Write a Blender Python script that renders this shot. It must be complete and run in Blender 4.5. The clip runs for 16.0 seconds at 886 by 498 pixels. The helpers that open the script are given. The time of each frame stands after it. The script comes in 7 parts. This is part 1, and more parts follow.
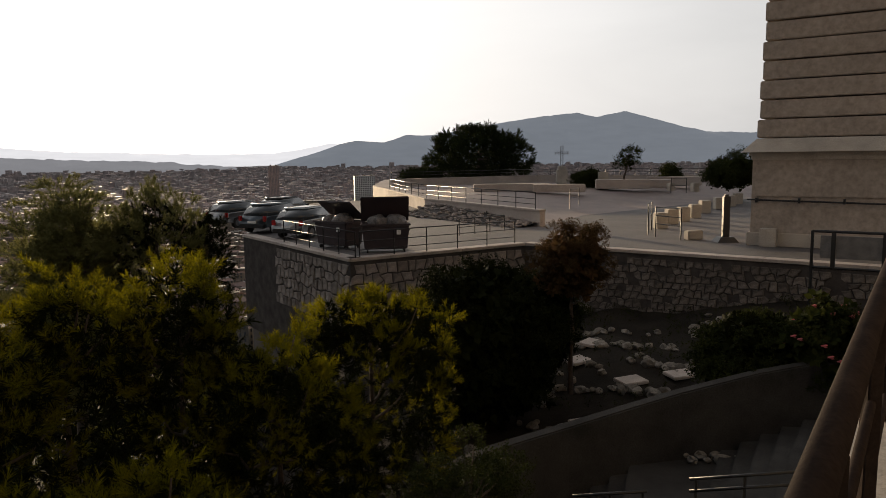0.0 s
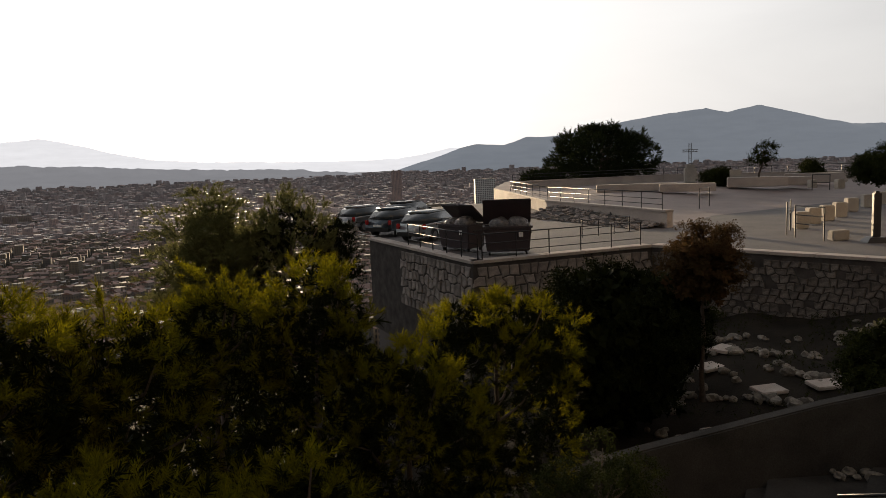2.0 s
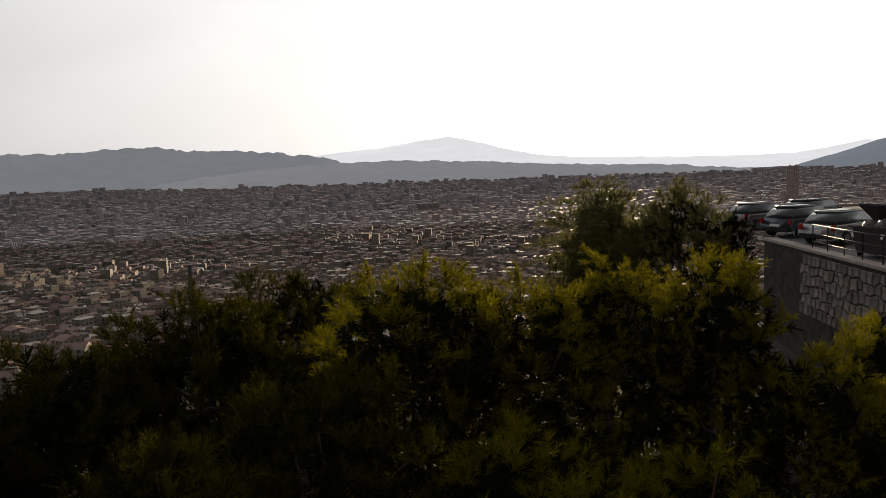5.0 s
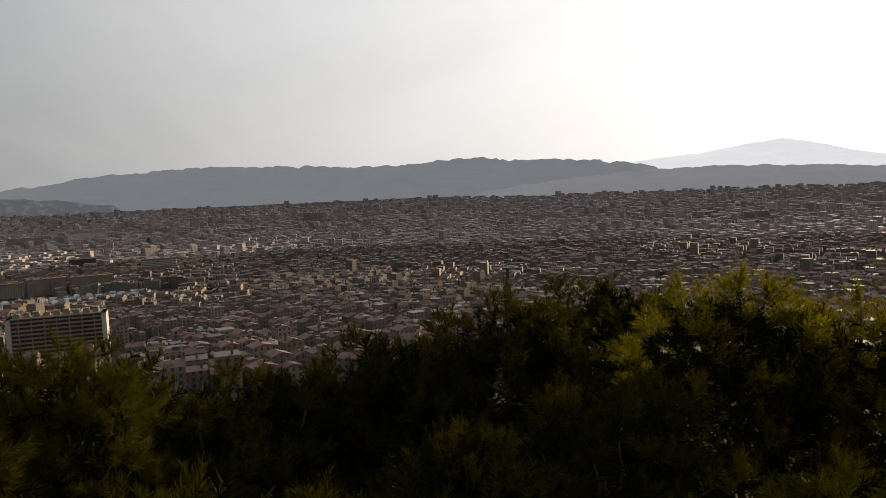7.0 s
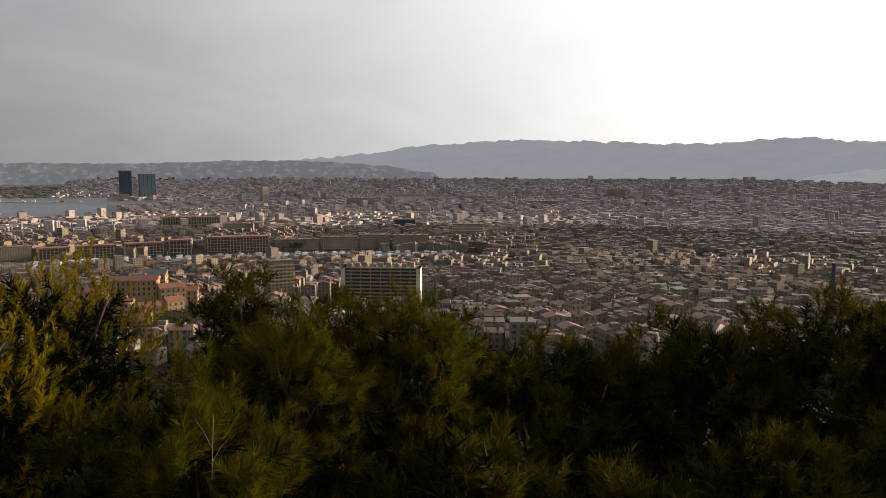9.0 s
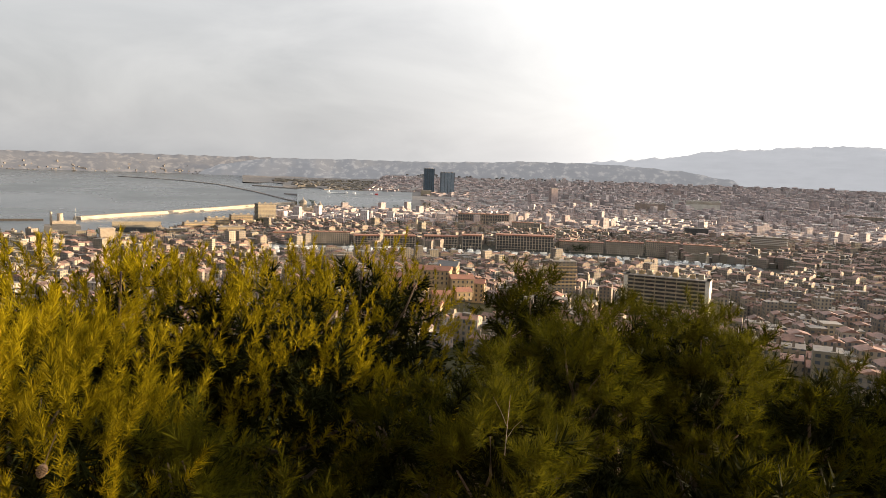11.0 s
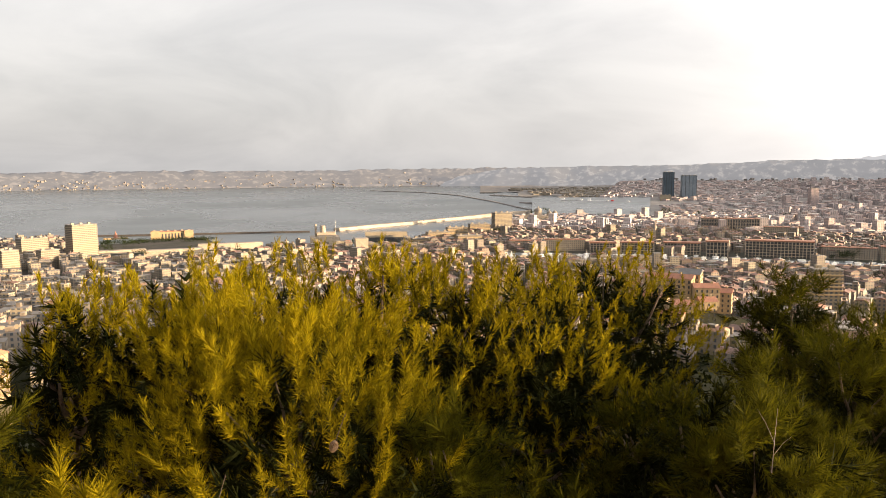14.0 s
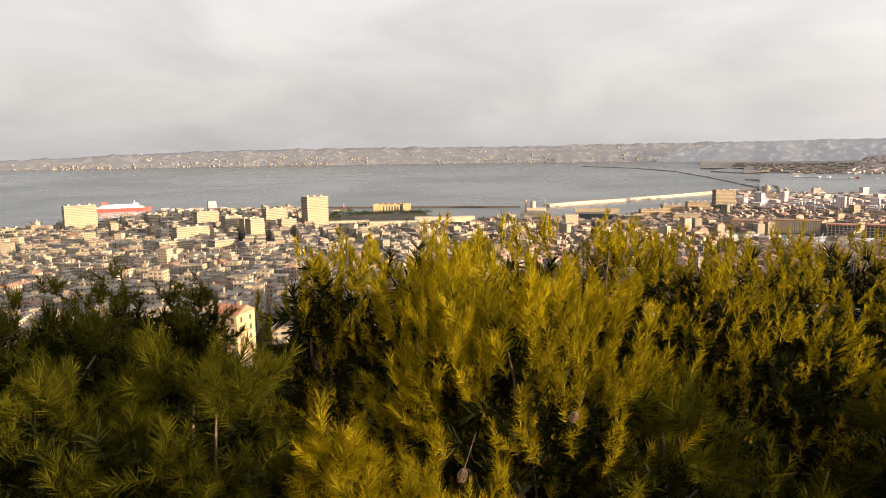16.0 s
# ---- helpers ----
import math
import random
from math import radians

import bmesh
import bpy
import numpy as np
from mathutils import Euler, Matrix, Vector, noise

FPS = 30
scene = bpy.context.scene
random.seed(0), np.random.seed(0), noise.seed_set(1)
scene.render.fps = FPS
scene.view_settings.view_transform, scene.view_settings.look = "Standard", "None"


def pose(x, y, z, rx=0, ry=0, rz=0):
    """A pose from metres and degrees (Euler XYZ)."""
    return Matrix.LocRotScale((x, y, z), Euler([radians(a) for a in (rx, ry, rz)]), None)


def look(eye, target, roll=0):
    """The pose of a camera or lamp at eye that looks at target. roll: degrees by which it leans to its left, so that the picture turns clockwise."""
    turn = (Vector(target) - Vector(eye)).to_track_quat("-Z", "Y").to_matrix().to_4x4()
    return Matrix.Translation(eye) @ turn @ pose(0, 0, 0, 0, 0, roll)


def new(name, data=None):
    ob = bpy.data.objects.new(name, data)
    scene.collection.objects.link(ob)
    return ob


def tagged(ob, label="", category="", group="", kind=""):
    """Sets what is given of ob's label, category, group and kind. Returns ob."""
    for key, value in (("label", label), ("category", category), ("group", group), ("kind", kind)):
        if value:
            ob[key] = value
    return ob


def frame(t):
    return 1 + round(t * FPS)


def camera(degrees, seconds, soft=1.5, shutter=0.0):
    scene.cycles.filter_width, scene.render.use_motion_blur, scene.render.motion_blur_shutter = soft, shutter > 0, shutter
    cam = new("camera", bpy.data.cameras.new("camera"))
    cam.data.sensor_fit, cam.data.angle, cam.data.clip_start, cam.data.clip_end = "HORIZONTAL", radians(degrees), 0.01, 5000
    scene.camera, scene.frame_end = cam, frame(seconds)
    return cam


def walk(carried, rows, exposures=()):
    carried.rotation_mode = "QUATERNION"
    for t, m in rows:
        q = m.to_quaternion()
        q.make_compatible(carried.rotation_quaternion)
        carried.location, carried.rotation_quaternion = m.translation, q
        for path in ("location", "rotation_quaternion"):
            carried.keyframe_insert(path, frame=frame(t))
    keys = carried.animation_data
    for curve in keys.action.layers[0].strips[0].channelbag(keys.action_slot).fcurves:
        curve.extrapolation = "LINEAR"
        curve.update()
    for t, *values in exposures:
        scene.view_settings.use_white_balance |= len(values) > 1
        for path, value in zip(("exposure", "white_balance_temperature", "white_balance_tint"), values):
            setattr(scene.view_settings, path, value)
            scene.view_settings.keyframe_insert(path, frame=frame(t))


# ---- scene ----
cam = camera(63.24, 16.0, soft=0.6)
PATH = [
    (0.0, look((-0.000, -0.000, 4.000), (-0.0000, 9.9205, 2.7418), -0.73)),
    (0.5, look((-0.021, -0.019, 4.011), (-0.4024, 9.9087, 2.8724), -1.24)),
    (1.0, look((-0.035, -0.041, 4.013), (-0.8234, 9.8625, 2.8766), -1.37)),
    (1.5, look((-0.040, -0.063, 4.005), (-1.3614, 9.7773, 2.8093), -2.00)),
    (2.0, look((-0.062, -0.086, 4.007), (-1.7235, 9.7039, 2.8249), -2.13)),
    (2.5, look((-0.091, -0.130, 4.003), (-2.5466, 9.4866, 2.7822), -2.51)),
    (3.0, look((-0.150, -0.115, 4.000), (-3.3600, 9.2624, 2.6756), -2.69)),
    (3.2, look((-0.169, -0.123, 3.997), (-3.8364, 9.0807, 2.6416), -2.93)),
    (5.3, look((-0.434, -0.253, 3.970), (-7.2730, 6.9587, 2.8659), -1.61)),
    (5.5, look((-0.443, -0.252, 3.974), (-7.7207, 6.5040, 2.7930), -1.61)),
    (6.0, look((-0.421, -0.227, 3.971), (-8.5733, 5.4718, 2.9381), -2.01)),
    (6.5, look((-0.382, -0.204, 3.968), (-8.9387, 4.8913, 3.0591), -2.60)),
    (7.0, look((-0.341, -0.215, 3.965), (-9.2801, 4.1916, 3.1496), -2.42)),
    (7.5, look((-0.306, -0.226, 3.969), (-9.6001, 3.3612, 3.0974), -1.86)),
    (8.0, look((-0.293, -0.262, 3.969), (-9.8974, 2.3437, 2.9845), -1.34)),
    (8.5, look((-0.389, -0.313, 3.946), (-10.2132, 1.2578, 2.9405), -0.66)),
    (9.0, look((-0.378, -0.357, 3.945), (-10.3096, 0.1000, 2.8711), 0.13)),
    (9.5, look((-0.354, -0.383, 3.947), (-10.2833, -0.9964, 2.9291), 0.91)),
    (10.0, look((-0.302, -0.391, 3.953), (-10.1203, -1.9197, 2.8261), 1.27)),
    (10.2, look((-0.289, -0.397, 3.953), (-10.0201, -2.4215, 2.8506), 1.32)),
    (12.3, look((-0.159, -0.431, 3.916), (-8.7992, -5.3145, 2.6869), 0.91)),
    (12.5, look((-0.157, -0.424, 3.915), (-8.6636, -5.5395, 2.7027), 0.46)),
    (13.0, look((-0.149, -0.437, 3.925), (-8.7392, -5.4217, 2.7597), 0.16)),
    (13.5, look((-0.158, -0.454, 3.924), (-8.4255, -5.9619, 2.7807), -0.04)),
    (14.0, look((-0.143, -0.457, 3.926), (-7.9291, -6.6452, 2.8846), -0.42)),
    (14.5, look((-0.102, -0.460, 3.926), (-7.2905, -7.3440, 2.9591), 0.39)),
    (15.0, look((-0.075, -0.471, 3.927), (-6.8000, -7.8052, 2.9335), -0.20)),
    (15.5, look((-0.048, -0.502, 3.923), (-6.1877, -8.3138, 2.7881), -0.17)),
    (16.0, look((-0.031, -0.538, 3.916), (-5.6943, -8.6688, 2.5690), -0.71)),
]
EXPOSURES = [(0, 0.62, 6250, 11), (3.0, 0.65, 6250, 11), (6.0, 0.5, 6200, 11), (9.0, 1.15, 6250, 11), (10.0, 1.65, 6350, 11), (12.5, 2.3, 6600, 12), (16.0, 2.25, 6750, 13)]
walk(cam, PATH, EXPOSURES)

# ---------------------------------------------------------------- world and sun
SUN_AZ, SUN_EL = 26.0, 5.0            # degrees to the left of +y, and above the horizon
_sa, _se = radians(SUN_AZ), radians(SUN_EL)
SUN_DIR = Vector((-math.sin(_sa) * math.cos(_se), math.cos(_sa) * math.cos(_se), math.sin(_se)))
EYE = Vector((0, 0, 4))

world = bpy.data.worlds.new("hazy_sky")
scene.world = world
world.use_nodes = True
wn, wl = world.node_tree.nodes, world.node_tree.links
wn.clear()


def wnode(kind, **sets):
    n = wn.new(kind)
    for k, v in sets.items():
        n.inputs[k].default_value = v
    return n


def wmath(op, a, b=None, clamp=False):
    n = wn.new("ShaderNodeMath")
    n.operation, n.use_clamp = op, clamp
    for i, v in enumerate((a, b)):
        if v is None:
            continue
        if isinstance(v, (int, float)):
            n.inputs[i].default_value = v
        else:
            wl.new(v, n.inputs[i])
    return n.outputs[0]


sky = wn.new("ShaderNodeTexSky")
sky.sky_type, sky.sun_disc = "NISHITA", False
sky.sun_elevation, sky.sun_rotation = _se, -_sa
sky.dust_density, sky.air_density = 4.0, 1.0
geo = wn.new("ShaderNodeTexCoord")
dotn = wn.new("ShaderNodeVectorMath")
dotn.operation = "DOT_PRODUCT"
wl.new(geo.outputs["Generated"], dotn.inputs[0])
dotn.inputs[1].default_value = SUN_DIR
d_sun = wmath("MAXIMUM", dotn.outputs["Value"], 0.0)
spread = wmath("MAXIMUM", wmath("DIVIDE", wmath("ADD", dotn.outputs["Value"], 0.3), 1.3), 0.0)
wide = wmath("POWER", spread, 2.2)
tight = wmath("POWER", d_sun, 60.0)
# cloud sheet: long soft bands, flattened towards the horizon
sep = wn.new("ShaderNodeSeparateXYZ")
wl.new(geo.outputs["Generated"], sep.inputs[0])
up = wmath("MAXIMUM", sep.outputs[2], 0.0)
flat = wmath("ADD", up, 0.28)
comb = wn.new("ShaderNodeCombineXYZ")
wl.new(wmath("DIVIDE", sep.outputs[0], flat), comb.inputs[0])
wl.new(wmath("DIVIDE", sep.outputs[1], flat), comb.inputs[1])
cloud = wnode("ShaderNodeTexNoise", Scale=1.3, Detail=6.0, Roughness=0.55, Distortion=0.6)
wl.new(comb.outputs[0], cloud.inputs["Vector"])
ramp = wn.new("ShaderNodeValToRGB")
ramp.color_ramp.elements[0].position, ramp.color_ramp.elements[0].color = 0.30, (0.66, 0.67, 0.68, 1)
ramp.color_ramp.elements[1].position, ramp.color_ramp.elements[1].color = 0.70, (0.89, 0.89, 0.88, 1)
wl.new(cloud.outputs["Fac"], ramp.inputs[0])
# the low band of haze above the horizon is a little greyer than the sheet overhead
low = wn.new("ShaderNodeMapRange")
low.inputs["From Min"].default_value, low.inputs["From Max"].default_value = 0.0, 0.25
low.inputs["To Min"].default_value, low.inputs["To Max"].default_value = 0.70, 1.0
wl.new(up, low.inputs["Value"])
shade = wn.new("ShaderNodeVectorMath")
shade.operation = "SCALE"
wl.new(ramp.outputs[0], shade.inputs[0])
wl.new(low.outputs[0], shade.inputs["Scale"])
glow = wn.new("ShaderNodeVectorMath")
glow.operation = "SCALE"
glow.inputs[0].default_value = (1.0, 0.95, 0.88)
wl.new(wmath("ADD", wmath("MULTIPLY", wide, 2.8), wmath("MULTIPLY", tight, 5.0)), glow.inputs["Scale"])
add = wn.new("ShaderNodeVectorMath")
add.operation = "ADD"
wl.new(shade.outputs[0], add.inputs[0])
wl.new(glow.outputs[0], add.inputs[1])
bg_sky, bg_cloud = wn.new("ShaderNodeBackground"), wn.new("ShaderNodeBackground")
wl.new(sky.outputs[0], bg_sky.inputs[0])
bg_sky.inputs[1].default_value = 0.05
wl.new(add.outputs[0], bg_cloud.inputs[0])
bg_cloud.inputs[1].default_value = 0.25
mixw = wn.new("ShaderNodeMixShader")
mixw.inputs[0].default_value = 0.86
wl.new(bg_sky.outputs[0], mixw.inputs[1])
wl.new(bg_cloud.outputs[0], mixw.inputs[2])
outw = wn.new("ShaderNodeOutputWorld")
wl.new(mixw.outputs[0], outw.inputs[0])

sun_data = bpy.data.lights.new("sun", "SUN")
sun_data.energy, sun_data.angle, sun_data.color = 4.2, radians(0.8), (1.0, 0.74, 0.44)
sun = new("sun", sun_data)
sun.matrix_world = look(SUN_DIR * 100, (0, 0, 0))

# ---------------------------------------------------------------- materials


def material(name, rough=0.8, metal=0.0):
    m = bpy.data.materials.new(name)
    m.use_nodes = True
    b = m.node_tree.nodes["Principled BSDF"]
    b.inputs["Roughness"].default_value, b.inputs["Metallic"].default_value = rough, metal
    return m, m.node_tree.nodes, m.node_tree.links, b


def node(ns, kind, **sets):
    n = ns.new(kind)
    for k, v in sets.items():
        n.inputs[k.replace("_", " ")].default_value = v
    return n


def rgb_ramp(ns, ls, fac, stops):
    r = ns.new("ShaderNodeValToRGB")
    els = r.color_ramp.elements
    while len(els) < len(stops):
        els.new(0.5)
    for e, (p, c) in zip(els, stops):
        e.position, e.color = p, (*c, 1)
    ls.new(fac, r.inputs[0])
    return r.outputs[0]


def mixed(ns, ls, fac, a, b, mode="MIX"):
    m = ns.new("ShaderNodeMix")
    m.data_type, m.blend_type = "RGBA", mode
    for sock, v in ((m.inputs[0], fac), (m.inputs[6], a), (m.inputs[7], b)):
        if isinstance(v, (int, float)):
            sock.default_value = v
        elif isinstance(v, tuple):
            sock.default_value = (*v, 1)
        else:
            ls.new(v, sock)
    return m.outputs[2]


def surface(name, light, dark, scale=3.0, fine=40.0, rough=0.85, bump=0.3, metal=0.0, dist=0.02, per="none"):
    """A worn surface: two scales of noise between two colours, with fine relief; per 'object' or 'island' varies the pieces."""
    m, ns, ls, b = material(name, rough, metal)
    tc = ns.new("ShaderNodeTexCoord")
    n1 = node(ns, "ShaderNodeTexNoise", Scale=scale, Detail=5.0, Roughness=0.6)
    n2 = node(ns, "ShaderNodeTexNoise", Scale=fine, Detail=4.0, Roughness=0.6)
    for n in (n1, n2):
        ls.new(tc.outputs["Object"], n.inputs["Vector"])
    base = rgb_ramp(ns, ls, n1.outputs["Fac"], [(0.32, dark), (0.68, light)])
    grain = rgb_ramp(ns, ls, n2.outputs["Fac"], [(0.3, (0.72,) * 3), (0.7, (1.12,) * 3)])
    col = mixed(ns, ls, 1.0, base, grain, "MULTIPLY")
    if per != "none":
        src = ns.new("ShaderNodeObjectInfo").outputs["Random"] if per == "object" else ns.new("ShaderNodeNewGeometry").outputs["Random Per Island"]
        tone = rgb_ramp(ns, ls, src, [(0.0, (0.62, 0.60, 0.58)), (1.0, (1.2, 1.18, 1.15))])
        col = mixed(ns, ls, 1.0, col, tone, "MULTIPLY")
    ls.new(col, b.inputs["Base Color"])
    bp = node(ns, "ShaderNodeBump", Strength=bump, Distance=dist)
    ls.new(n2.outputs["Fac"], bp.inputs["Height"])
    ls.new(bp.outputs[0], b.inputs["Normal"])
    return m


def foliage(name, a, b_, translucent=0.35, rough=0.75):
    """Needles and leaves: colour by piece, part of the light passes through."""
    m, ns, ls, b = material(name, rough)
    g = ns.new("ShaderNodeNewGeometry")
    tc = ns.new("ShaderNodeTexCoord")
    n1 = node(ns, "ShaderNodeTexNoise", Scale=1.3, Detail=3.0)
    ls.new(tc.outputs["Object"], n1.inputs["Vector"])
    f = ns.new("ShaderNodeMath")
    f.operation, f.use_clamp = "MULTIPLY_ADD", True
    ls.new(g.outputs["Random Per Island"], f.inputs[0])
    f.inputs[1].default_value = 0.6
    sub = ns.new("ShaderNodeMath")
    sub.operation = "MULTIPLY_ADD"
    ls.new(n1.outputs["Fac"], sub.inputs[0])
    sub.inputs[1].default_value, sub.inputs[2].default_value = 1.2, -0.4
    ls.new(sub.outputs[0], f.inputs[2])
    col = rgb_ramp(ns, ls, f.outputs[0], [(0.0, a), (1.0, b_)])
    ls.new(col, b.inputs["Base Color"])
    b.inputs["Specular IOR Level"].default_value = 0.04
    t = ns.new("ShaderNodeBsdfTranslucent")
    ls.new(col, t.inputs[0])
    mx = ns.new("ShaderNodeMixShader")
    mx.inputs[0].default_value = translucent
    ls.new(b.outputs[0], mx.inputs[1])
    ls.new(t.outputs[0], mx.inputs[2])
    ls.new(mx.outputs[0], ns["Material Output"].inputs[0])
    return m


def facade(name, tones, glass=(0.05, 0.055, 0.065), bay=3.2, storey=3.1, wide=0.42, tall=0.55):
    """Rendered town fronts: a tone for each house, rows of dark windows laid out in metres along each wall."""
    m, ns, ls, b = material(name, 0.85)
    uv = ns.new("ShaderNodeUVMap")
    sp = ns.new("ShaderNodeSeparateXYZ")
    ls.new(uv.outputs[0], sp.inputs[0])

    def cell(sock, size, share):
        a = ns.new("ShaderNodeMath")
        a.operation = "DIVIDE"
        ls.new(sock, a.inputs[0])
        a.inputs[1].default_value = size
        fr = ns.new("ShaderNodeMath")
        fr.operation = "FRACT"
        ls.new(a.outputs[0], fr.inputs[0])
        c = ns.new("ShaderNodeMath")
        c.operation = "COMPARE"
        ls.new(fr.outputs[0], c.inputs[0])
        c.inputs[1].default_value, c.inputs[2].default_value = 0.5, share / 2
        return c.outputs[0]
    w = ns.new("ShaderNodeMath")
    w.operation = "MULTIPLY"
    ls.new(cell(sp.outputs[0], bay, wide), w.inputs[0])
    ls.new(cell(sp.outputs[1], storey, tall), w.inputs[1])
    g = ns.new("ShaderNodeNewGeometry")
    wall = rgb_ramp(ns, ls, g.outputs["Random Per Island"], [(i / max(1, len(tones) - 1), c) for i, c in enumerate(tones)])
    tc = ns.new("ShaderNodeTexCoord")
    n1 = node(ns, "ShaderNodeTexNoise", Scale=0.15, Detail=5.0)
    ls.new(tc.outputs["Object"], n1.inputs["Vector"])
    dirt = rgb_ramp(ns, ls, n1.outputs["Fac"], [(0.3, (0.7, 0.68, 0.66)), (0.7, (1.08, 1.08, 1.08))])
    col = mixed(ns, ls, w.outputs[0], mixed(ns, ls, 1.0, wall, dirt, "MULTIPLY"), glass)
    ls.new(col, b.inputs["Base Color"])
    return m


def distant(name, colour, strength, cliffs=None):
    """Far hills behind the town: haze from kilometres of air is put into colour and emission, as a plain glowing
    backdrop.
    """
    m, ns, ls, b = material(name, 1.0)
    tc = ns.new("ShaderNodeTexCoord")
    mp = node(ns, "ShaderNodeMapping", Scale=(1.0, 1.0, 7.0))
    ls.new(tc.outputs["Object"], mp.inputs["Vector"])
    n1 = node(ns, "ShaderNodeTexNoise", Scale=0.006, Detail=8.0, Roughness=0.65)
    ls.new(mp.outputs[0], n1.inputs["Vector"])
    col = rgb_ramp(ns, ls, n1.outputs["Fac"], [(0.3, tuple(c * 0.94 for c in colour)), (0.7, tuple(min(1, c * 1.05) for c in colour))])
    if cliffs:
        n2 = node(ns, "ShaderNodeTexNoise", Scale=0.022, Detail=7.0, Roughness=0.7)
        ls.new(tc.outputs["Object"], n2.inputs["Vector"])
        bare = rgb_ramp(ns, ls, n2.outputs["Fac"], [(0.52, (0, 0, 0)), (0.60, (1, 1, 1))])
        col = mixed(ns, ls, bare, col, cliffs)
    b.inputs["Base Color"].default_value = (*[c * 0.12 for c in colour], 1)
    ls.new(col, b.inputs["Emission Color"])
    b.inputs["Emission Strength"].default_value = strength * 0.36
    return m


M_STONE = surface("pale_limestone", (0.46, 0.41, 0.35), (0.30, 0.27, 0.23), 0.8, 30, 0.85, 0.4)
M_COPING = surface("coping_stone", (0.42, 0.36, 0.315), (0.29, 0.25, 0.22), 1.5, 40, 0.8, 0.3)
M_RUBBLE = surface("rubble_stone", (0.33, 0.295, 0.275), (0.14, 0.125, 0.118), 2.5, 25, 0.9, 0.6, per="object")
# Darker tone of the rubble stone, for the garden wall.
M_RUBBLE_DARK = surface("dark_rubble_stone", (0.20, 0.18, 0.165), (0.055, 0.05, 0.047), 3.5, 25, 0.9, 0.6, per="object")
M_MORTAR = surface("grey_mortar", (0.085, 0.075, 0.07), (0.04, 0.036, 0.034), 2.0, 60, 0.95, 0.5)
M_PAVING = surface("warm_paving", (0.225, 0.17, 0.15), (0.15, 0.115, 0.105), 0.35, 18, 0.75, 0.25)
M_ASPHALT = surface("grey_asphalt", (0.09, 0.076, 0.074), (0.055, 0.048, 0.047), 0.5, 60, 0.8, 0.3)
M_RENDER = surface("cream_render", (0.46, 0.39, 0.34), (0.34, 0.29, 0.26), 0.6, 25, 0.9, 0.2)
M_CONCRETE = surface("grey_concrete", (0.06, 0.056, 0.052), (0.032, 0.03, 0.028), 1.2, 35, 0.9, 0.35)
M_IRON = surface("dark_painted_iron", (0.022, 0.022, 0.024), (0.012, 0.012, 0.013), 6, 80, 0.45, 0.15, 0.3)
M_SOIL = surface("dry_soil", (0.026, 0.021, 0.016), (0.012, 0.010, 0.008), 0.8, 20, 1.0, 0.8)
M_ROCK = surface("white_garden_rock", (0.26, 0.24, 0.21), (0.12, 0.11, 0.10), 4, 20, 0.95, 0.8, per="object")
M_COBBLE = surface("grey_bank_stone", (0.34, 0.30, 0.28), (0.17, 0.15, 0.145), 3, 20, 0.95, 0.6, per="object")
M_BARK = surface("pine_bark", (0.085, 0.058, 0.04), (0.035, 0.026, 0.02), 9, 40, 0.95, 0.9)
# Needle colours carry the light: golden in sun, yellow-green backlit, dark green in shade.
M_NEEDLE_SUNLIT = foliage("sunlit_golden_needles", (0.009, 0.010, 0.001), (0.30, 0.238, 0.006), 0.34)
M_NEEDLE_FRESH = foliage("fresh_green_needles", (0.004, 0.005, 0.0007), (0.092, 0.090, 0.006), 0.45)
M_NEEDLE_SHADED = foliage("shaded_green_needles", (0.003, 0.004, 0.0005), (0.062, 0.060, 0.003), 0.5)
M_NEEDLE_BACKLIT = foliage("backlit_yellow_green_needles", (0.012, 0.014, 0.001), (0.20, 0.18, 0.006), 0.66)
# Near-black colour that stands in for the shade inside crowns.
M_NEEDLE_DARK = foliage("shade_dark_needles", (0.004, 0.006, 0.001), (0.011, 0.013, 0.002), 0.1)
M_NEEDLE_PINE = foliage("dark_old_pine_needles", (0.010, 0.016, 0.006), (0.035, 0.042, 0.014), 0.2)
# Cedar tone is lightened to hold the haze in front of it.
M_CEDAR = foliage("cedar_needles", (0.07, 0.074, 0.03), (0.16, 0.155, 0.055), 0.55)
M_LEAF = foliage("shrub_leaves", (0.008, 0.013, 0.003), (0.036, 0.040, 0.009), 0.25)
M_LEAF_RED = foliage("reddish_leaves", (0.03, 0.024, 0.009), (0.085, 0.046, 0.02), 0.35)
M_TOWN = facade("town_fronts", [(0.24, 0.20, 0.155), (0.16, 0.135, 0.115), (0.29, 0.245, 0.185), (0.21, 0.155, 0.12), (0.34, 0.29, 0.225), (0.135, 0.12, 0.105)])
M_BLOCKS = facade("white_blocks", [(0.25, 0.205, 0.145), (0.165, 0.138, 0.10), (0.31, 0.26, 0.185)], bay=3.6, storey=2.9, wide=0.55, tall=0.5)
M_TILES = surface("terracotta_roofs", (0.27, 0.145, 0.105), (0.125, 0.08, 0.068), 0.05, 0.5, 0.7, 0.0, per="island")
M_ROOF_FLAT = surface("flat_roofs", (0.24, 0.21, 0.18), (0.13, 0.115, 0.10), 0.05, 0.5, 0.65, 0.0, per="island")
# The next four tones are paled so that distance haze sits in their colour.
M_TOWN_HAZE = facade("haze_pale_town_fronts", [(0.46, 0.39, 0.375), (0.29, 0.245, 0.24), (0.54, 0.47, 0.45), (0.36, 0.275, 0.255), (0.48, 0.41, 0.40), (0.25, 0.215, 0.215)], (0.13, 0.13, 0.14), bay=4.5, storey=3.4)
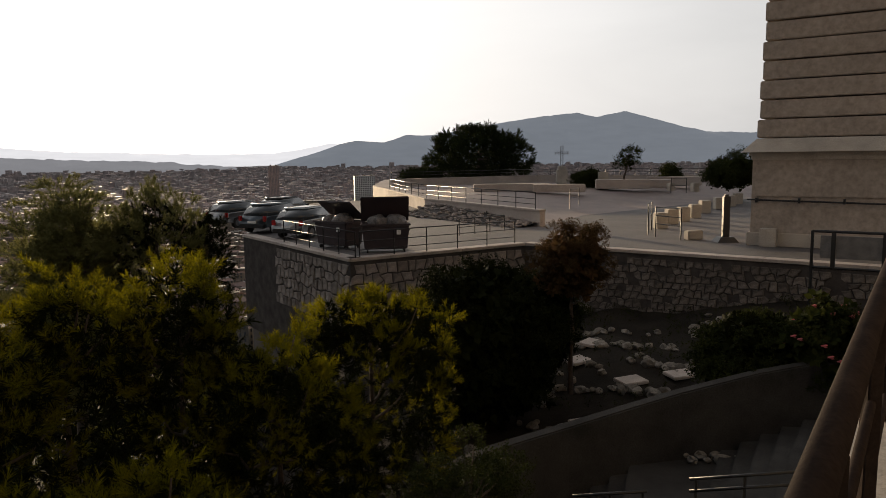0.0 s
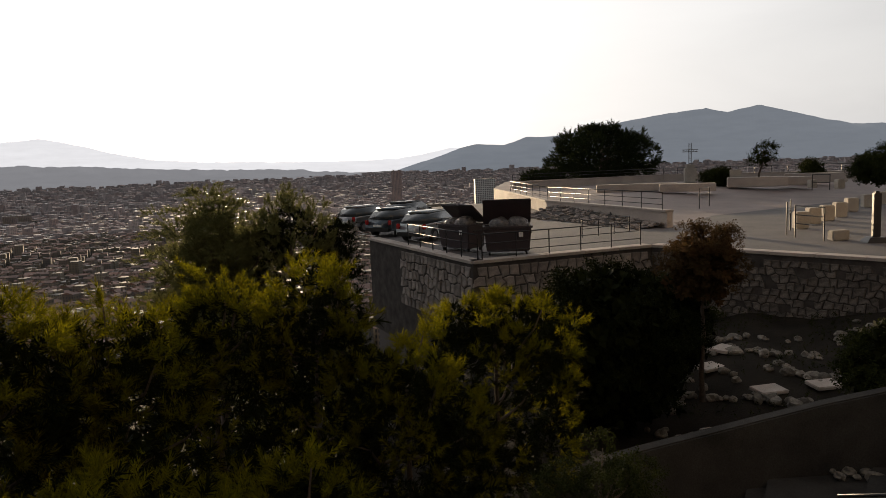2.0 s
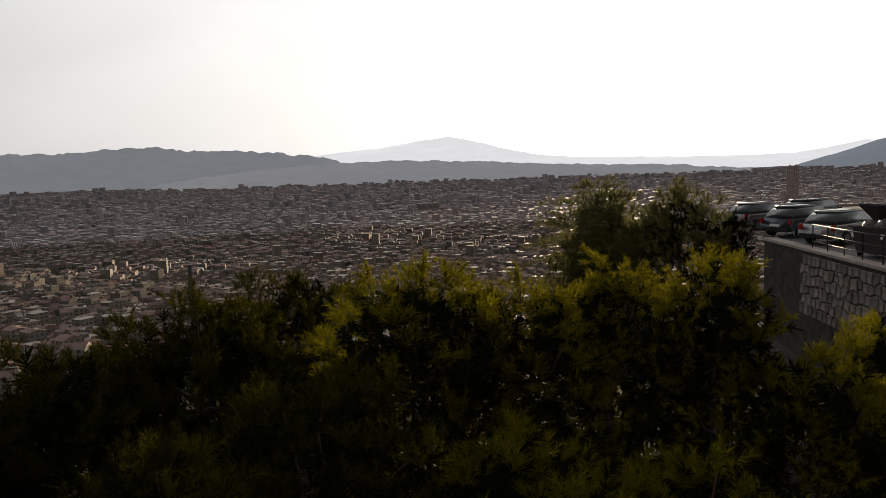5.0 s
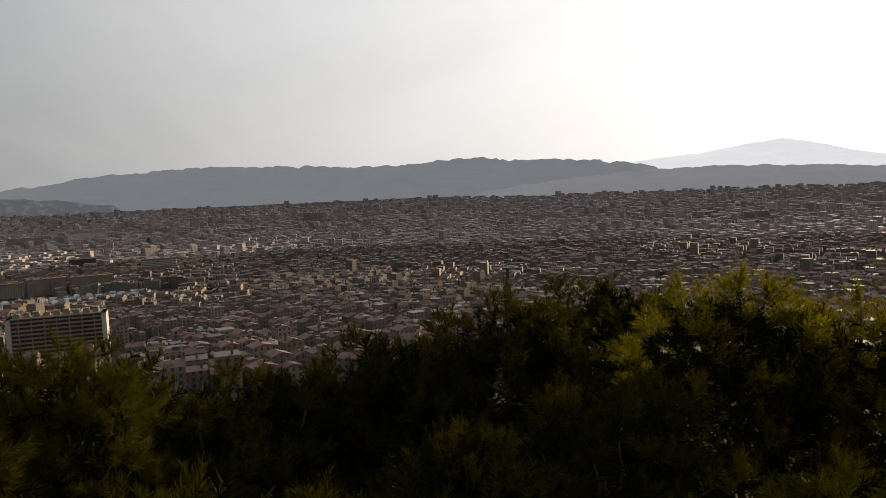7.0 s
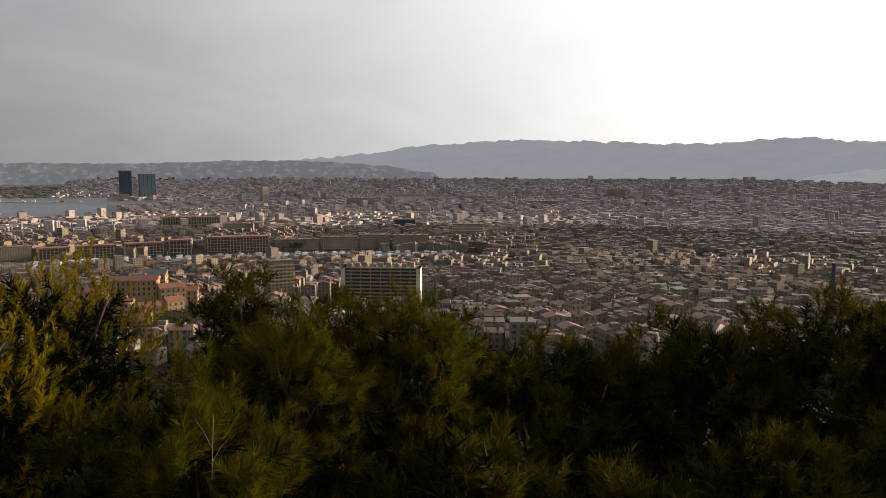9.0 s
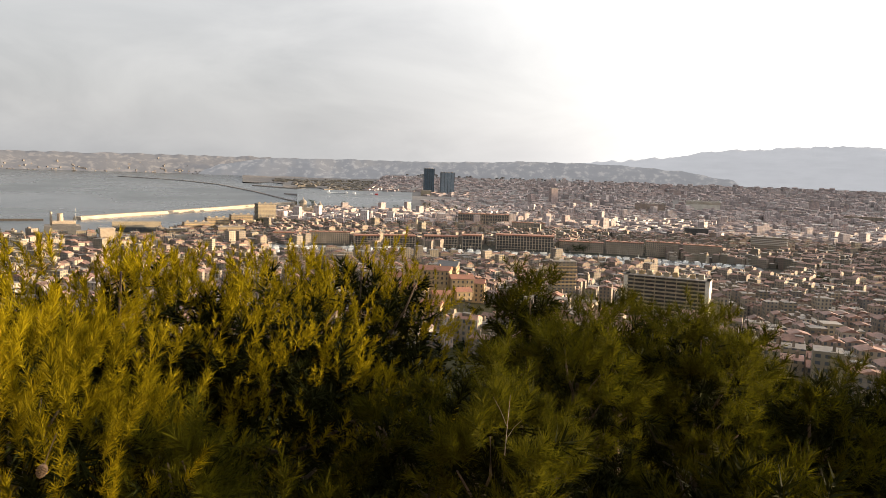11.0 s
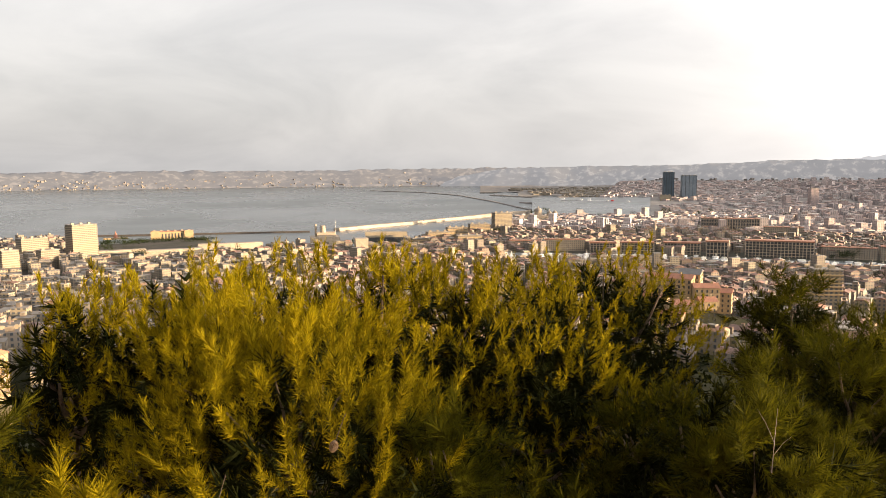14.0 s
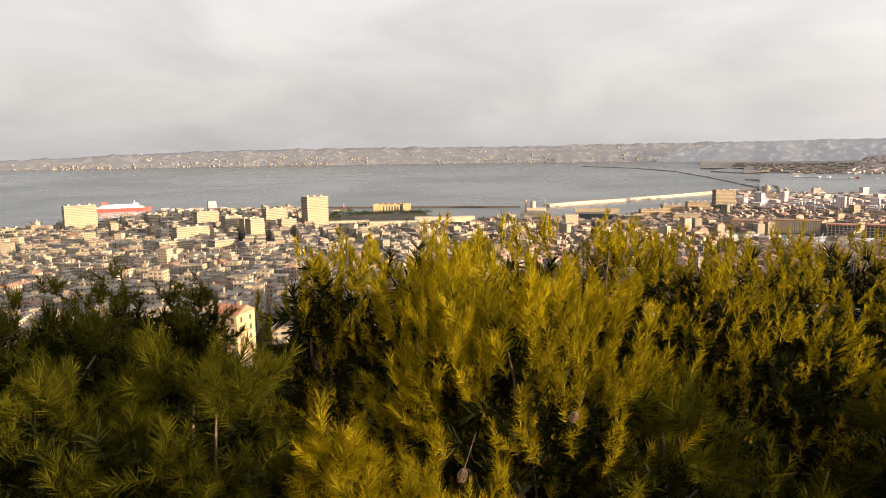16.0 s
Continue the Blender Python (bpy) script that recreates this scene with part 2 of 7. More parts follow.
M_TILES_HAZE = surface("haze_pale_clay_roofs", (0.36, 0.25, 0.215), (0.25, 0.185, 0.165), 0.05, 0.5, 0.7, 0.0, per="island")
M_ROOF_HAZE = surface("haze_pale_flat_roofs", (0.46, 0.43, 0.40), (0.31, 0.29, 0.28), 0.05, 0.5, 0.6, 0.0, per="island")
M_GROUND_HAZE = surface("haze_pale_streets", (0.24, 0.215, 0.20), (0.14, 0.13, 0.12), 0.01, 0.2, 0.95, 0.0)
M_HUTS = surface("roof_hut_render", (0.23, 0.19, 0.15), (0.13, 0.105, 0.085), 0.08, 0.5, 0.9, 0.0, per="island")
M_SCRUB = surface("dark_hill_scrub", (0.030, 0.030, 0.012), (0.012, 0.013, 0.006), 0.6, 8, 1.0, 0.8)
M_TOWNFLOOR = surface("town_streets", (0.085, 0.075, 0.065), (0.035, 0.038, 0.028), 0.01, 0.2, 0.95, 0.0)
for _m in (M_SCRUB, M_TOWNFLOOR, M_CONCRETE, M_SOIL, M_ROCK, M_RUBBLE, M_RUBBLE_DARK, M_COBBLE, M_MORTAR):
    _m.node_tree.nodes["Principled BSDF"].inputs["Specular IOR Level"].default_value = 0.08

# ---------------------------------------------------------------- mesh helpers


def part(name, bm, mat, parent=None, label="", smooth=False):
    me = bpy.data.meshes.new(name)
    bm.to_mesh(me)
    bm.free()
    me.materials.append(mat)
    if smooth:
        me.shade_smooth()
    ob = new(name, me)
    if parent is not None:
        ob.parent = parent
    if label:
        ob["label"] = label
    return ob


def raw(name, verts, faces, mats, parent=None, idx=None, smooth=False):
    me = bpy.data.meshes.new(name)
    me.from_pydata(verts, [], faces)
    for m in mats:
        me.materials.append(m)
    if idx is not None:
        me.polygons.foreach_set("material_index", np.asarray(idx, np.int32))
    if smooth:
        me.shade_smooth()
    else:
        me.shade_flat()
    me.update()
    ob = new(name, me)
    if parent is not None:
        ob.parent = parent
    return ob


def thing(name, m=None, **tags):
    ob = new(name)
    if m is not None:
        ob.matrix_world = m
    return tagged(ob, **tags)


def box(bm, x0, y0, z0, x1, y1, z1, m=None, bevel=0.0):
    g = bmesh.ops.create_cube(bm, size=1.0)["verts"]
    for v in g:
        v.co = Vector(((x0 + x1) / 2 + v.co.x * (x1 - x0), (y0 + y1) / 2 + v.co.y * (y1 - y0), (z0 + z1) / 2 + v.co.z * (z1 - z0)))
    if bevel:
        es = list({e for v in g for e in v.link_edges})
        r = bmesh.ops.bevel(bm, geom=es, offset=bevel, segments=2, affect="EDGES")
        g = list({v for f in r["faces"] for v in f.verts} | {v for v in g if v.is_valid})
    if m is not None:
        bmesh.ops.transform(bm, matrix=m, verts=g)
    return g


def tube(bm, a, b, r, r2=None, seg=8):
    a, b = Vector(a), Vector(b)
    d = b - a
    m = Matrix.Translation((a + b) / 2) @ d.to_track_quat("Z", "Y").to_matrix().to_4x4()
    return bmesh.ops.create_cone(bm, cap_ends=True, segments=seg, radius1=r, radius2=r if r2 is None else r2, depth=d.length, matrix=m)["verts"]


def polar(az, d, z=0.0):
    a = radians(az)
    return Vector((-math.sin(a) * d, math.cos(a) * d, z))


def at_el(az, el, d):
    """The point d metres out from the terrace at that bearing and height angle."""
    return polar(az, d, 4 + d * math.tan(radians(el)))

# ---------------------------------------------------------------- ground, sea and hills


def lerp_table(x, xs, ys):
    return float(np.interp(x, xs, ys))


def land_z(r):
    """Height of the hillside and the town plain, by distance from the terrace."""
    return np.interp(r, [0, 8, 16, 30, 60, 130, 250, 400, 600, 900, 1200, 2500, 3400, 4300, 4990],
                     [-5, -5, -6, -9, -20, -42, -72, -96, -114, -134, -143, -140, -105, -66, -20])


def sea_z(r):
    return np.interp(r, [0, 2500, 4700, 4990], [-150, -150, -73, -66])


# bearing of the shore: inside this distance there is land
SHORE_AZ = [100, 113, 116, 119, 121, 123.5, 126, 129, 132, 135, 140, 143, 147, 150, 155, 160, 166, 170, 176, 200, 260]
SHORE_R = [6000, 6000, 3300, 2900, 2700, 1980, 1720, 1560, 1500, 1480, 1480, 1500, 1780, 1800, 1760, 1800, 1850, 1640, 1560, 1500, 1500]


def shore(az):
    return np.interp(az, SHORE_AZ, SHORE_R)


def polar_sheet(name, rs, azs, zfun, mats, inner=True):
    verts, faces = [], []
    for r in rs:
        for a in azs:
            p = polar(a, r)
            verts.append((p.x, p.y, zfun(a, r)))
    n = len(azs)
    for i in range(len(rs) - 1):
        for j in range(n):
            k = (j + 1) % n
            faces.append((i * n + j, (i + 1) * n + j, (i + 1) * n + k, i * n + k))
    return raw(name, verts, faces, mats, smooth=True)


def knoll(x, y):
    """The spur that carries the chapel."""
    c = polar(110.3, 465)
    return 27.0 * math.exp(-((x - c.x) ** 2 + (y - c.y) ** 2) / 75.0 ** 2)


def ground_height(a, r):
    a = a % 360
    q = polar(a, r)
    z = float(land_z(r)) + knoll(q.x, q.y)
    if r < 900:
        z += (noise.noise(Vector((math.cos(radians(a)) * r * 0.03, math.sin(radians(a)) * r * 0.03, 3))) * min(4.0, r * 0.05))
    if 113 < a < 290 and r > shore(a):
        z = min(z, float(sea_z(r)) - min(12.0, (r - shore(a)) * 0.3))
    return z


RS = [0.5, 4, 8, 12, 18, 26, 36, 50, 70, 100, 140, 200, 280, 380, 500, 650, 850, 1100, 1350, 1450, 1500, 1550, 1620, 1700, 1780, 1850, 1950, 2100, 2300, 2600, 3000, 3400, 3800, 4200, 4600, 4990]
ground = polar_sheet("ground", RS, [i * 1.5 for i in range(240)], ground_height, [M_SCRUB, M_TOWNFLOOR, M_GROUND_HAZE])
# The outermost rings take the street colour paled for haze.
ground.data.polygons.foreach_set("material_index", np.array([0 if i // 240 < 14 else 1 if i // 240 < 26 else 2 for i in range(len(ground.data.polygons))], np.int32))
tagged(ground, "dry hillside falling to a dense town plain", "ground", kind="structure")

m, ns, ls, b = material("calm_sea", 0.22)
b.inputs["Base Color"].default_value = (0.075, 0.085, 0.09, 1)
b.inputs["IOR"].default_value = 1.33
tc = ns.new("ShaderNodeTexCoord")
nz = node(ns, "ShaderNodeTexNoise", Scale=0.05, Detail=6.0, Roughness=0.6)
ls.new(tc.outputs["Object"], nz.inputs["Vector"])
nb = node(ns, "ShaderNodeTexNoise", Scale=0.0025, Detail=4.0, Roughness=0.6)
ls.new(tc.outputs["Object"], nb.inputs["Vector"])
ls.new(rgb_ramp(ns, ls, nb.outputs["Fac"], [(0.35, (0.20, 0.20, 0.20)), (0.65, (0.34, 0.34, 0.34))]), b.inputs["Roughness"])
bp = node(ns, "ShaderNodeBump", Strength=0.22, Distance=2.0)
ls.new(nz.outputs["Fac"], bp.inputs["Height"])
ls.new(bp.outputs[0], b.inputs["Normal"])
M_SEA = m
sea = polar_sheet("water", [900, 1300, 1700, 2100, 2500, 2900, 3300, 3700, 4100, 4500, 4990], [100 + i * 2 for i in range(96)] + [292], lambda a, r: float(sea_z(r)), [M_SEA])
# drop the closing strip between the last and first bearing
bm = bmesh.new()
bm.from_mesh(sea.data)
bmesh.ops.delete(bm, geom=[f for f in bm.faces if f.calc_area() > 0 and max(e.calc_length() for e in f.edges) > 2500], context="FACES")
bm.to_mesh(sea.data)
bm.free()
tagged(sea, "calm grey-blue bay reaching the far coast", "sea", kind="structure")


def ridge(name, azs, els, r, base_el, mat, label, rough=0.10, seed=0, step=0.25, depth=0.0):
    """A far chain of hills: skyline heights by bearing, with broken smaller crests, built as a slope with body behind."""
    verts, faces = [], []
    n = int((azs[-1] - azs[0]) / step) + 1
    for i in range(n):
        a = azs[0] + i * step
        e = lerp_table(a, azs, els)
        k = Vector((a * 0.9, seed, 0))
        e0 = e
        e += rough * (noise.noise(k) + 0.6 * noise.noise(k * 3.1) + 0.3 * noise.noise(k * 8.0)) * min(1.0, max(0.0, e - base_el))
        for j, (s, rr) in enumerate(((0.0, r - 260), (0.35, r - 170), (0.7, r - 80), (1.0, r), (0.0, r + 90))):
            w = base_el + ((e if s == 1.0 else e0) - base_el) * s
            w += 0.25 * (e0 - base_el) * noise.noise(Vector((a * 0.5, j * 1.7, seed + 5))) * (0.0 < s < 1.0)
            p = at_el(a, w, rr)
            verts.append(tuple(p))
    for i in range(n - 1):
        for j in range(4):
            q = i * 5 + j
            faces.append((q, q + 5, q + 6, q + 1))
    ob = raw(name, verts, faces, [mat], smooth=True)
    return tagged(ob, label, "hills", kind="structure")


# Each ridge's glow holds its haze tone, palest on the sun's side.
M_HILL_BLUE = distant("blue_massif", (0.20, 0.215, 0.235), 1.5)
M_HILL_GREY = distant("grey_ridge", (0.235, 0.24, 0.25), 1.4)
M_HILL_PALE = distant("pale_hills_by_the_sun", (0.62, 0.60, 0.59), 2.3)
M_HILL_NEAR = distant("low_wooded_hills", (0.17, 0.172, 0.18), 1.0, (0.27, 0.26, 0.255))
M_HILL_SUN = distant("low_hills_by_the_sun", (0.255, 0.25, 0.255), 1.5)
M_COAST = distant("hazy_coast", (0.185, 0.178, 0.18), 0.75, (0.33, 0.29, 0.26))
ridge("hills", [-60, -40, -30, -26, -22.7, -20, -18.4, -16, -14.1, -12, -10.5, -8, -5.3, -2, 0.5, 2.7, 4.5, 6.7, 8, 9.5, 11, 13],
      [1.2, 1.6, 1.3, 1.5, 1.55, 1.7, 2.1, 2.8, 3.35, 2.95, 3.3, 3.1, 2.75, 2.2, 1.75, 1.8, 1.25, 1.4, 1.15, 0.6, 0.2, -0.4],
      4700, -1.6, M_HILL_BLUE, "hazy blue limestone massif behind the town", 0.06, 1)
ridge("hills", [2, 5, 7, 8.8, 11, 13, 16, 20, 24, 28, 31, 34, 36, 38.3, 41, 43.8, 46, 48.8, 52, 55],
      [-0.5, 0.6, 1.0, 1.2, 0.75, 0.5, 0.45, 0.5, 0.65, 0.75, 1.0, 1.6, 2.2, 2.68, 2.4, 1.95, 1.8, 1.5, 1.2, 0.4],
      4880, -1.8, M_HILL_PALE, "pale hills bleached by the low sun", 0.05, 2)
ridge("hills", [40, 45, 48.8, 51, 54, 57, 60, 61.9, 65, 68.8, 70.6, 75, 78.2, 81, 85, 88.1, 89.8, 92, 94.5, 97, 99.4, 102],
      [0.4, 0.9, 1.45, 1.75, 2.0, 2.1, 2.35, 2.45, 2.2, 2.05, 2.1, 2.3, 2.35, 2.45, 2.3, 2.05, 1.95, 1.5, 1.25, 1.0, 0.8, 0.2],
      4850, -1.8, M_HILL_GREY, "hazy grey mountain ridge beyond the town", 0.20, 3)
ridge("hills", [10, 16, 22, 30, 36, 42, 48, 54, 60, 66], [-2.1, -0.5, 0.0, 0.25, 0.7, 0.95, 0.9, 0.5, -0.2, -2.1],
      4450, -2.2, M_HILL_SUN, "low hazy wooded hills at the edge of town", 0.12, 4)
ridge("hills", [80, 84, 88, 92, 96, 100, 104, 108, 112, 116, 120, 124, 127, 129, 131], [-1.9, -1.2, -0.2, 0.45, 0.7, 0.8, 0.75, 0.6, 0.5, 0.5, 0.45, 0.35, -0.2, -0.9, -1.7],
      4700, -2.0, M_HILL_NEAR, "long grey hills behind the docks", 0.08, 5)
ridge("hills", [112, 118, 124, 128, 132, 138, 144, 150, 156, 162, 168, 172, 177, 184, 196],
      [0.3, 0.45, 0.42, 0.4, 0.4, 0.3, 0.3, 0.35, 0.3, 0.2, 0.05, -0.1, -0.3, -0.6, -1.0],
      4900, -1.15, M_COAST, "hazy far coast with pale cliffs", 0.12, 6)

# ---------------------------------------------------------------- the town


def town(name, pts, w, d, h, rot, ridge_h, mats, label, roof=None):
    """Many houses as one mesh: four walls each and a hipped or flat roof; wall UVs run in metres."""
    n = len(pts)
    c, s = np.cos(rot), np.sin(rot)
    base = np.array([(-1, -1), (1, -1), (1, 1), (-1, 1)], float) / 2
    V = np.zeros((n, 10, 3))
    for i, (bx, by) in enumerate(base):
        x, y = bx * w, by * d
        V[:, i, 0] = V[:, i + 4, 0] = pts[:, 0] + x * c - y * s
        V[:, i, 1] = V[:, i + 4, 1] = pts[:, 1] + x * s + y * c
        V[:, i, 2], V[:, i + 4, 2] = pts[:, 2] - 6, pts[:, 2] + h
    for i, k in enumerate((-0.5, 0.5)):
        x = k * w
        V[:, 8 + i, 0], V[:, 8 + i, 1], V[:, 8 + i, 2] = pts[:, 0] + x * c, pts[:, 1] + x * s, pts[:, 2] + h + ridge_h
    quads = [(0, 1, 5, 4), (1, 2, 6, 5), (2, 3, 7, 6), (3, 0, 4, 7), (4, 5, 9, 8), (6, 7, 8, 9)]
    tris = [(5, 6, 9), (7, 4, 8)]
    # roofs get vertices of their own, so that each wall body and each roof is an island
    V2 = np.concatenate([V, V[:, 4:10].copy()], axis=1)
    rm = {4: 10, 5: 11, 6: 12, 7: 13, 8: 14, 9: 15}
    quads = quads[:4] + [tuple(rm[k] for k in q) for q in quads[4:]]
    tris = [tuple(rm[k] for k in q) for q in tris]
    loops = np.concatenate([np.array(q) for q in quads + tris])
    sizes = np.array([4] * 6 + [3] * 2)
    L = (loops[None] + 16 * np.arange(n)[:, None]).ravel()
    S = np.tile(sizes, n)
    me = bpy.data.meshes.new(name)
    me.vertices.add(n * 16)
    me.vertices.foreach_set("co", V2.ravel())
    me.loops.add(len(L))
    me.loops.foreach_set("vertex_index", L.astype(np.int32))
    me.polygons.add(len(S))
    me.polygons.foreach_set("loop_start", np.concatenate([[0], np.cumsum(S)[:-1]]).astype(np.int32))
    me.polygons.foreach_set("loop_total", S.astype(np.int32))
    mi = np.tile([0, 0, 0, 0, 1, 1, 1, 1], (n, 1))
    if roof is not None:
        mi[:, 4:] = np.where(roof[:, None], 2, 1)
    for mm in mats:
        me.materials.append(mm)
    me.polygons.foreach_set("material_index", mi.ravel().astype(np.int32))
    uvs = np.zeros((n, 30, 2))
    for f in range(4):
        length = w if f % 2 == 0 else d
        for k, (u, v) in enumerate(((0, 0), (1, 0), (1, 1), (0, 1))):
            uvs[:, f * 4 + k, 0] = u * length
            uvs[:, f * 4 + k, 1] = v * (h + 6)
    lay = me.uv_layers.new(name="UVMap")
    lay.data.foreach_set("uv", uvs.ravel())
    me.update(calc_edges=True)
    me.validate()
    me.shade_flat()
    return tagged(new(name, me), label, "buildings", kind="stuff")


rng = np.random.default_rng(7)
# clear ground kept round the landmarks: bearing, distance, radius
CLEAR = [(92, 600, 75), (110, 500, 80), (97, 590, 40), (111, 3000, 120), (103, 1330, 75), (107, 1330, 70), (96, 1330, 90), (113, 1340, 60), (118, 1350, 60),
         (106.5, 1950, 110), (123.8, 1700, 30), (121, 2150, 60), (172, 1500, 60), (155.2, 1380, 40), (149, 1850, 120), (138, 1600, 70), (6.3, 1800, 50), (161, 230, 45)]
CLEAR_XY = [(polar(a, d).x, polar(a, d).y, r) for a, d, r in CLEAR]


def quarter(x, y):
    """Number of the town quarter, each with its own street grid."""
    wx, wy = x + 60 * np.sin(y / 170), y + 60 * np.sin(x / 210)
    return (np.floor(wx / 290).astype(int) * 5 + np.floor(wy / 250).astype(int) * 3) % 9


def sites(r0, r1, front, deep, street, a0, a1, keep):
    """House plots in back-to-back rows between streets, quarter by quarter; returns places, distances, bearings and row directions."""
    out = []
    for q in range(9):
        turn = (q * 0.61) % 1.57
        gx = np.arange(-r1 * 1.42, r1 * 1.42, front)
        period = 2 * deep + street
        gy = np.arange(-r1 * 1.42, r1 * 1.42, period)
        gy = np.sort(np.concatenate([gy, gy + deep]))
        gx = gx[np.arange(len(gx)) % 9 != 0]          # a cross street every ninth plot
        U_, V_ = np.meshgrid(gx, gy)
        U_, V_ = U_.ravel(), V_.ravel()
        near = np.hypot(U_, V_) < r1
        U_, V_ = U_[near], V_[near]
        X, Y = U_ * math.cos(turn) - V_ * math.sin(turn), U_ * math.sin(turn) + V_ * math.cos(turn)
        ok = quarter(X, Y) == q
        X, Y = X[ok] + rng.normal(0, 0.8, ok.sum()), Y[ok] + rng.normal(0, 0.8, ok.sum())
        out.append(np.c_[X, Y, np.full(len(X), turn)])
    X, Y, T = np.concatenate(out).T
    R = np.hypot(X, Y)
    A = np.degrees(np.arctan2(-X, Y))
    A = np.where(A < -100, A + 360, A)
    ok = (R > r0) & (R < r1) & (A > a0) & (A < a1) & (R < shore(A) - 25) & (rng.random(X.size) < keep)
    # the old harbour basin and the dock basins stay open
    ok &= ~((A > 84) & (A < 125) & (R > 1110 + (A - 84) * 1.0) & (R < 1300))
    ok &= ~((A > 142.5) & (A < 154.8) & (R > 1280))
    ok &= ~((A > 131.5) & (A < 142.5) & (R > 1400))
    ok &= ~((A > 111.5) & (A < 122) & (R > 2350) & (R < 3300))
    for x, y, rad in CLEAR_XY:
        ok &= (X - x) ** 2 + (Y - y) ** 2 > rad ** 2
    return np.c_[X[ok], Y[ok], land_z(R[ok])], R[ok], A[ok], T[ok]


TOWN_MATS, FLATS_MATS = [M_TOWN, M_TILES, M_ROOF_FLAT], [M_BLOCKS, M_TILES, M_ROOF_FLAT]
# Far bands wear the haze-paled tones.
OUTER_MATS = [M_TOWN_HAZE, M_TILES_HAZE, M_ROOF_HAZE]
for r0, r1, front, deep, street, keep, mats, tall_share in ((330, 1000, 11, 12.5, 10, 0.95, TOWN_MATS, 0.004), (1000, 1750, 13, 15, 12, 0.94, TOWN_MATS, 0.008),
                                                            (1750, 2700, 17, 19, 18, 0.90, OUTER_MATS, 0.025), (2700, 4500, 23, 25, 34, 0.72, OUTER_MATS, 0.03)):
    pts, R, A, T = sites(r0, r1, front, deep, street, -30, 185, keep)
    n = len(pts)
    outer = mats is OUTER_MATS
    w, d = front * rng.uniform(0.86, 1.04, n), deep * rng.uniform(0.78, 1.0, n)
    h = rng.choice([8.5, 11.5, 14.5, 17.5, 20.5], n, p=[0.14, 0.22, 0.30, 0.24, 0.10]) + rng.uniform(-1.2, 1.2, n)
    tall = rng.random(n) < tall_share
    h = np.where(tall, rng.uniform(24, 34 if front < 15 else 40, n), h)
    docks = (A > 103) & (A < 130) & (R > 2300)
    h = np.where(docks, np.minimum(h * 0.5, 12), h)
    flat = tall | (rng.random(n) < (0.55 if outer else 0.32)) | ((A > 140) & (rng.random(n) < 0.5))
    seaside = (A > 138) & (R < 1800)
    flat |= seaside & (rng.random(n) < 0.6)
    h = np.where(seaside & ~tall, h * 1.15, h)
    rh = np.where(flat, 0.05, rng.uniform(1.2, 2.4, n))
    big = flat & (rng.random(n) < 0.7)
    sel = ~big
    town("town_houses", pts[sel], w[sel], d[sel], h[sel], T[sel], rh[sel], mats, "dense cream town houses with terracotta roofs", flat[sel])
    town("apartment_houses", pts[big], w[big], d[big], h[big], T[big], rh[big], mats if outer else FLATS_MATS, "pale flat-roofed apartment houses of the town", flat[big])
    if r1 < 2700:
        # stair huts, chimneys and dormers on the roofs
        up_ = rng.random(n) < 0.75
        m_ = int(up_.sum())
        off = rng.uniform(-0.32, 0.32, (m_, 2)) * np.c_[w[up_], d[up_]]
        c_, s_ = np.cos(T[up_]), np.sin(T[up_])
        q = pts[up_] + np.c_[off[:, 0] * c_ - off[:, 1] * s_, off[:, 0] * s_ + off[:, 1] * c_, h[up_]]
        small = rng.random(m_) < 0.5
        town("roof_huts", q, np.where(small, rng.uniform(1.0, 2.0, m_), rng.uniform(2.5, 5.0, m_)), np.where(small, rng.uniform(0.8, 1.4, m_), rng.uniform(2.5, 4.5, m_)),
             np.where(small, rng.uniform(2.6, 4.2, m_), rng.uniform(1.8, 3.0, m_)), T[up_], np.full(m_, 0.3), [M_HUTS, M_TILES, M_ROOF_FLAT], "pale stair huts and chimneys on the roofs", ~small)

# ---------------------------------------------------------------- esplanade
U = Vector((0.84, -0.545, 0)).normalized()       # along the tower's front
UN = Vector((0.545, 0.84, 0)).normalized()       # away from the eye, into the esplanade
P_END, P_CORNER, P_IN, P_OUT = Vector((-10.2, 36.6, 0)), Vector((-3.52, 27.0, 0)), Vector((3.6, 31.4, 0)), Vector((15.5, 22.8, 0))
TOP = 0.25
WALL_FOOT = -4.5


def outline_slab(name, loop, z0, z1, mat, **tags):
    bm = bmesh.new()
    top = [bm.verts.new((x, y, z1(x, y) if callable(z1) else z1)) for x, y in loop]
    bot = [bm.verts.new((x, y, z0)) for x, y in loop]
    bm.faces.new(top)
    bm.faces.new(bot[::-1])
    for i in range(len(loop)):
        j = (i + 1) % len(loop)
        bm.faces.new((top[j], top[i], bot[i], bot[j]))
    bmesh.ops.recalc_face_normals(bm, faces=bm.faces)
    return tagged(part(name, bm, mat), **tags)


W_A, W_B, W_C = Vector((5.28, 39.0, 0)), Vector((-1.25, 51.5, 0)), Vector((-5.2, 68.5, 0))
lower = outline_slab("pavement", [(-14, 60), (-10.0, 36.9), (-3.5, 27.4), (3.7, 31.8), (15.6, 23.2), (40, 8), (70, 40), (60, 76), (24, 61), (9, 46.5), (5.3, 39.2), (-1.1, 51.6), (-5, 68)],
                     -6, 0.21, M_ASPHALT, label="grey asphalt forecourt behind a stone retaining wall", category="pavement", kind="structure")
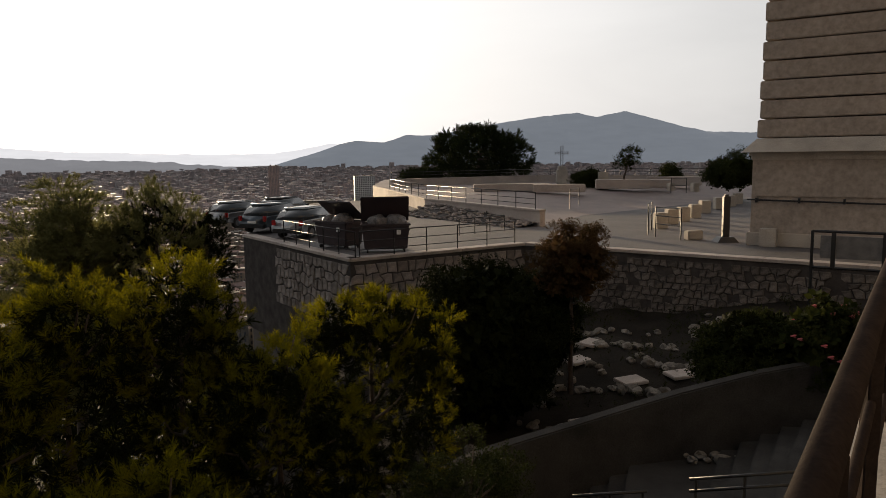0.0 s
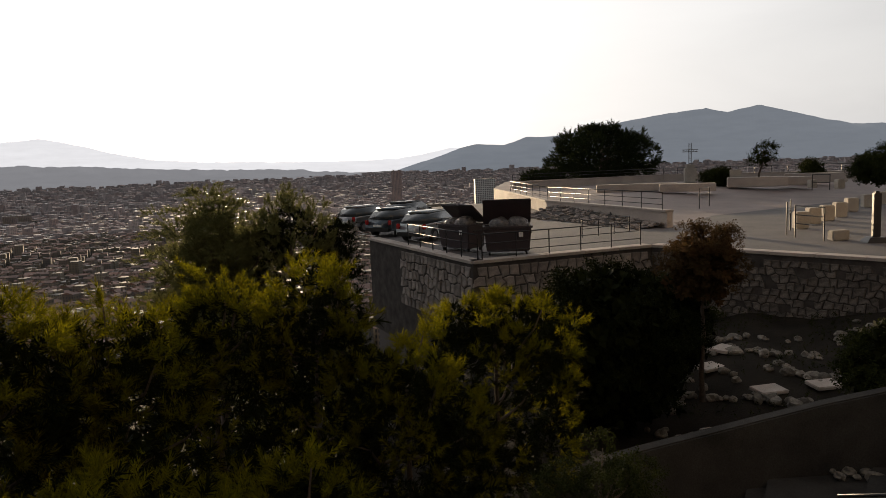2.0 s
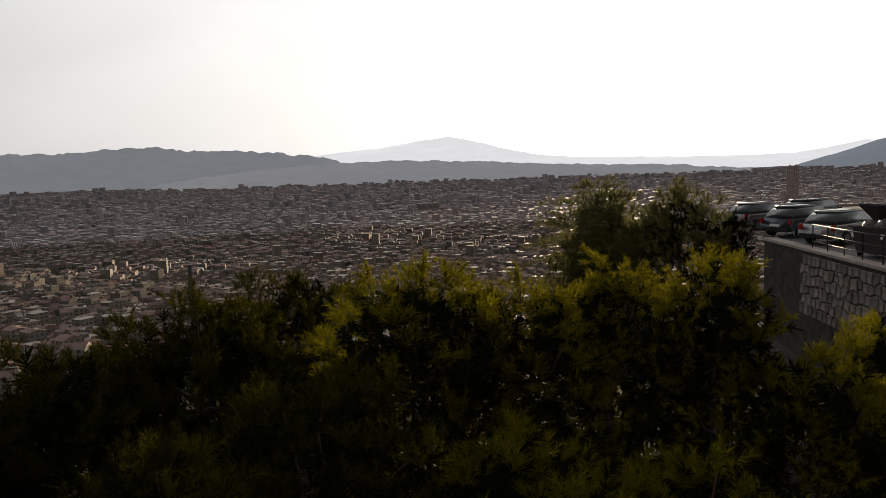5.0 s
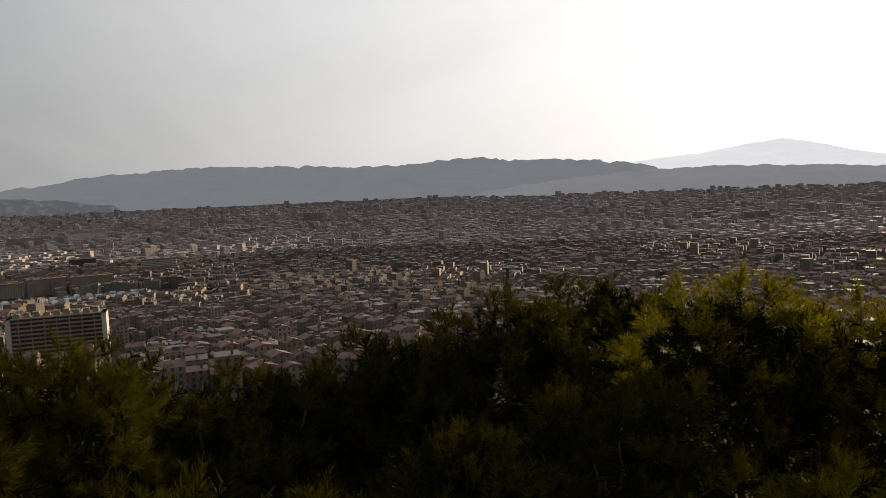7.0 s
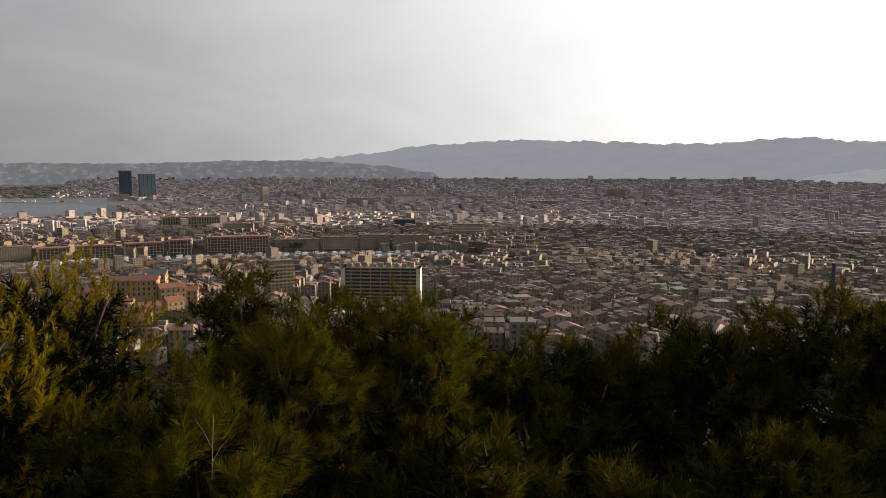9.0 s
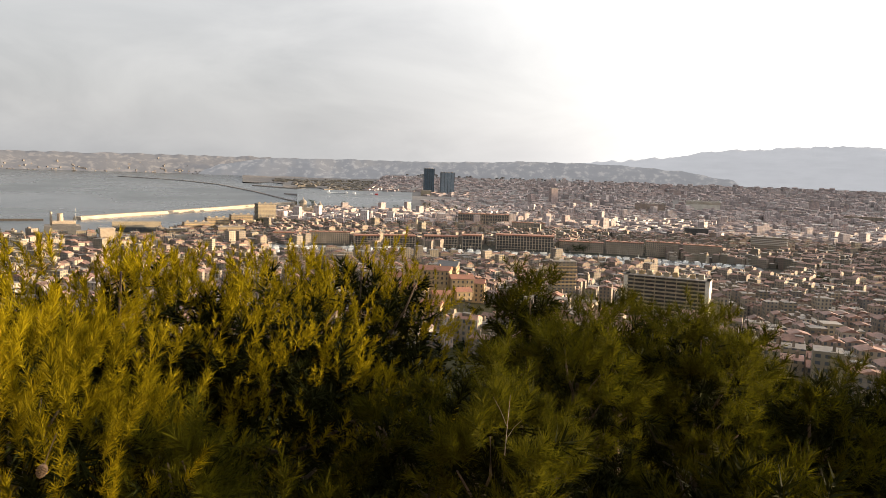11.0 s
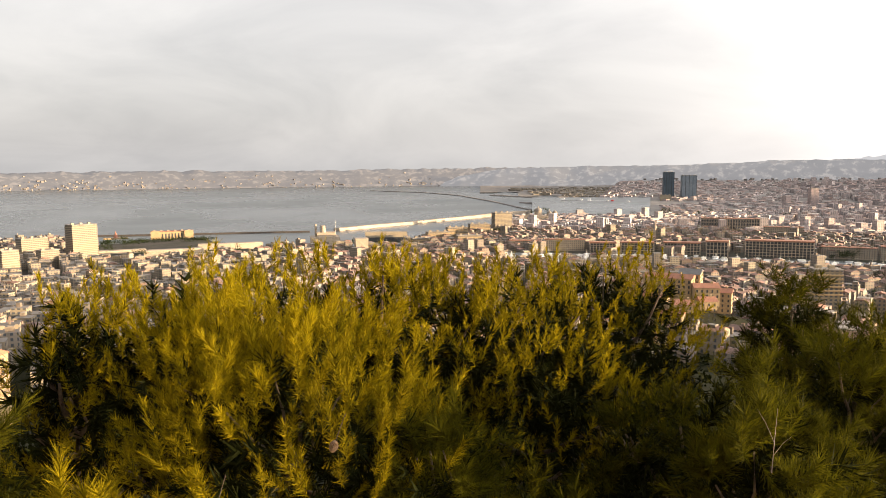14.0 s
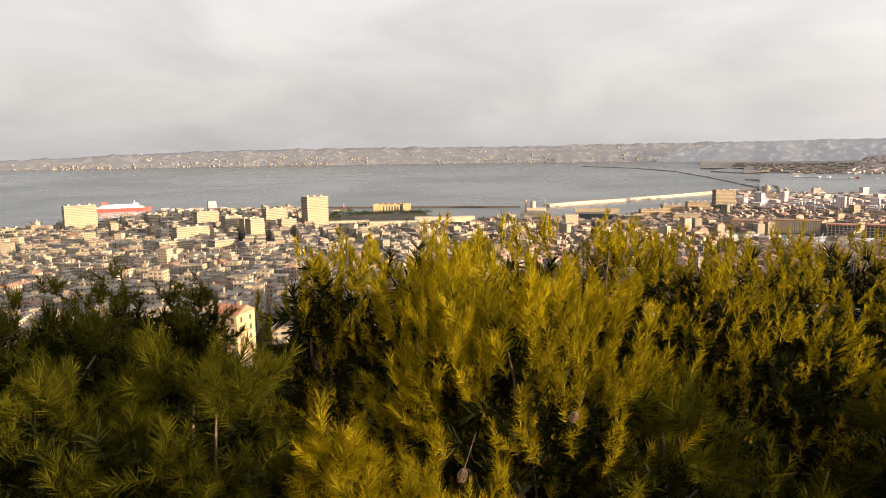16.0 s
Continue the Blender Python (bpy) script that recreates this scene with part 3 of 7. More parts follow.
upper = outline_slab("pavement", [(-1.15, 51.6), (4, 60), (20, 72), (60, 90), (60, 100), (-8, 100), (-7.5, 78), (-5.1, 68.5)],
                     -6, 1.1, M_PAVING, label="warm paved esplanade of the viewpoint", category="pavement", kind="structure")
RAMP_LOW = [(5.2, 39.1), (9, 46), (24, 60), (60, 75)]
RAMP_TOP = [(-1.15, 51.6), (4, 60), (20, 72), (60, 90)]
verts, faces = [], []
for (x0, y0), (x1, y1) in zip(RAMP_LOW, RAMP_TOP):
    for k in range(9):
        f = k / 8
        verts.append((x0 + (x1 - x0) * f, y0 + (y1 - y0) * f, 0.218 + 0.882 * (3 * f * f - 2 * f ** 3)))
for i in range(3):
    for k in range(8):
        faces.append((i * 9 + k, i * 9 + 9 + k, i * 9 + 10 + k, i * 9 + k + 1))
tagged(raw("pavement_ramp", verts, faces, [M_PAVING], smooth=True), "warm paving rising gently to the esplanade", "pavement", kind="structure")


def wall_run(name, a, b, z0, z1, thick, mat, label, coping=0.12, over=0.08):
    d = (b - a)
    ln = d.length
    m = Matrix.Translation(a) @ Matrix.Rotation(math.atan2(d.y, d.x), 4, "Z")
    t = thing(name, m, label=label, category="wall", kind="structure")
    bm = bmesh.new()
    box(bm, 0, 0, z0, ln, thick, z1 - coping)
    part("wall_core", bm, mat, t)
    if coping:
        bm = bmesh.new()
        n = max(1, round(ln / 1.6))
        for i in range(n):
            box(bm, i * ln / n + 0.004, -over, z1 - coping, (i + 1) * ln / n - 0.004, thick + over, z1, bevel=0.015)
        part("coping", bm, M_COPING, t, "pale stone coping slabs")
    return t, ln


run_1, len_1 = wall_run("wall_west", P_END, P_CORNER, WALL_FOOT, TOP, 0.45, M_MORTAR, "rubble stone retaining wall with pale coping")
run_2, len_2 = wall_run("wall_corner", P_CORNER, P_IN, WALL_FOOT, TOP, 0.45, M_MORTAR, "rubble stone retaining wall with pale coping")
run_3, len_3 = wall_run("wall_garden", P_IN, P_OUT, WALL_FOOT, TOP, 0.45, M_MORTAR, "dark rubble retaining wall above the rock garden")
run_4, len_4 = wall_run("wall_ramp", W_B, W_A, -1, 1.14, 0.35, M_RENDER, "cream rendered wall of the upper esplanade")
run_5, len_5 = wall_run("wall_ramp", W_C, W_B, -1, 1.14, 0.35, M_RENDER, "cream rendered wall of the upper esplanade")

# ---------------------------------------------------------------- trees and shrubs


def needle_shoot(seed, n=90, length=0.30, needle=0.085, width=0.0034, spread=38):
    """One pine shoot pointing up z: a stem with a brush of needles. Returns needle triangles (n, 3, 3)."""
    g = np.random.default_rng(seed)
    t = g.uniform(0.12, 1.0, n) ** 0.8
    ang = g.uniform(0, 2 * math.pi, n)
    tilt = np.radians(spread * g.uniform(0.55, 1.25, n)) * (1.25 - 0.65 * t)
    ln = needle * g.uniform(0.75, 1.15, n)
    sway = g.normal(0, 0.02, 2)
    base = np.c_[sway[0] * t, sway[1] * t, t * length]
    way = np.c_[np.sin(tilt) * np.cos(ang), np.sin(tilt) * np.sin(ang), np.cos(tilt)]
    side = np.cross(way, g.normal(0, 1, (n, 3)))
    side /= np.linalg.norm(side, axis=1)[:, None]
    return np.stack([base - side * width / 2, base + side * width / 2, base + way * ln[:, None]], 1)


def leaf_sprig(seed, n=16, length=0.22, leaf=0.045, width=0.024):
    """A twig with small broad leaves, each of two triangles folded along the rib."""
    g = np.random.default_rng(seed)
    t = g.uniform(0.1, 1.0, n)
    ang = g.uniform(0, 2 * math.pi, n)
    tilt = np.radians(g.uniform(30, 85, n))
    base = np.c_[g.normal(0, 0.02, n), g.normal(0, 0.02, n), t * length]
    way = np.c_[np.sin(tilt) * np.cos(ang), np.sin(tilt) * np.sin(ang), np.cos(tilt)]
    side = np.cross(way, np.array([0, 0, 1.0]) + g.normal(0, 0.4, (n, 3)))
    side /= np.linalg.norm(side, axis=1)[:, None]
    mid = base + way * leaf * 0.5
    tip = base + way * leaf
    a = np.stack([base, mid - side * width / 2, tip], 1)
    b = np.stack([base, tip, mid + side * width / 2 + np.array([0, 0, 0.003])], 1)
    return np.concatenate([a, b])


def frames_for(dirs, g):
    """Rotation matrices whose z axis is each direction, with a random spin."""
    z = dirs / np.linalg.norm(dirs, axis=1)[:, None]
    h = g.normal(0, 1, z.shape)
    x = np.cross(h, z)
    x /= np.linalg.norm(x, axis=1)[:, None]
    return np.stack([x, np.cross(z, x), z], 2)


def scatter(templates, pos, dirs, size, g):
    """Triangles of many template copies."""
    out = []
    pick = g.integers(0, len(templates), len(pos))
    R = frames_for(dirs, g)
    for k, tpl in enumerate(templates):
        s = pick == k
        if not s.any():
            continue
        v = tpl.reshape(-1, 3)
        w = np.einsum("nij,vj->nvi", R[s], v) * size[s][:, None, None] + pos[s][:, None, :]
        out.append(w.reshape(-1, 3, 3))
    return np.concatenate(out)


def triangles(name, tris, mat, parent=None):
    n = len(tris)
    me = bpy.data.meshes.new(name)
    me.vertices.add(n * 3)
    me.vertices.foreach_set("co", tris.astype(np.float32).ravel())
    me.loops.add(n * 3)
    me.loops.foreach_set("vertex_index", np.arange(n * 3, dtype=np.int32))
    me.polygons.add(n)
    me.polygons.foreach_set("loop_start", np.arange(0, n * 3, 3, dtype=np.int32))
    me.polygons.foreach_set("loop_total", np.full(n, 3, np.int32))
    me.materials.append(mat)
    me.update(calc_edges=True)
    ob = new(name, me)
    if parent is not None:
        ob.parent = parent
    return ob


def limb(bm, pts, r0, r1, seg=6):
    """A tapered bent limb through the points."""
    rings = []
    n = len(pts)
    for i, p in enumerate(pts):
        d = (pts[min(i + 1, n - 1)] - pts[max(i - 1, 0)]).normalized()
        q = d.to_track_quat("Z", "Y").to_matrix()
        r = r0 + (r1 - r0) * i / (n - 1)
        rings.append([bm.verts.new(p + q @ Vector((math.cos(k * 2 * math.pi / seg) * r, math.sin(k * 2 * math.pi / seg) * r, 0))) for k in range(seg)])
    for a, b in zip(rings, rings[1:]):
        for k in range(seg):
            bm.faces.new((a[k], a[(k + 1) % seg], b[(k + 1) % seg], b[k]))
    bm.faces.new(rings[-1])


def bent(a, b, sag, g, n=5):
    out = []
    for i in range(n):
        t = i / (n - 1)
        p = a.lerp(b, t) + Vector((0, 0, sag * math.sin(t * math.pi))) + Vector(g.normal(0, 0.03, 3)) * (0 < i < n - 1)
        out.append(p)
    return out


NEAR_SHOOTS = [needle_shoot(i, 96, 0.16 + 0.04 * (i % 3), 0.10, 0.0040, 56) for i in range(5)]
MID_SHOOTS = [needle_shoot(20 + i, 44, 0.21 + 0.03 * (i % 3), 0.11, 0.0080, 56) for i in range(5)]
FAR_SHOOTS = [needle_shoot(40 + i, 40, 0.30, 0.13, 0.0130, 50) for i in range(4)]
CANDLES = [needle_shoot(10 + i, 150, 0.23 + 0.05 * (i % 3), 0.070, 0.0040, 50) for i in range(5)]
MID_CANDLES = [needle_shoot(30 + i, 60, 0.21 + 0.05 * (i % 3), 0.074, 0.0080, 50) for i in range(5)]
FINE_CORE = [needle_shoot(70 + i, 40, 0.22, 0.10, 0.012, 75) for i in range(3)]
CORE_SHOOTS = [needle_shoot(60 + i, 40, 0.28, 0.13, 0.017, 75) for i in range(3)]
SPRIGS = [leaf_sprig(80 + i) for i in range(4)]
CLUMPS = [leaf_sprig(90 + i, 16, 0.4, 0.16, 0.10) for i in range(4)]


def tree(name, foot, top, rx, rz, clusters, per, templates, mat, label, seed, core=0.75, upright=0.9, size=1.0, trunk=0.11,
         bark=None, cluster_r=0.42, category="tree", squash=0.8, droop=0.0, low=-0.75, core_mat=None, limbs=14, lean=(0, 0), rmin=0.72, flat=1.0, core_r=0.74):
    """A tree: tapered trunk, limbs that carry clusters of shoots, and shoots deep in the crown whose default colour is
    darkened for shade.
    """
    g = np.random.default_rng(seed)
    t = thing(name, Matrix.Translation(foot), label=label, category=category)
    foot_v = Vector((0, 0, 0))
    cz = top - rz - foot.z
    centre = Vector((lean[0], lean[1], cz))
    bm = bmesh.new()
    limb(bm, bent(foot_v, centre + Vector((0, 0, rz * 0.55)), 0.0, g, 6), trunk, trunk * 0.25, 9)
    part("trunk", bm, bark or M_BARK, t, smooth=True)
    # cluster centres over a lumpy ellipsoid
    u = g.normal(0, 1, (clusters * 4, 3))
    u /= np.linalg.norm(u, axis=1)[:, None]
    u = u[u[:, 2] > low][:clusters]
    u[:, 2] = np.sign(u[:, 2]) * np.abs(u[:, 2]) ** flat
    lump = np.array([1 + (0.30 if flat == 1.0 else 0.16) * noise.noise(Vector(v) * 1.8 + Vector((seed, 0, 0))) for v in u])
    rad = lump * g.uniform(rmin, 1.0, len(u))
    cc = u * rad[:, None] * np.array([rx, rx, rz]) + np.array(centre)
    for i in range(min(limbs, len(cc))):
        bm = bmesh.new()
        k = cc[i * len(cc) // min(limbs, len(cc))]
        h = max(0.15 * cz, min(cz + rz * 0.4, k[2] - 0.35 * rx))
        limb(bm, bent(Vector((lean[0] * h / cz, lean[1] * h / cz, h)), Vector(k), -0.12 * rx, g), trunk * 0.36, trunk * 0.09, 5)
        part("limb", bm, bark or M_BARK, t, smooth=True)
    # shoots on the clusters
    n = len(cc) * per
    own = np.repeat(np.arange(len(cc)), per)
    v = g.normal(0, 1, (n, 3))
    v /= np.linalg.norm(v, axis=1)[:, None]
    v[:, 2] = np.abs(v[:, 2]) * 0.9 - 0.25
    cr = cluster_r * g.uniform(0.7, 1.25, len(cc))[own]
    pos = cc[own] + v * cr[:, None] * np.array([1, 1, squash]) * g.uniform(0.55, 1.0, n)[:, None]
    dirs = v * 1.0 + u[own] * 0.3 + np.array([0, 0, upright - droop]) + g.normal(0, 0.18, (n, 3))
    tris = scatter(templates, pos, dirs, size * g.uniform(0.7, 1.25, n), g)
    crown = triangles("crown", tris, mat, t)
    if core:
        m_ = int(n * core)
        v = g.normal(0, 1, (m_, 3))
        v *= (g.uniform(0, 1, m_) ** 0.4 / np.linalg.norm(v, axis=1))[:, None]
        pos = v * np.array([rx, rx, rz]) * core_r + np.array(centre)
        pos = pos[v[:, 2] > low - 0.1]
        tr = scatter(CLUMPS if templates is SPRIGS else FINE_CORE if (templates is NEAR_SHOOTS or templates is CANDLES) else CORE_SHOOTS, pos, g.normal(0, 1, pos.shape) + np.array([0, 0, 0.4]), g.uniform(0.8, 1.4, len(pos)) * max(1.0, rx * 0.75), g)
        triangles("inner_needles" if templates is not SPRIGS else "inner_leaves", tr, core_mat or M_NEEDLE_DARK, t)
    return t


def pine(foot, top, rx, rz, templates, mat, label, seed, tuft_area=0.2, per=7, upright=0.7, fan=0.62, reach=0.24, trunk=0.11, low=-0.6,
         limbs=12, size=1.0, core=4.5, flat=0.62, core_mat=None, core_set=None, apart=0.12, name="pine_tree", lump=0.22, lean=(0, 0)):
    """A bushy pine: trunk, limbs, and rounded puffs of shoots that fan out from every branch end, over inner needles
    whose default colour is darkened for shade.
    """
    g = np.random.default_rng(seed)
    t = thing(name, Matrix.Translation(foot), label=label, category="tree")
    cz = top - 0.1 - rz - foot.z
    centre = np.array((lean[0], lean[1], cz))
    bm = bmesh.new()
    limb(bm, bent(Vector(), Vector(centre) + Vector((0, 0, rz * 0.6)), 0.0, g, 6), trunk, trunk * 0.25, 9)
    part("trunk", bm, M_BARK, t, smooth=True)
    count = max(16, int(2 * math.pi * rx * (rx + rz) / 2 * (1.0 - low) / tuft_area))
    k = np.arange(count)
    z = 1 - (1 - low) * (k + 0.5) / count
    a_ = k * 2.39996 + g.normal(0, 0.25, count)
    z = np.clip(z + g.normal(0, 0.05, count), low, 1.0)
    rr = np.sqrt(1 - z * z)
    u = np.c_[rr * np.cos(a_), rr * np.sin(a_), np.sign(z) * np.abs(z) ** flat]
    lumps = np.array([1 + lump * noise.noise(Vector(v) * 2.1 + Vector((seed, 0, 0))) for v in u]) * g.uniform(0.90, 1.04, count)
    radii = np.array([max(0.1, rx - reach), max(0.1, rx - reach), max(0.1, rz - reach)])
    cc = u * radii * lumps[:, None] + centre
    for i in range(min(limbs, count)):
        q = cc[i * count // min(limbs, count)]
        h = max(0.15 * cz, min(cz + rz * 0.4, q[2] - 0.35 * rx))
        bm = bmesh.new()
        limb(bm, bent(Vector((lean[0] * h / cz, lean[1] * h / cz, h)), Vector(q), -0.12 * rx, g), trunk * 0.32, trunk * 0.09, 5)
        part("limb", bm, M_BARK, t, smooth=True)
    own = np.repeat(np.arange(count), per)
    n = len(own)
    axis = u * 0.8 + np.array([0, 0, upright])
    axis /= np.linalg.norm(axis, axis=1)[:, None]
    dirs = axis[own] + g.normal(0, fan, (n, 3)) + np.array([0, 0, 0.15])
    dirs /= np.linalg.norm(dirs, axis=1)[:, None]
    pos = cc[own] + dirs * reach * g.uniform(-0.1, 0.25, n)[:, None] + g.normal(0, apart * reach, (n, 3)) * np.array([1, 1, 0.35])
    triangles("crown", scatter(templates, pos, dirs, size * g.uniform(0.75, 1.2, n), g), mat, t)
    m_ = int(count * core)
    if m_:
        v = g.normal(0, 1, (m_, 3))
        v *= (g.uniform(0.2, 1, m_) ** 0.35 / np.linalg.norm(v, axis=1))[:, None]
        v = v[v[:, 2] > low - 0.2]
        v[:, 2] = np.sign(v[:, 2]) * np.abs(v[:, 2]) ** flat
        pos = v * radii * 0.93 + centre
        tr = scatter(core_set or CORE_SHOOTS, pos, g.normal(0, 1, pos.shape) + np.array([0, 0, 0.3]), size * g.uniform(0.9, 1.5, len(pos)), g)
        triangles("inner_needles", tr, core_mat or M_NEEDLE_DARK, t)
    return t


# bearing, distance, height of the top, crown radius, crown half height
PINES = [(6.0, 12.5, 1.9, 1.5, 2.1), (20.5, 11.0, 2.75, 1.0, 2.4), (28.5, 10.5, 2.75, 1.0, 2.4), (13.5, 10.0, 1.65, 1.2, 1.9),
         (36, 9.2, 2.75, 1.2, 2.4), (44, 8.8, 3.05, 1.3, 2.5), (24, 7.2, 1.2, 1.1, 1.8), (38, 6.6, 1.7, 1.2, 2.0),
         (53, 12, 2.5, 1.7, 2.6), (54, 7.0, 2.2, 1.2, 2.0), (61, 9.5, 2.65, 1.4, 2.2), (66, 6.0, 2.15, 1.0, 1.8),
         (71, 8.5, 2.5, 1.1, 2.0), (80, 8.0, 2.3, 1.1, 1.9), (78, 5.0, 2.05, 0.95, 1.6), (90, 5.2, 2.3, 0.9, 1.6),
         (118, 9.0, 3.05, 1.2, 2.2), (126, 7.5, 3.1, 1.3, 2.2), (134, 7.2, 3.25, 1.2, 2.2), (143, 6.9, 3.3, 1.1, 2.2),
         (151, 6.6, 3.3, 0.75, 2.0), (170, 9.0, 2.65, 1.0, 2.2), (164.9, 8.5, 2.7, 0.5, 2.0), (156.6, 6.5, 3.2, 0.5, 1.8), (177, 8.0, 2.75, 1.3, 2.2), (186, 6.5, 2.6, 1.2, 2.0),
         (105, 9.5, 2.92, 0.65, 2.0), (98, 8.5, 2.82, 0.8, 1.9), (91, 8.0, 2.68, 0.8, 1.9), (85.5, 7.0, 2.4, 0.8, 1.7), (113, 6.2, 2.35, 0.85, 1.6), (123, 4.8, 2.1, 0.75, 1.4), (100, 4.6, 2.0, 0.8, 1.4)]
for i, (az, d, top, rx, rz) in enumerate(PINES):
    foot = polar(az, d, float(land_z(d)) - 0.1)
    # Bearing picks which painted-in light a pine gets: sunlit, backlit or shaded.
    sun_gold = 116 < az < 160 and not (d < 6 and az < 130)
    pine(foot, top, rx * 1.12, rz, MID_CANDLES if sun_gold else MID_SHOOTS, M_NEEDLE_SUNLIT if sun_gold else M_NEEDLE_BACKLIT if az < 50 else M_NEEDLE_FRESH if az > 160 else M_NEEDLE_SHADED, "bushy young pine with brush-like yellow-green shoots", 100 + i,
         upright=1.5 if sun_gold else 0.7, fan=0.32 if sun_gold else 0.62, apart=0.55 if sun_gold else 0.12, per=7)
# the nearest pines, whose needles show one by one
CLOSE = [(142.5, 4.45, 3.30, 0.80, 1.5, True), (148.5, 5.2, 3.35, 0.5, 1.4, True), (133.0, 4.1, 2.85, 0.50, 1.2, False), (166.5, 4.4, 3.0, 0.7, 1.5, False),
         (176, 4.6, 2.95, 0.85, 1.6, False), (157, 4.0, 2.75, 0.42, 1.2, False), (150, 3.1, 2.75, 0.34, 0.9, True), (109.0, 4.1, 3.05, 0.55, 1.5, False), (93.5, 6.3, 3.08, 0.7, 1.7, False), (102.5, 5.6, 3.1, 0.6, 1.5, False)]
for i, (az, d, top, rx, rz, tall) in enumerate(CLOSE):
    foot = polar(az, d, float(land_z(d)) - 0.1)
    # Sunlit gold goes into the colour between these bearings, fresh green elsewhere.
    pine(foot, top, rx * 1.1, rz, CANDLES if tall else NEAR_SHOOTS, M_NEEDLE_SUNLIT if 136 < az < 158 else M_NEEDLE_FRESH, "young pine with long upright shoots of needles", 200 + i,
         tuft_area=0.12 if tall else 0.10, per=6, upright=1.6 if tall else 0.7, fan=0.30 if tall else 0.6, apart=0.55 if tall else 0.12, reach=0.26, trunk=0.06, low=-0.5, core=2.6, core_set=FINE_CORE)
# other trees and shrubs
tree("cedar_tree", polar(27.6, 25.0, -7.5), 3.75, 2.3, 4.4, 150, 20, FAR_SHOOTS, M_CEDAR, "hazy dark cedar with layered level branches", 301, upright=0.18, cluster_r=0.62, squash=0.16, size=0.95, trunk=0.25, core=0.5, core_mat=M_CEDAR)
pine(polar(21.8, 24.5, -7.5), 3.5, 1.85, 4.4, FAR_SHOOTS, M_CEDAR, "dense rounded pine standing beside the cedar", 302, tuft_area=0.28, per=8, upright=1.1, fan=0.45, reach=0.4, trunk=0.22, size=1.0)
pine(polar(18.3, 25.0, -7.5), 2.6, 1.1, 3.6, FAR_SHOOTS, M_NEEDLE_DARK, "dark pine beside the retaining wall", 303, tuft_area=0.3, reach=0.4, trunk=0.22)
pine(polar(-2.9, 90.0, -2.5), 8.5, 6.6, 4.5, FAR_SHOOTS, M_NEEDLE_PINE, "large dark umbrella pine beyond the parapet", 304, tuft_area=1.3, per=12, upright=0.5, fan=0.7, reach=1.0, trunk=0.35, low=-0.55, size=2.3, core=5.0, core_mat=M_NEEDLE_PINE, limbs=26, name="umbrella_pine", lump=0.45, flat=0.9)
pine(polar(1.6, 88.0, -2.5), 3.1, 3.3, 2.0, FAR_SHOOTS, M_NEEDLE_PINE, "low dark pine beside the umbrella pine", 305, tuft_area=1.0, per=10, reach=0.8, trunk=0.3, size=2.0, core_mat=M_NEEDLE_PINE, name="umbrella_pine")
tree("olive_tree", polar(-14.15, 66, 1.7), 4.75, 1.35, 1.25, 26, 22, SPRIGS, M_LEAF, "small wind-bent olive tree in a stone planter", 306, cluster_r=0.34, size=1.6, trunk=0.11, core_mat=M_LEAF, core=0.05, rmin=0.5, lean=(0.35, 0))
for az, d, top, r, s in ((-11.6, 68, 2.35, 0.75, 1), (-10.9, 70, 2.1, 0.5, 2), (-17.6, 76, 2.75, 0.9, 3), (-21.6, 62, 3.6, 1.5, 4), (-22.4, 60, 4.0, 1.5, 5), (-20.9, 66, 2.9, 0.9, 6)):
    tree("shrub", polar(az, d, 1.1), top, r, (top - 1.1) / 2, 22, 30, SPRIGS, M_LEAF, "dark rounded evergreen shrub by the parapet", 310 + s, cluster_r=0.45, size=2.2, trunk=0.06, core_mat=M_LEAF, category="shrub", limbs=6)
tree("red_leaved_tree", polar(-10.3, 19.8, -2.6), 2.15, 0.95, 1.15, 54, 34, SPRIGS, M_LEAF_RED, "small reddish-leaved tree over the rock garden", 321, cluster_r=0.26, size=0.9, trunk=0.09, core=0.12, core_mat=M_LEAF_RED, upright=1.2)
# The shade on this bush is in its colour: near-black outside and in.
tree("shrub", polar(-2.6, 18.5, -3.2), 1.05, 2.1, 2.0, 130, 40, SPRIGS, M_NEEDLE_DARK, "big dark evergreen bush against the wall", 322, cluster_r=0.4, size=1.3, trunk=0.12, core_mat=M_NEEDLE_DARK, core=1.2, category="shrub")
tree("shrub", polar(-8.0, 21.5, -3.2), 0.6, 1.0, 1.6, 50, 36, SPRIGS, M_LEAF, "dark evergreen bush against the wall", 323, cluster_r=0.4, size=1.3, trunk=0.1, core_mat=M_NEEDLE_DARK, core=1.0, category="shrub")
tree("shrub", polar(-24.0, 17.2, -2.0), 0.35, 1.15, 0.95, 60, 40, SPRIGS, M_LEAF, "dark low bush beside the concrete parapet", 324, cluster_r=0.35, size=1.2, trunk=0.08, core_mat=M_NEEDLE_DARK, core=0.9, category="shrub")
tree("rose_bush", polar(-28.8, 16.6, -1.6), 1.0, 0.75, 1.1, 46, 30, SPRIGS, M_LEAF, "leafy rose bush with pink blooms", 325, cluster_r=0.24, size=0.9, trunk=0.04, core_mat=M_LEAF, core=0.4, category="shrub")
tree("shrub", polar(-2.0, 6.7, -5.0), 1.25, 0.62, 0.9, 54, 60, SPRIGS, M_LEAF, "bright-leaved bush below the parapet", 326, cluster_r=0.24, size=0.5, trunk=0.05, core_mat=M_LEAF, core=0, category="shrub")
M_PINK = surface("pink_petals", (0.62, 0.16, 0.17), (0.45, 0.09, 0.10), 8, 50, 0.7, 0.2)
rg = np.random.default_rng(5)
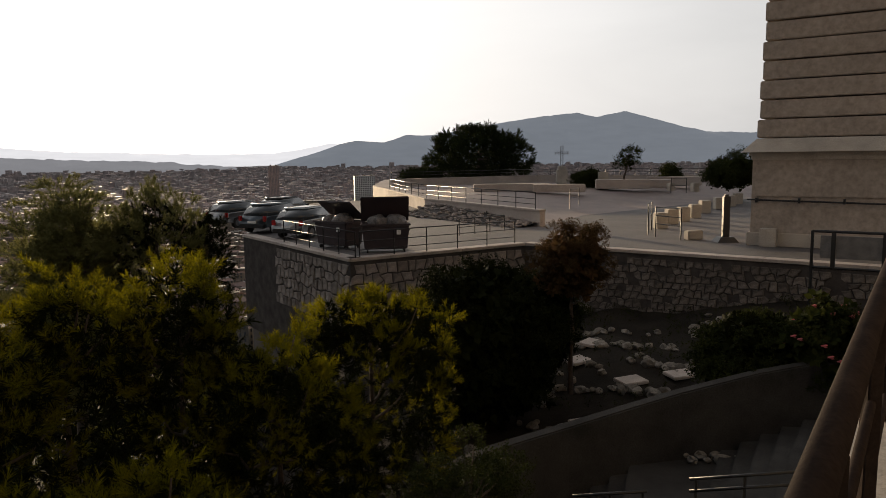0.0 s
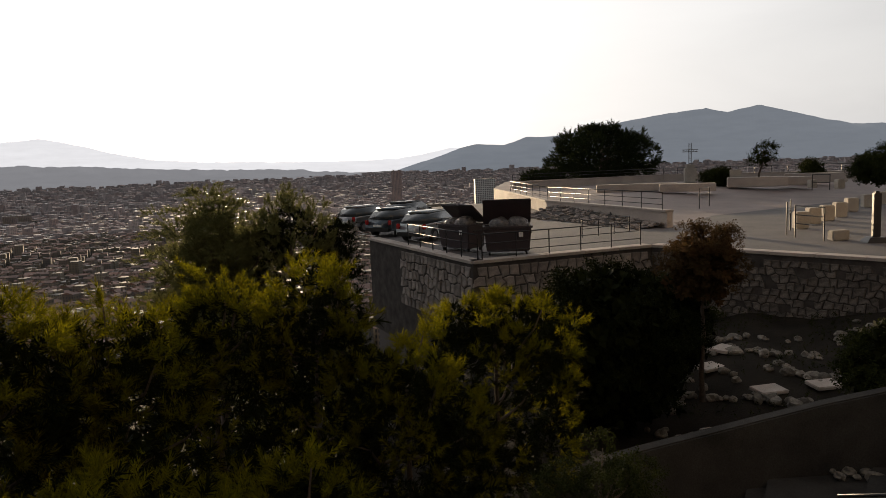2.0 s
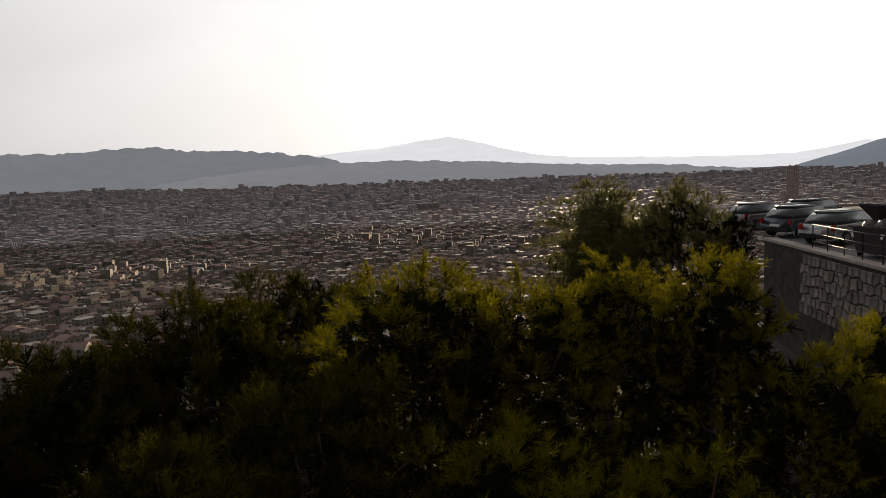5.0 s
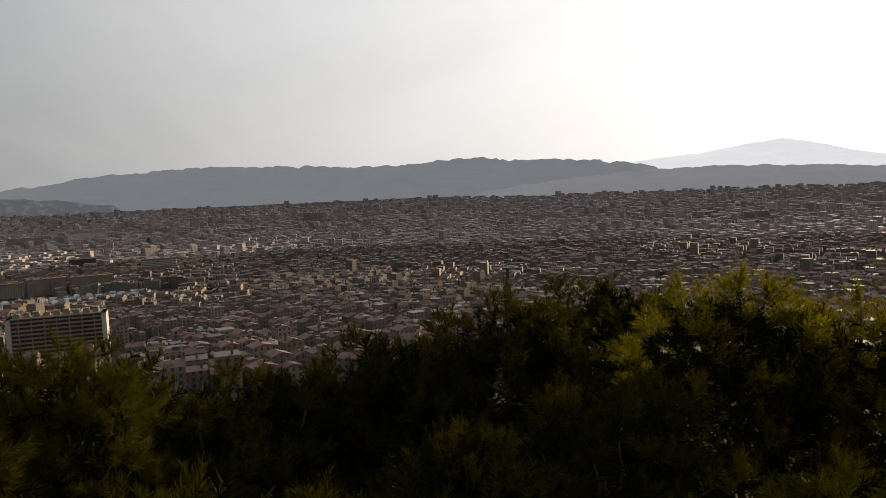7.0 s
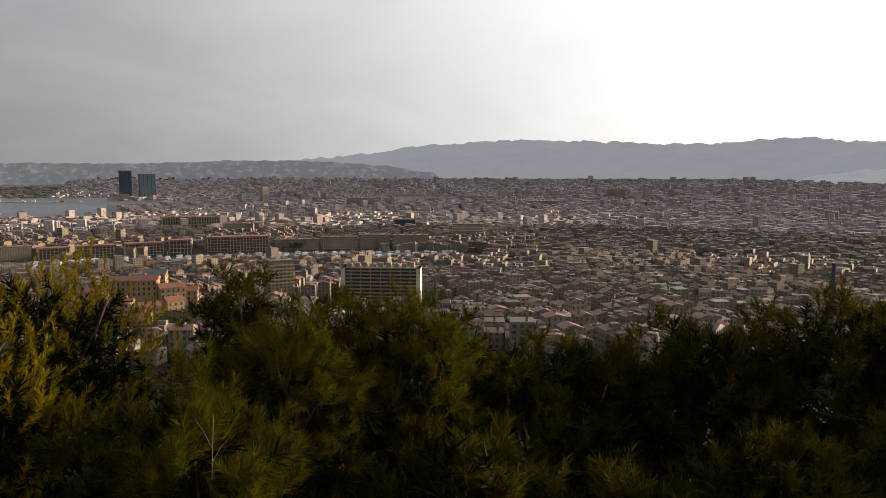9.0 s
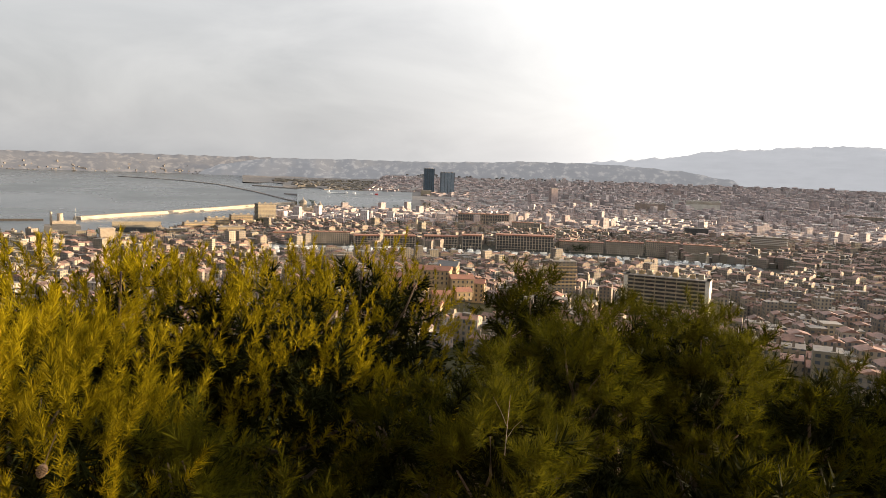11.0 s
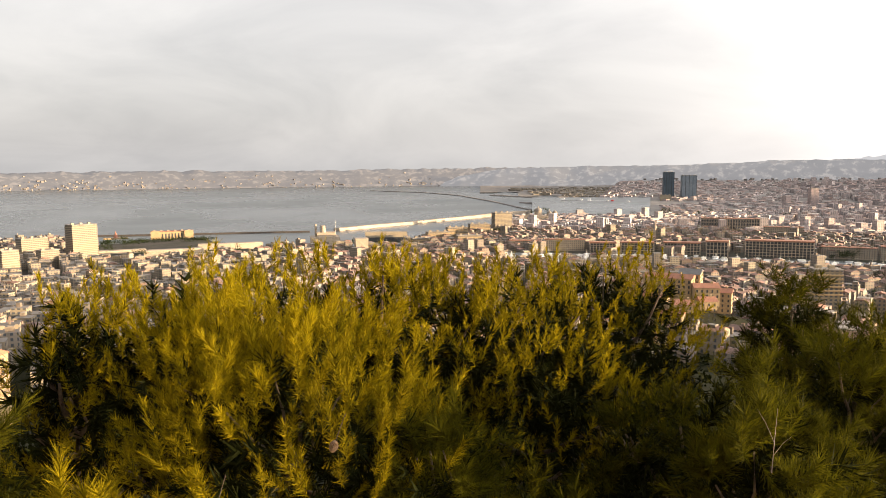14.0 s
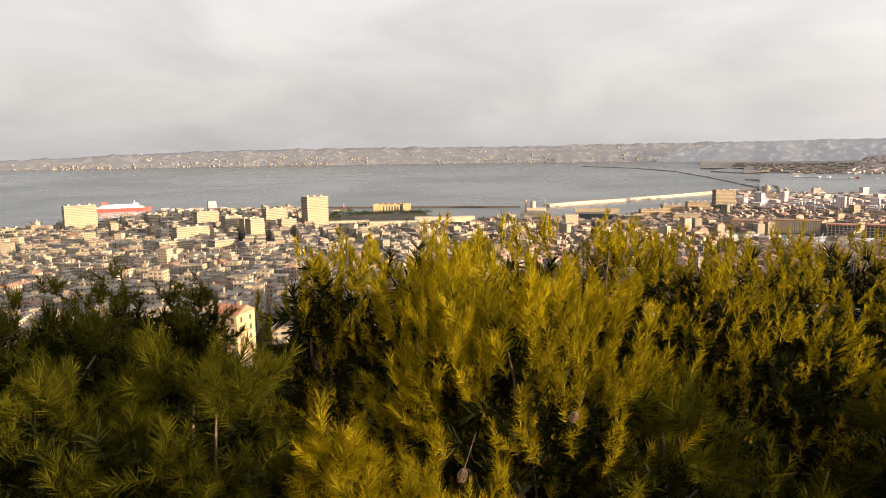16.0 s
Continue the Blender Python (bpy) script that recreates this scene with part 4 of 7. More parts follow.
for k in range(16):
    bm = bmesh.new()
    for q in range(7):
        a_ = q * 0.9
        v = bmesh.ops.create_icosphere(bm, subdivisions=1, radius=0.035)["verts"]
        bmesh.ops.transform(bm, matrix=Matrix.Translation((0.028 * math.cos(a_), 0.028 * math.sin(a_), 0.008 * q)) @ Matrix.Diagonal((1, 1, 0.55, 1)), verts=v)
    ob = part("rose_bloom", bm, M_PINK)
    a_, e_ = rg.uniform(0, 6.28), rg.uniform(0.0, 1.2)
    ob.matrix_world = Matrix.Translation(polar(-28.8, 16.6, -0.1) + Vector((0.85 * math.cos(a_) * math.cos(e_), 0.85 * math.sin(a_) * math.cos(e_), 1.0 * math.sin(e_))))
    tagged(ob, "pink rose bloom on the bush", "flower", "blooms of the rose bush")


def pine_cone(at, seed):
    """A ripe cone: spirals of overlapping scales on a tapered core."""
    t = thing("pine_cone", Matrix.Translation(at) @ pose(0, 0, 0, 160, 12, seed * 40) @ Matrix.Scale(0.52, 4), label="ripe brown pine cone hanging on a twig", category="pine cone")
    bm = bmesh.new()
    for k in range(70):
        f = k / 69
        a_ = k * 2.39996
        r = 0.026 * math.sin(math.pi * (0.12 + 0.85 * (1 - f) * 0.9)) + 0.004
        v = bmesh.ops.create_icosphere(bm, subdivisions=1, radius=0.0085)["verts"]
        bmesh.ops.transform(bm, matrix=Matrix.Translation((r * math.cos(a_), r * math.sin(a_), f * 0.085)) @ Matrix.Rotation(a_, 4, "Z") @ Matrix.Diagonal((0.7, 1.0, 0.55, 1)), verts=v)
    tube(bm, (0, 0, 0), (0, 0, 0.08), 0.018, 0.006)
    part("cone_body", bm, M_CONE, t)
    bm = bmesh.new()
    tube(bm, (0, 0, -0.24), (0, 0, 0.0), 0.0028)
    part("stalk", bm, M_BARK, t)
    return t


M_CONE = surface("cone_scales", (0.085, 0.048, 0.022), (0.035, 0.021, 0.012), 30, 120, 0.8, 0.3)
pine_cone(Vector((-1.93, -2.40, 2.93)), 1)
pine_cone(Vector((-1.39, -2.38, 2.86)), 3)
# bare grey twig in the pine
bm = bmesh.new()
for q0, q1, r_ in ((polar(109.5, 3.75, 2.56), polar(109.2, 3.8, 2.85), 0.0022), (polar(109.4, 3.77, 2.70), polar(110.4, 3.85, 2.82), 0.0014), (polar(109.4, 3.76, 2.64), polar(108.4, 3.72, 2.75), 0.0014)):
    limb(bm, [q0, q0.lerp(q1, 0.5) + Vector((0, 0, 0.012)), q1], r_, r_ * 0.4)
tagged(part("twig", bm, M_COBBLE), "bare bleached twig among the needles", "twig")

# ---------------------------------------------------------------- things on the esplanade
M_TOWER = surface("weathered_tower_stone", (0.37, 0.315, 0.265), (0.30, 0.255, 0.215), 0.45, 5, 0.9, 0.12)
M_CAR_A = surface("silver_car_paint", (0.34, 0.34, 0.35), (0.28, 0.28, 0.29), 1, 60, 0.3, 0.02, 0.6)
M_CAR_B = surface("slate_car_paint", (0.09, 0.11, 0.13), (0.07, 0.085, 0.10), 1, 60, 0.28, 0.02, 0.5)
M_CAR_C = surface("pale_car_paint", (0.42, 0.44, 0.45), (0.36, 0.38, 0.39), 1, 60, 0.3, 0.02, 0.5)
M_CAR_D = surface("black_car_paint", (0.02, 0.021, 0.023), (0.015, 0.015, 0.017), 1, 60, 0.25, 0.02, 0.3)
M_GLASS = surface("dark_car_glass", (0.05, 0.058, 0.065), (0.035, 0.04, 0.045), 1, 20, 0.08, 0.0)
M_TYRE = surface("black_rubber", (0.02, 0.02, 0.02), (0.012, 0.012, 0.012), 5, 80, 0.9, 0.4)
M_LAMP_RED = surface("red_lamp_lens", (0.35, 0.02, 0.02), (0.25, 0.012, 0.012), 4, 40, 0.2, 0.05)
M_BIN = surface("maroon_bin_plastic", (0.040, 0.026, 0.030), (0.026, 0.018, 0.021), 2, 40, 0.55, 0.15)
M_BAG = surface("clear_rubbish_bag", (0.20, 0.18, 0.17), (0.035, 0.03, 0.03), 7, 22, 0.35, 0.9, dist=0.05)
M_WHITE = surface("white_label", (0.75, 0.75, 0.73), (0.6, 0.6, 0.58), 8, 60, 0.6, 0.05)
M_STEEL = surface("grey_metal", (0.22, 0.22, 0.225), (0.14, 0.14, 0.145), 5, 60, 0.45, 0.1, 0.7)


def rail(name, a, b, z, height, posts, bars, label, r=0.022, mat=None, end=True):
    """An iron rail between two points: posts and level bars, each a part."""
    a, b = Vector((a.x, a.y, 0)), Vector((b.x, b.y, 0))
    t = thing(name, Matrix.Translation((a.x, a.y, z)), label=label, category="railing")
    d = b - a
    for i in range(posts + 1):
        p = d * i / posts
        bm = bmesh.new()
        box(bm, p.x - r, p.y - r, 0, p.x + r, p.y + r, height, bevel=0.004)
        part("post", bm, mat or M_IRON, t)
    for k in bars:
        bm = bmesh.new()
        tube(bm, (0, 0, height * k), (d.x, d.y, height * k), r * (1.05 if k == 1 else 0.75))
        part("bar", bm, mat or M_IRON, t, smooth=True)
    return t


def hoop(name, a, b, z, height, label, bars=(0.55,), r=0.025):
    """A freestanding hoop of square tube with crossbars."""
    t = thing(name, Matrix.Translation((a.x, a.y, z)), label=label, category="barrier")
    d = Vector((b.x - a.x, b.y - a.y, 0))
    for p in (Vector(), d):
        bm = bmesh.new()
        box(bm, p.x - r, p.y - r, 0, p.x + r, p.y + r, height, bevel=0.004)
        part("post", bm, M_IRON, t)
    for k in (1.0, *bars):
        bm = bmesh.new()
        tube(bm, (0, 0, height * k - r), (d.x, d.y, height * k - r), r * 0.9, seg=6)
        part("bar", bm, M_IRON, t)
    return t


# stone tower: plinth, moulded cornice, rusticated shaft
T_FOOT = Vector((12.72, 29.98, 0.2))
T_M = Matrix.Translation(T_FOOT) @ Matrix.Rotation(math.atan2(U.y, U.x), 4, "Z")
tower = thing("stone_tower", T_M, label="massive limestone tower with rusticated courses on a panelled plinth", category="tower")
bm = bmesh.new()
box(bm, 0.0, 0.0, 0, 16, 12, 0.55, bevel=0.03)
part("footing", bm, M_STONE, tower)
bm = bmesh.new()
box(bm, 0.12, 0.12, 0.55, 15.8, 11.8, 3.55)
part("plinth", bm, M_TOWER, tower)
bm = bmesh.new()
box(bm, 0.25, 0.06, 2.05, 6.9, 0.16, 3.35, bevel=0.02)
part("panel", bm, M_TOWER, tower, "flat raised stone panel")
bm = bmesh.new()
box(bm, 0.06, 0.05, 3.55, 15.9, 12, 3.72, bevel=0.03)
box(bm, -0.02, -0.05, 3.72, 15.9, 12, 3.86, bevel=0.03)
part("cornice", bm, M_STONE, tower, "stepped stone moulding")
bm = bmesh.new()
v = box(bm, -0.28, -0.3, 3.86, 16.1, 12, 4.42)
for q in v:
    if q.co.z > 4.2:
        q.co.x = 0.22 if q.co.x < 1 else q.co.x
        q.co.y = 0.24 if q.co.y < 1 else q.co.y
part("sloping_ledge", bm, M_STONE, tower, "sloping weathered ledge")
z = 4.42
for i in range(18):
    o = 0.22 + 0.02 * i + (0.05 if i % 2 else 0.0)
    bm = bmesh.new()
    box(bm, o, o, z + 0.035, 15.6, 11.8, z + 0.76, bevel=0.035)
    part("course", bm, M_TOWER, tower)
    z += 0.78
bm = bmesh.new()
box(bm, 0.78, 0.78, 4.4, 15.2, 11.4, z)
part("shaft_core", bm, M_MORTAR, tower)
bm = bmesh.new()
tube(bm, (-0.02, -0.04, 1.92), (6.9, -0.04, 1.80), 0.035)
for k in range(5):
    box(bm, 0.3 + k * 1.6, -0.08, 1.80, 0.38 + k * 1.6, 0.12, 2.0)
part("cable_tube", bm, M_IRON, tower, "black tube clamped along the wall")
bm = bmesh.new()
box(bm, 0.55, -0.35, 0.0, 1.2, 0.05, 0.75, bevel=0.03)
part("buttress_block", bm, M_STONE, tower)


def car(name, at, heading, mat, label, length=4.1, width=1.75, height=1.48):
    """A hatchback: rounded body with a glazed cabin, wheels, lamps, plate bar."""
    t = thing(name, Matrix.Translation(at) @ Matrix.Rotation(radians(heading), 4, "Z"), label=label, category="car")
    # side profile, nose towards +y; (y, z, half width)
    lo = [(-0.50, 0.35), (-0.49, 0.62), (-0.46, 0.90), (-0.10, 0.94), (0.22, 0.92), (0.44, 0.76), (0.50, 0.55), (0.49, 0.30)]
    bm = bmesh.new()
    rings = []
    for s, wx in ((-1, 0.94), (-1, 1.0), (1, 1.0), (1, 0.94)):
        inset = 0.0 if wx == 1.0 else 0.03
        rings.append([bm.verts.new((s * width / 2 * wx * (1.0 - 0.06 * (zz > 0.8)), y * length, zz * height / 1.48 - inset * (zz > 0.8))) for y, zz in lo])
    n = len(lo)
    for a, c in zip(rings, rings[1:]):
        for k in range(n):
            bm.faces.new((a[k], a[(k + 1) % n], c[(k + 1) % n], c[k]))
    bm.faces.new(rings[0][::-1])
    bm.faces.new(rings[-1])
    bmesh.ops.recalc_face_normals(bm, faces=bm.faces)
    bmesh.ops.bevel(bm, geom=[e for e in bm.edges if e.calc_face_angle(0) > 0.5], offset=0.05, segments=2, affect="EDGES")
    part("body", bm, mat, t, smooth=True)
    cab = [(-0.45, 0.90), (-0.38, 1.30), (-0.30, 1.42), (0.02, 1.46), (0.12, 1.40), (0.27, 0.92)]
    bm = bmesh.new()
    rings = []
    for s in (-1, 1):
        rings.append([bm.verts.new((s * width / 2 * (0.92 - 0.20 * max(0, (zz - 0.9)) / 0.56), y * length, zz * height / 1.48)) for y, zz in cab])
    n = len(cab)
    for k in range(n):
        bm.faces.new((rings[0][k], rings[0][(k + 1) % n], rings[1][(k + 1) % n], rings[1][k]))
    bm.faces.new(rings[0][::-1])
    bm.faces.new(rings[1])
    bmesh.ops.recalc_face_normals(bm, faces=bm.faces)
    bmesh.ops.bevel(bm, geom=bm.edges[:], offset=0.04, segments=2, affect="EDGES")
    part("cabin_glass", bm, M_GLASS, t, "dark tinted windows", smooth=True)
    bm = bmesh.new()
    box(bm, -width * 0.36, -0.33 * length, 1.40 * height / 1.48, width * 0.36, 0.06 * length, 1.485 * height / 1.48, bevel=0.03)
    part("roof", bm, mat, t, smooth=True)
    for s in (-1, 1):
        for y in (-0.31, 0.31):
            bm = bmesh.new()
            tube(bm, (s * (width / 2 - 0.19), y * length, 0.31), (s * (width / 2 + 0.005), y * length, 0.31), 0.31, seg=18)
            wh = part("wheel", bm, M_TYRE, t, smooth=False)
            bm = bmesh.new()
            tube(bm, (s * (width / 2 - 0.02), y * length, 0.31), (s * (width / 2 + 0.012), y * length, 0.31), 0.19, seg=12)
            part("rim", bm, M_STEEL, wh)
        bm = bmesh.new()
        box(bm, s * width * 0.43 - 0.09, -0.505 * length, 0.66, s * width * 0.43 + 0.09, -0.47 * length, 0.92, bevel=0.03)
        part("tail_lamp", bm, M_LAMP_RED, t, "red lamp lens")
        bm = bmesh.new()
        box(bm, s * width * 0.56 - 0.08, 0.16 * length, 0.92, s * width * 0.56 + 0.08, 0.20 * length, 1.06, bevel=0.02)
        part("door_mirror", bm, mat, t)
        bm = bmesh.new()
        tube(bm, (s * width * 0.30, -0.30 * length, 1.5 * height / 1.48), (s * width * 0.30, 0.05 * length, 1.5 * height / 1.48), 0.018, seg=6)
        part("roof_bar", bm, M_STEEL, t)
    bm = bmesh.new()
    box(bm, -0.26, -0.512 * length, 0.55, 0.26, -0.495 * length, 0.66)
    part("plate", bm, M_WHITE, t)
    bm = bmesh.new()
    box(bm, -width * 0.44, -0.52 * length, 0.30, width * 0.44, -0.47 * length, 0.5, bevel=0.03)
    part("bumper", bm, M_TYRE, t)
    return t


car("car", polar(15.6, 43.5, 0.21), -28, M_CAR_A, "silver hatchback parked behind the wall")
car("car", polar(13.0, 40.0, 0.21), -24, M_CAR_B, "slate blue hatchback parked behind the wall", 4.2, 1.8, 1.5)
car("car", polar(10.4, 36.8, 0.21), -22, M_CAR_C, "pale estate car parked beside the bins", 4.3, 1.78, 1.47)
car("car", polar(12.2, 46.0, 0.21), -25, M_CAR_D, "black car parked in the second row", 4.2, 1.8, 1.5)


def rubbish_bin(at, heading, lid_angle, label):
    """A four-wheeled waste container with an open lid."""
    t = thing("rubbish_bin", Matrix.Translation(at) @ Matrix.Rotation(radians(heading), 4, "Z") @ Matrix.Scale(1.04, 4), label=label, category="bin")
    bm = bmesh.new()
    v = box(bm, -0.92, -0.55, 0.14, 0.92, 0.55, 1.08)
    for q in v:
        if q.co.z < 0.5:
            q.co.x *= 0.9
            q.co.y *= 0.82
    bmesh.ops.bevel(bm, geom=bm.edges[:], offset=0.035, segments=2, affect="EDGES")
    part("body", bm, M_BIN, t)
    bm = bmesh.new()
    for x0, y0, x1, y1 in ((-0.97, -0.6, 0.97, -0.52), (-0.97, 0.52, 0.97, 0.6), (-0.97, -0.52, -0.89, 0.52), (0.89, -0.52, 0.97, 0.52)):
        box(bm, x0, y0, 1.06, x1, y1, 1.14, bevel=0.015)
    part("rim", bm, M_BIN, t)
    bm = bmesh.new()
    m = Matrix.Translation((0, 0.58, 1.14)) @ Matrix.Rotation(radians(-lid_angle), 4, "X")
    box(bm, -0.95, -1.18, 0.0, 0.95, 0.0, 0.07, m, bevel=0.03)
    box(bm, -0.8, -1.0, 0.06, 0.8, -0.15, 0.12, m, bevel=0.03)
    part("lid", bm, M_BIN, t, "open curved lid")
    for sx in (-0.72, 0.72):
        for sy in (-0.36, 0.36):
            bm = bmesh.new()
            tube(bm, (sx - 0.03, sy, 0.09), (sx + 0.03, sy, 0.09), 0.09, seg=12)
            part("wheel", bm, M_TYRE, t)
        bm = bmesh.new()
        tube(bm, (sx * 1.3, -0.25, 0.86), (sx * 1.3, 0.25, 0.86), 0.025)
        part("handle", bm, M_IRON, t)
    bm = bmesh.new()
    box(bm, 0.42, -0.575, 0.72, 0.58, -0.553, 0.90)
    part("sticker", bm, M_WHITE, t, "small white sticker")
    return t


def rubbish_bag(at, r, seed, label):
    bm = bmesh.new()
    bmesh.ops.create_icosphere(bm, subdivisions=3, radius=1)
    for v in bm.verts:
        k = v.co.copy()
        v.co *= 1 + 0.22 * noise.noise(k * 2 + Vector((seed, 0, 0))) + 0.12 * noise.noise(k * 6 + Vector((0, seed, 0)))
        v.co = Vector((v.co.x * r * 1.25, v.co.y * r, max(-0.6, v.co.z) * r * 0.85))
    bm.verts.ensure_lookup_table()
    ob = part("rubbish_bag", bm, M_BAG, None, smooth=True)
    ob.matrix_world = Matrix.Translation(at)
    return tagged(ob, label, "rubbish bag")


BIN_1, BIN_2 = Vector((-2.35, 29.35, 0.21)), Vector((-4.45, 30.85, 0.21))
rubbish_bin(BIN_1, 6, 58, "dark maroon waste container with open lid")
rubbish_bin(BIN_2, -38, 40, "dark maroon waste container with half open lid")
rubbish_bag(BIN_1 + Vector((-0.3, 0.05, 1.2)), 0.36, 1, "full clear rubbish bag on the bin")
rubbish_bag(BIN_1 + Vector((0.4, 0.1, 1.2)), 0.38, 2, "full clear rubbish bag on the bin")
rubbish_bag(BIN_2 + Vector((0.15, -0.1, 1.18)), 0.38, 3, "stuffed rubbish bag under the bin lid")
rubbish_bag(BIN_2 + Vector((-0.4, 0.3, 1.15)), 0.3, 4, "small rubbish bag under the bin lid")

# rails on the forecourt wall and along the upper esplanade
rail("railing", Vector((-7.3, 32.9, 0)), Vector((-3.35, 27.25, 0)), TOP, 0.98, 5, (1.0, 0.62, 0.28), "black iron railing on the wall beside the bins")
rail("railing", Vector((-3.2, 27.4, 0)), Vector((3.15, 31.35, 0)), TOP, 0.98, 5, (1.0, 0.62, 0.28), "black iron railing on the stone wall")
rail("railing", W_B + Vector((0.1, 0.1, 0)), W_A + Vector((-0.2, 0.3, 0)), 1.14, 0.92, 7, (1.0, 0.62, 0.3), "black iron railing above the cream wall")
rail("railing", W_C + Vector((0.2, 0, 0)), W_B + Vector((0.1, 0.1, 0)), 1.14, 0.92, 6, (1.0, 0.62, 0.3), "black iron railing above the cream wall")
# sloping iron bar fixed on the cream wall
bm = bmesh.new()
p, q = W_B.lerp(W_A, 0.15), W_B.lerp(W_A, 0.62)
off = Vector((-0.06, -0.1, 0))
tube(bm, p + off + Vector((0, 0, 0.72)), q + off + Vector((0, 0, 0.62)), 0.03)
for k in (0.02, 0.5, 0.98):
    c = (p + off).lerp(q + off, k)
    box(bm, c.x - 0.02, c.y - 0.02, 0.60, c.x + 0.02, c.y + 0.16, 0.76)
tagged(part("handrail", bm, M_IRON), "black handrail fixed to the cream wall", "handrail")

# low rubble bank below the cream wall
verts, faces = [], []
BX, BY = 26, 9
for j in range(BY):
    for i in range(BX):
        f, q = i / (BX - 1), j / (BY - 1)
        p = W_B.lerp(W_A, 0.12 + 0.86 * f) + Vector((-2.6, -1.4, 0)) * q * (1 - 0.45 * f)
        verts.append((p.x, p.y, 0.235 + (0.62 - 0.45 * f) * (1 - q) + 0.05 * noise.noise(Vector((p.x * 2, p.y * 2, 3)))))
for j in range(BY - 1):
    for i in range(BX - 1):
        k = j * BX + i
        faces.append((k, k + BX, k + BX + 1, k + 1))
bank = tagged(raw("rubble_bank", verts, faces, [M_MORTAR], smooth=True), "sloping bank of grey rubble below the cream wall", "bank", kind="structure")
bank_rng = np.random.default_rng(77)
cobbles = []
for k in range(4):
    bm = bmesh.new()
    bmesh.ops.create_icosphere(bm, subdivisions=1, radius=1)
    for v in bm.verts:
        v.co = Vector((v.co.x, v.co.y * 0.8, v.co.z * 0.5)) * (1 + 0.3 * noise.noise(v.co * 2 + Vector((k * 7, 0, 0))))
    me = bpy.data.meshes.new("stone")
    bm.to_mesh(me)
    bm.free()
    me.materials.append(M_COBBLE)
    cobbles.append(me)
for k in range(260):
    v = Vector(verts[int(bank_rng.integers(0, len(verts)))])
    ob = new("stone", cobbles[k % 4])
    ob.parent = bank
    ob.matrix_world = Matrix.Translation(v + Vector((bank_rng.normal(0, 0.15), bank_rng.normal(0, 0.15), 0.02))) @ Matrix.Rotation(bank_rng.uniform(0, 6.28), 4, "Z") @ Matrix.Scale(bank_rng.uniform(0.10, 0.22), 4)
rail("railing", Vector((0.8, 35.0, 0)), Vector((3.2, 37.2, 0)), 0.21, 0.8, 3, (1.0, 0.5), "low black rail by the parking place")

# perimeter wall far across the esplanade, with its rail
PA, PB, PC = polar(4.0, 74, 0), polar(-7.5, 84, 0), polar(-20.6, 80, 0)
for a, c, n in ((PA, PB, 10), (PB, PC, 12)):
    wall_run("wall_far", a, c, 0.5, 1.88, 0.4, M_RENDER, "low cream parapet around the esplanade", 0.1, 0.05)
    rail("railing", a + Vector((0, 0.2, 0)), c + Vector((0, 0.2, 0)), 1.88, 0.68, n, (1.0, 0.55), "thin black railing on the far parapet", 0.025)


def stone_block(name, at, size, heading, label, mat=None, category="block", bevel=0.04):
    bm = bmesh.new()
    sx, sy, sz = size
    box(bm, -sx / 2, -sy / 2, 0, sx / 2, sy / 2, sz, bevel=bevel)
    for v in bm.verts:
        v.co += Vector((noise.noise(v.co * 4 + at), noise.noise(v.co * 4 + at * 2), 0)) * 0.012
    ob = part(name, bm, mat or M_STONE)
    ob.matrix_world = Matrix.Translation(at) @ Matrix.Rotation(radians(heading), 4, "Z")
    return tagged(ob, label, category)


def ground_at(az, el, z):
    """A spot on a level at that bearing and dip."""
    return polar(az, (4 - z) / math.tan(radians(-el)), z)


# long stone seats and planters on the upper esplanade
stone_block("stone_bench", polar(-5.5, 62, 1.1), (6.5, 0.9, 0.62), 0, "long low cream stone seat", M_RENDER, "bench")
stone_block("stone_bench", polar(-9.2, 60, 1.1), (4.2, 1.0, 0.62), -6, "long low cream stone seat", M_RENDER, "bench")
stone_block("planter", polar(-14.0, 66, 1.1), (4.6, 1.6, 0.8), -8, "cream stone planter round a small tree", M_RENDER, "planter")
stone_block("stone_pillar", polar(-12.55, 67, 1.1), (0.9, 0.7, 1.45), -10, "short pale stone pillar", M_STONE, "pillar")
stone_block("planter", polar(-16.6, 68, 1.1), (2.6, 1.2, 0.7), -10, "low cream stone planter", M_RENDER, "planter")
stone_block("stone_bench", polar(-17.8, 72, 1.1), (5.0, 0.8, 0.85), -12, "pale stone seat by the parapet", M_RENDER, "bench")
for az, d, h in ((-17.6, 62, 0.62), (-19.3, 60, 0.7), (-20.9, 74, 0.75)):
    stone_block("bollard", polar(az, d, 1.1), (0.55, 0.5, h), 20, "squat pale stone bollard", M_STONE, "bollard")
# the row of stone bollards before the tower
for az, el in ((-16.9, -5.55), (-17.7, -5.2), (-18.55, -4.98), (-19.35, -4.72), (-20.05, -4.35), (-21.0, -4.05), (-21.8, -3.85), (-22.3, -3.65)):
    p = ground_at(az, el, 0.21)
    ob = stone_block("bollard", p, (0.62, 0.55, 0.82), 25 + az, "squat pale stone bollard in a row", M_STONE, "bollard")
    ob["group"] = "stone bollards before the tower"
stone_block("stone_block", ground_at(-19.3, -6.35, 0.21), (0.75, 0.4, 0.42), 14, "overturned pale stone block on the paving", M_STONE)
# hoops of the turnstile barrier
h0, h1, h2 = ground_at(-16.0, -6.05, 0.21), ground_at(-16.55, -6.2, 0.21), ground_at(-18.4, -6.42, 0.21)
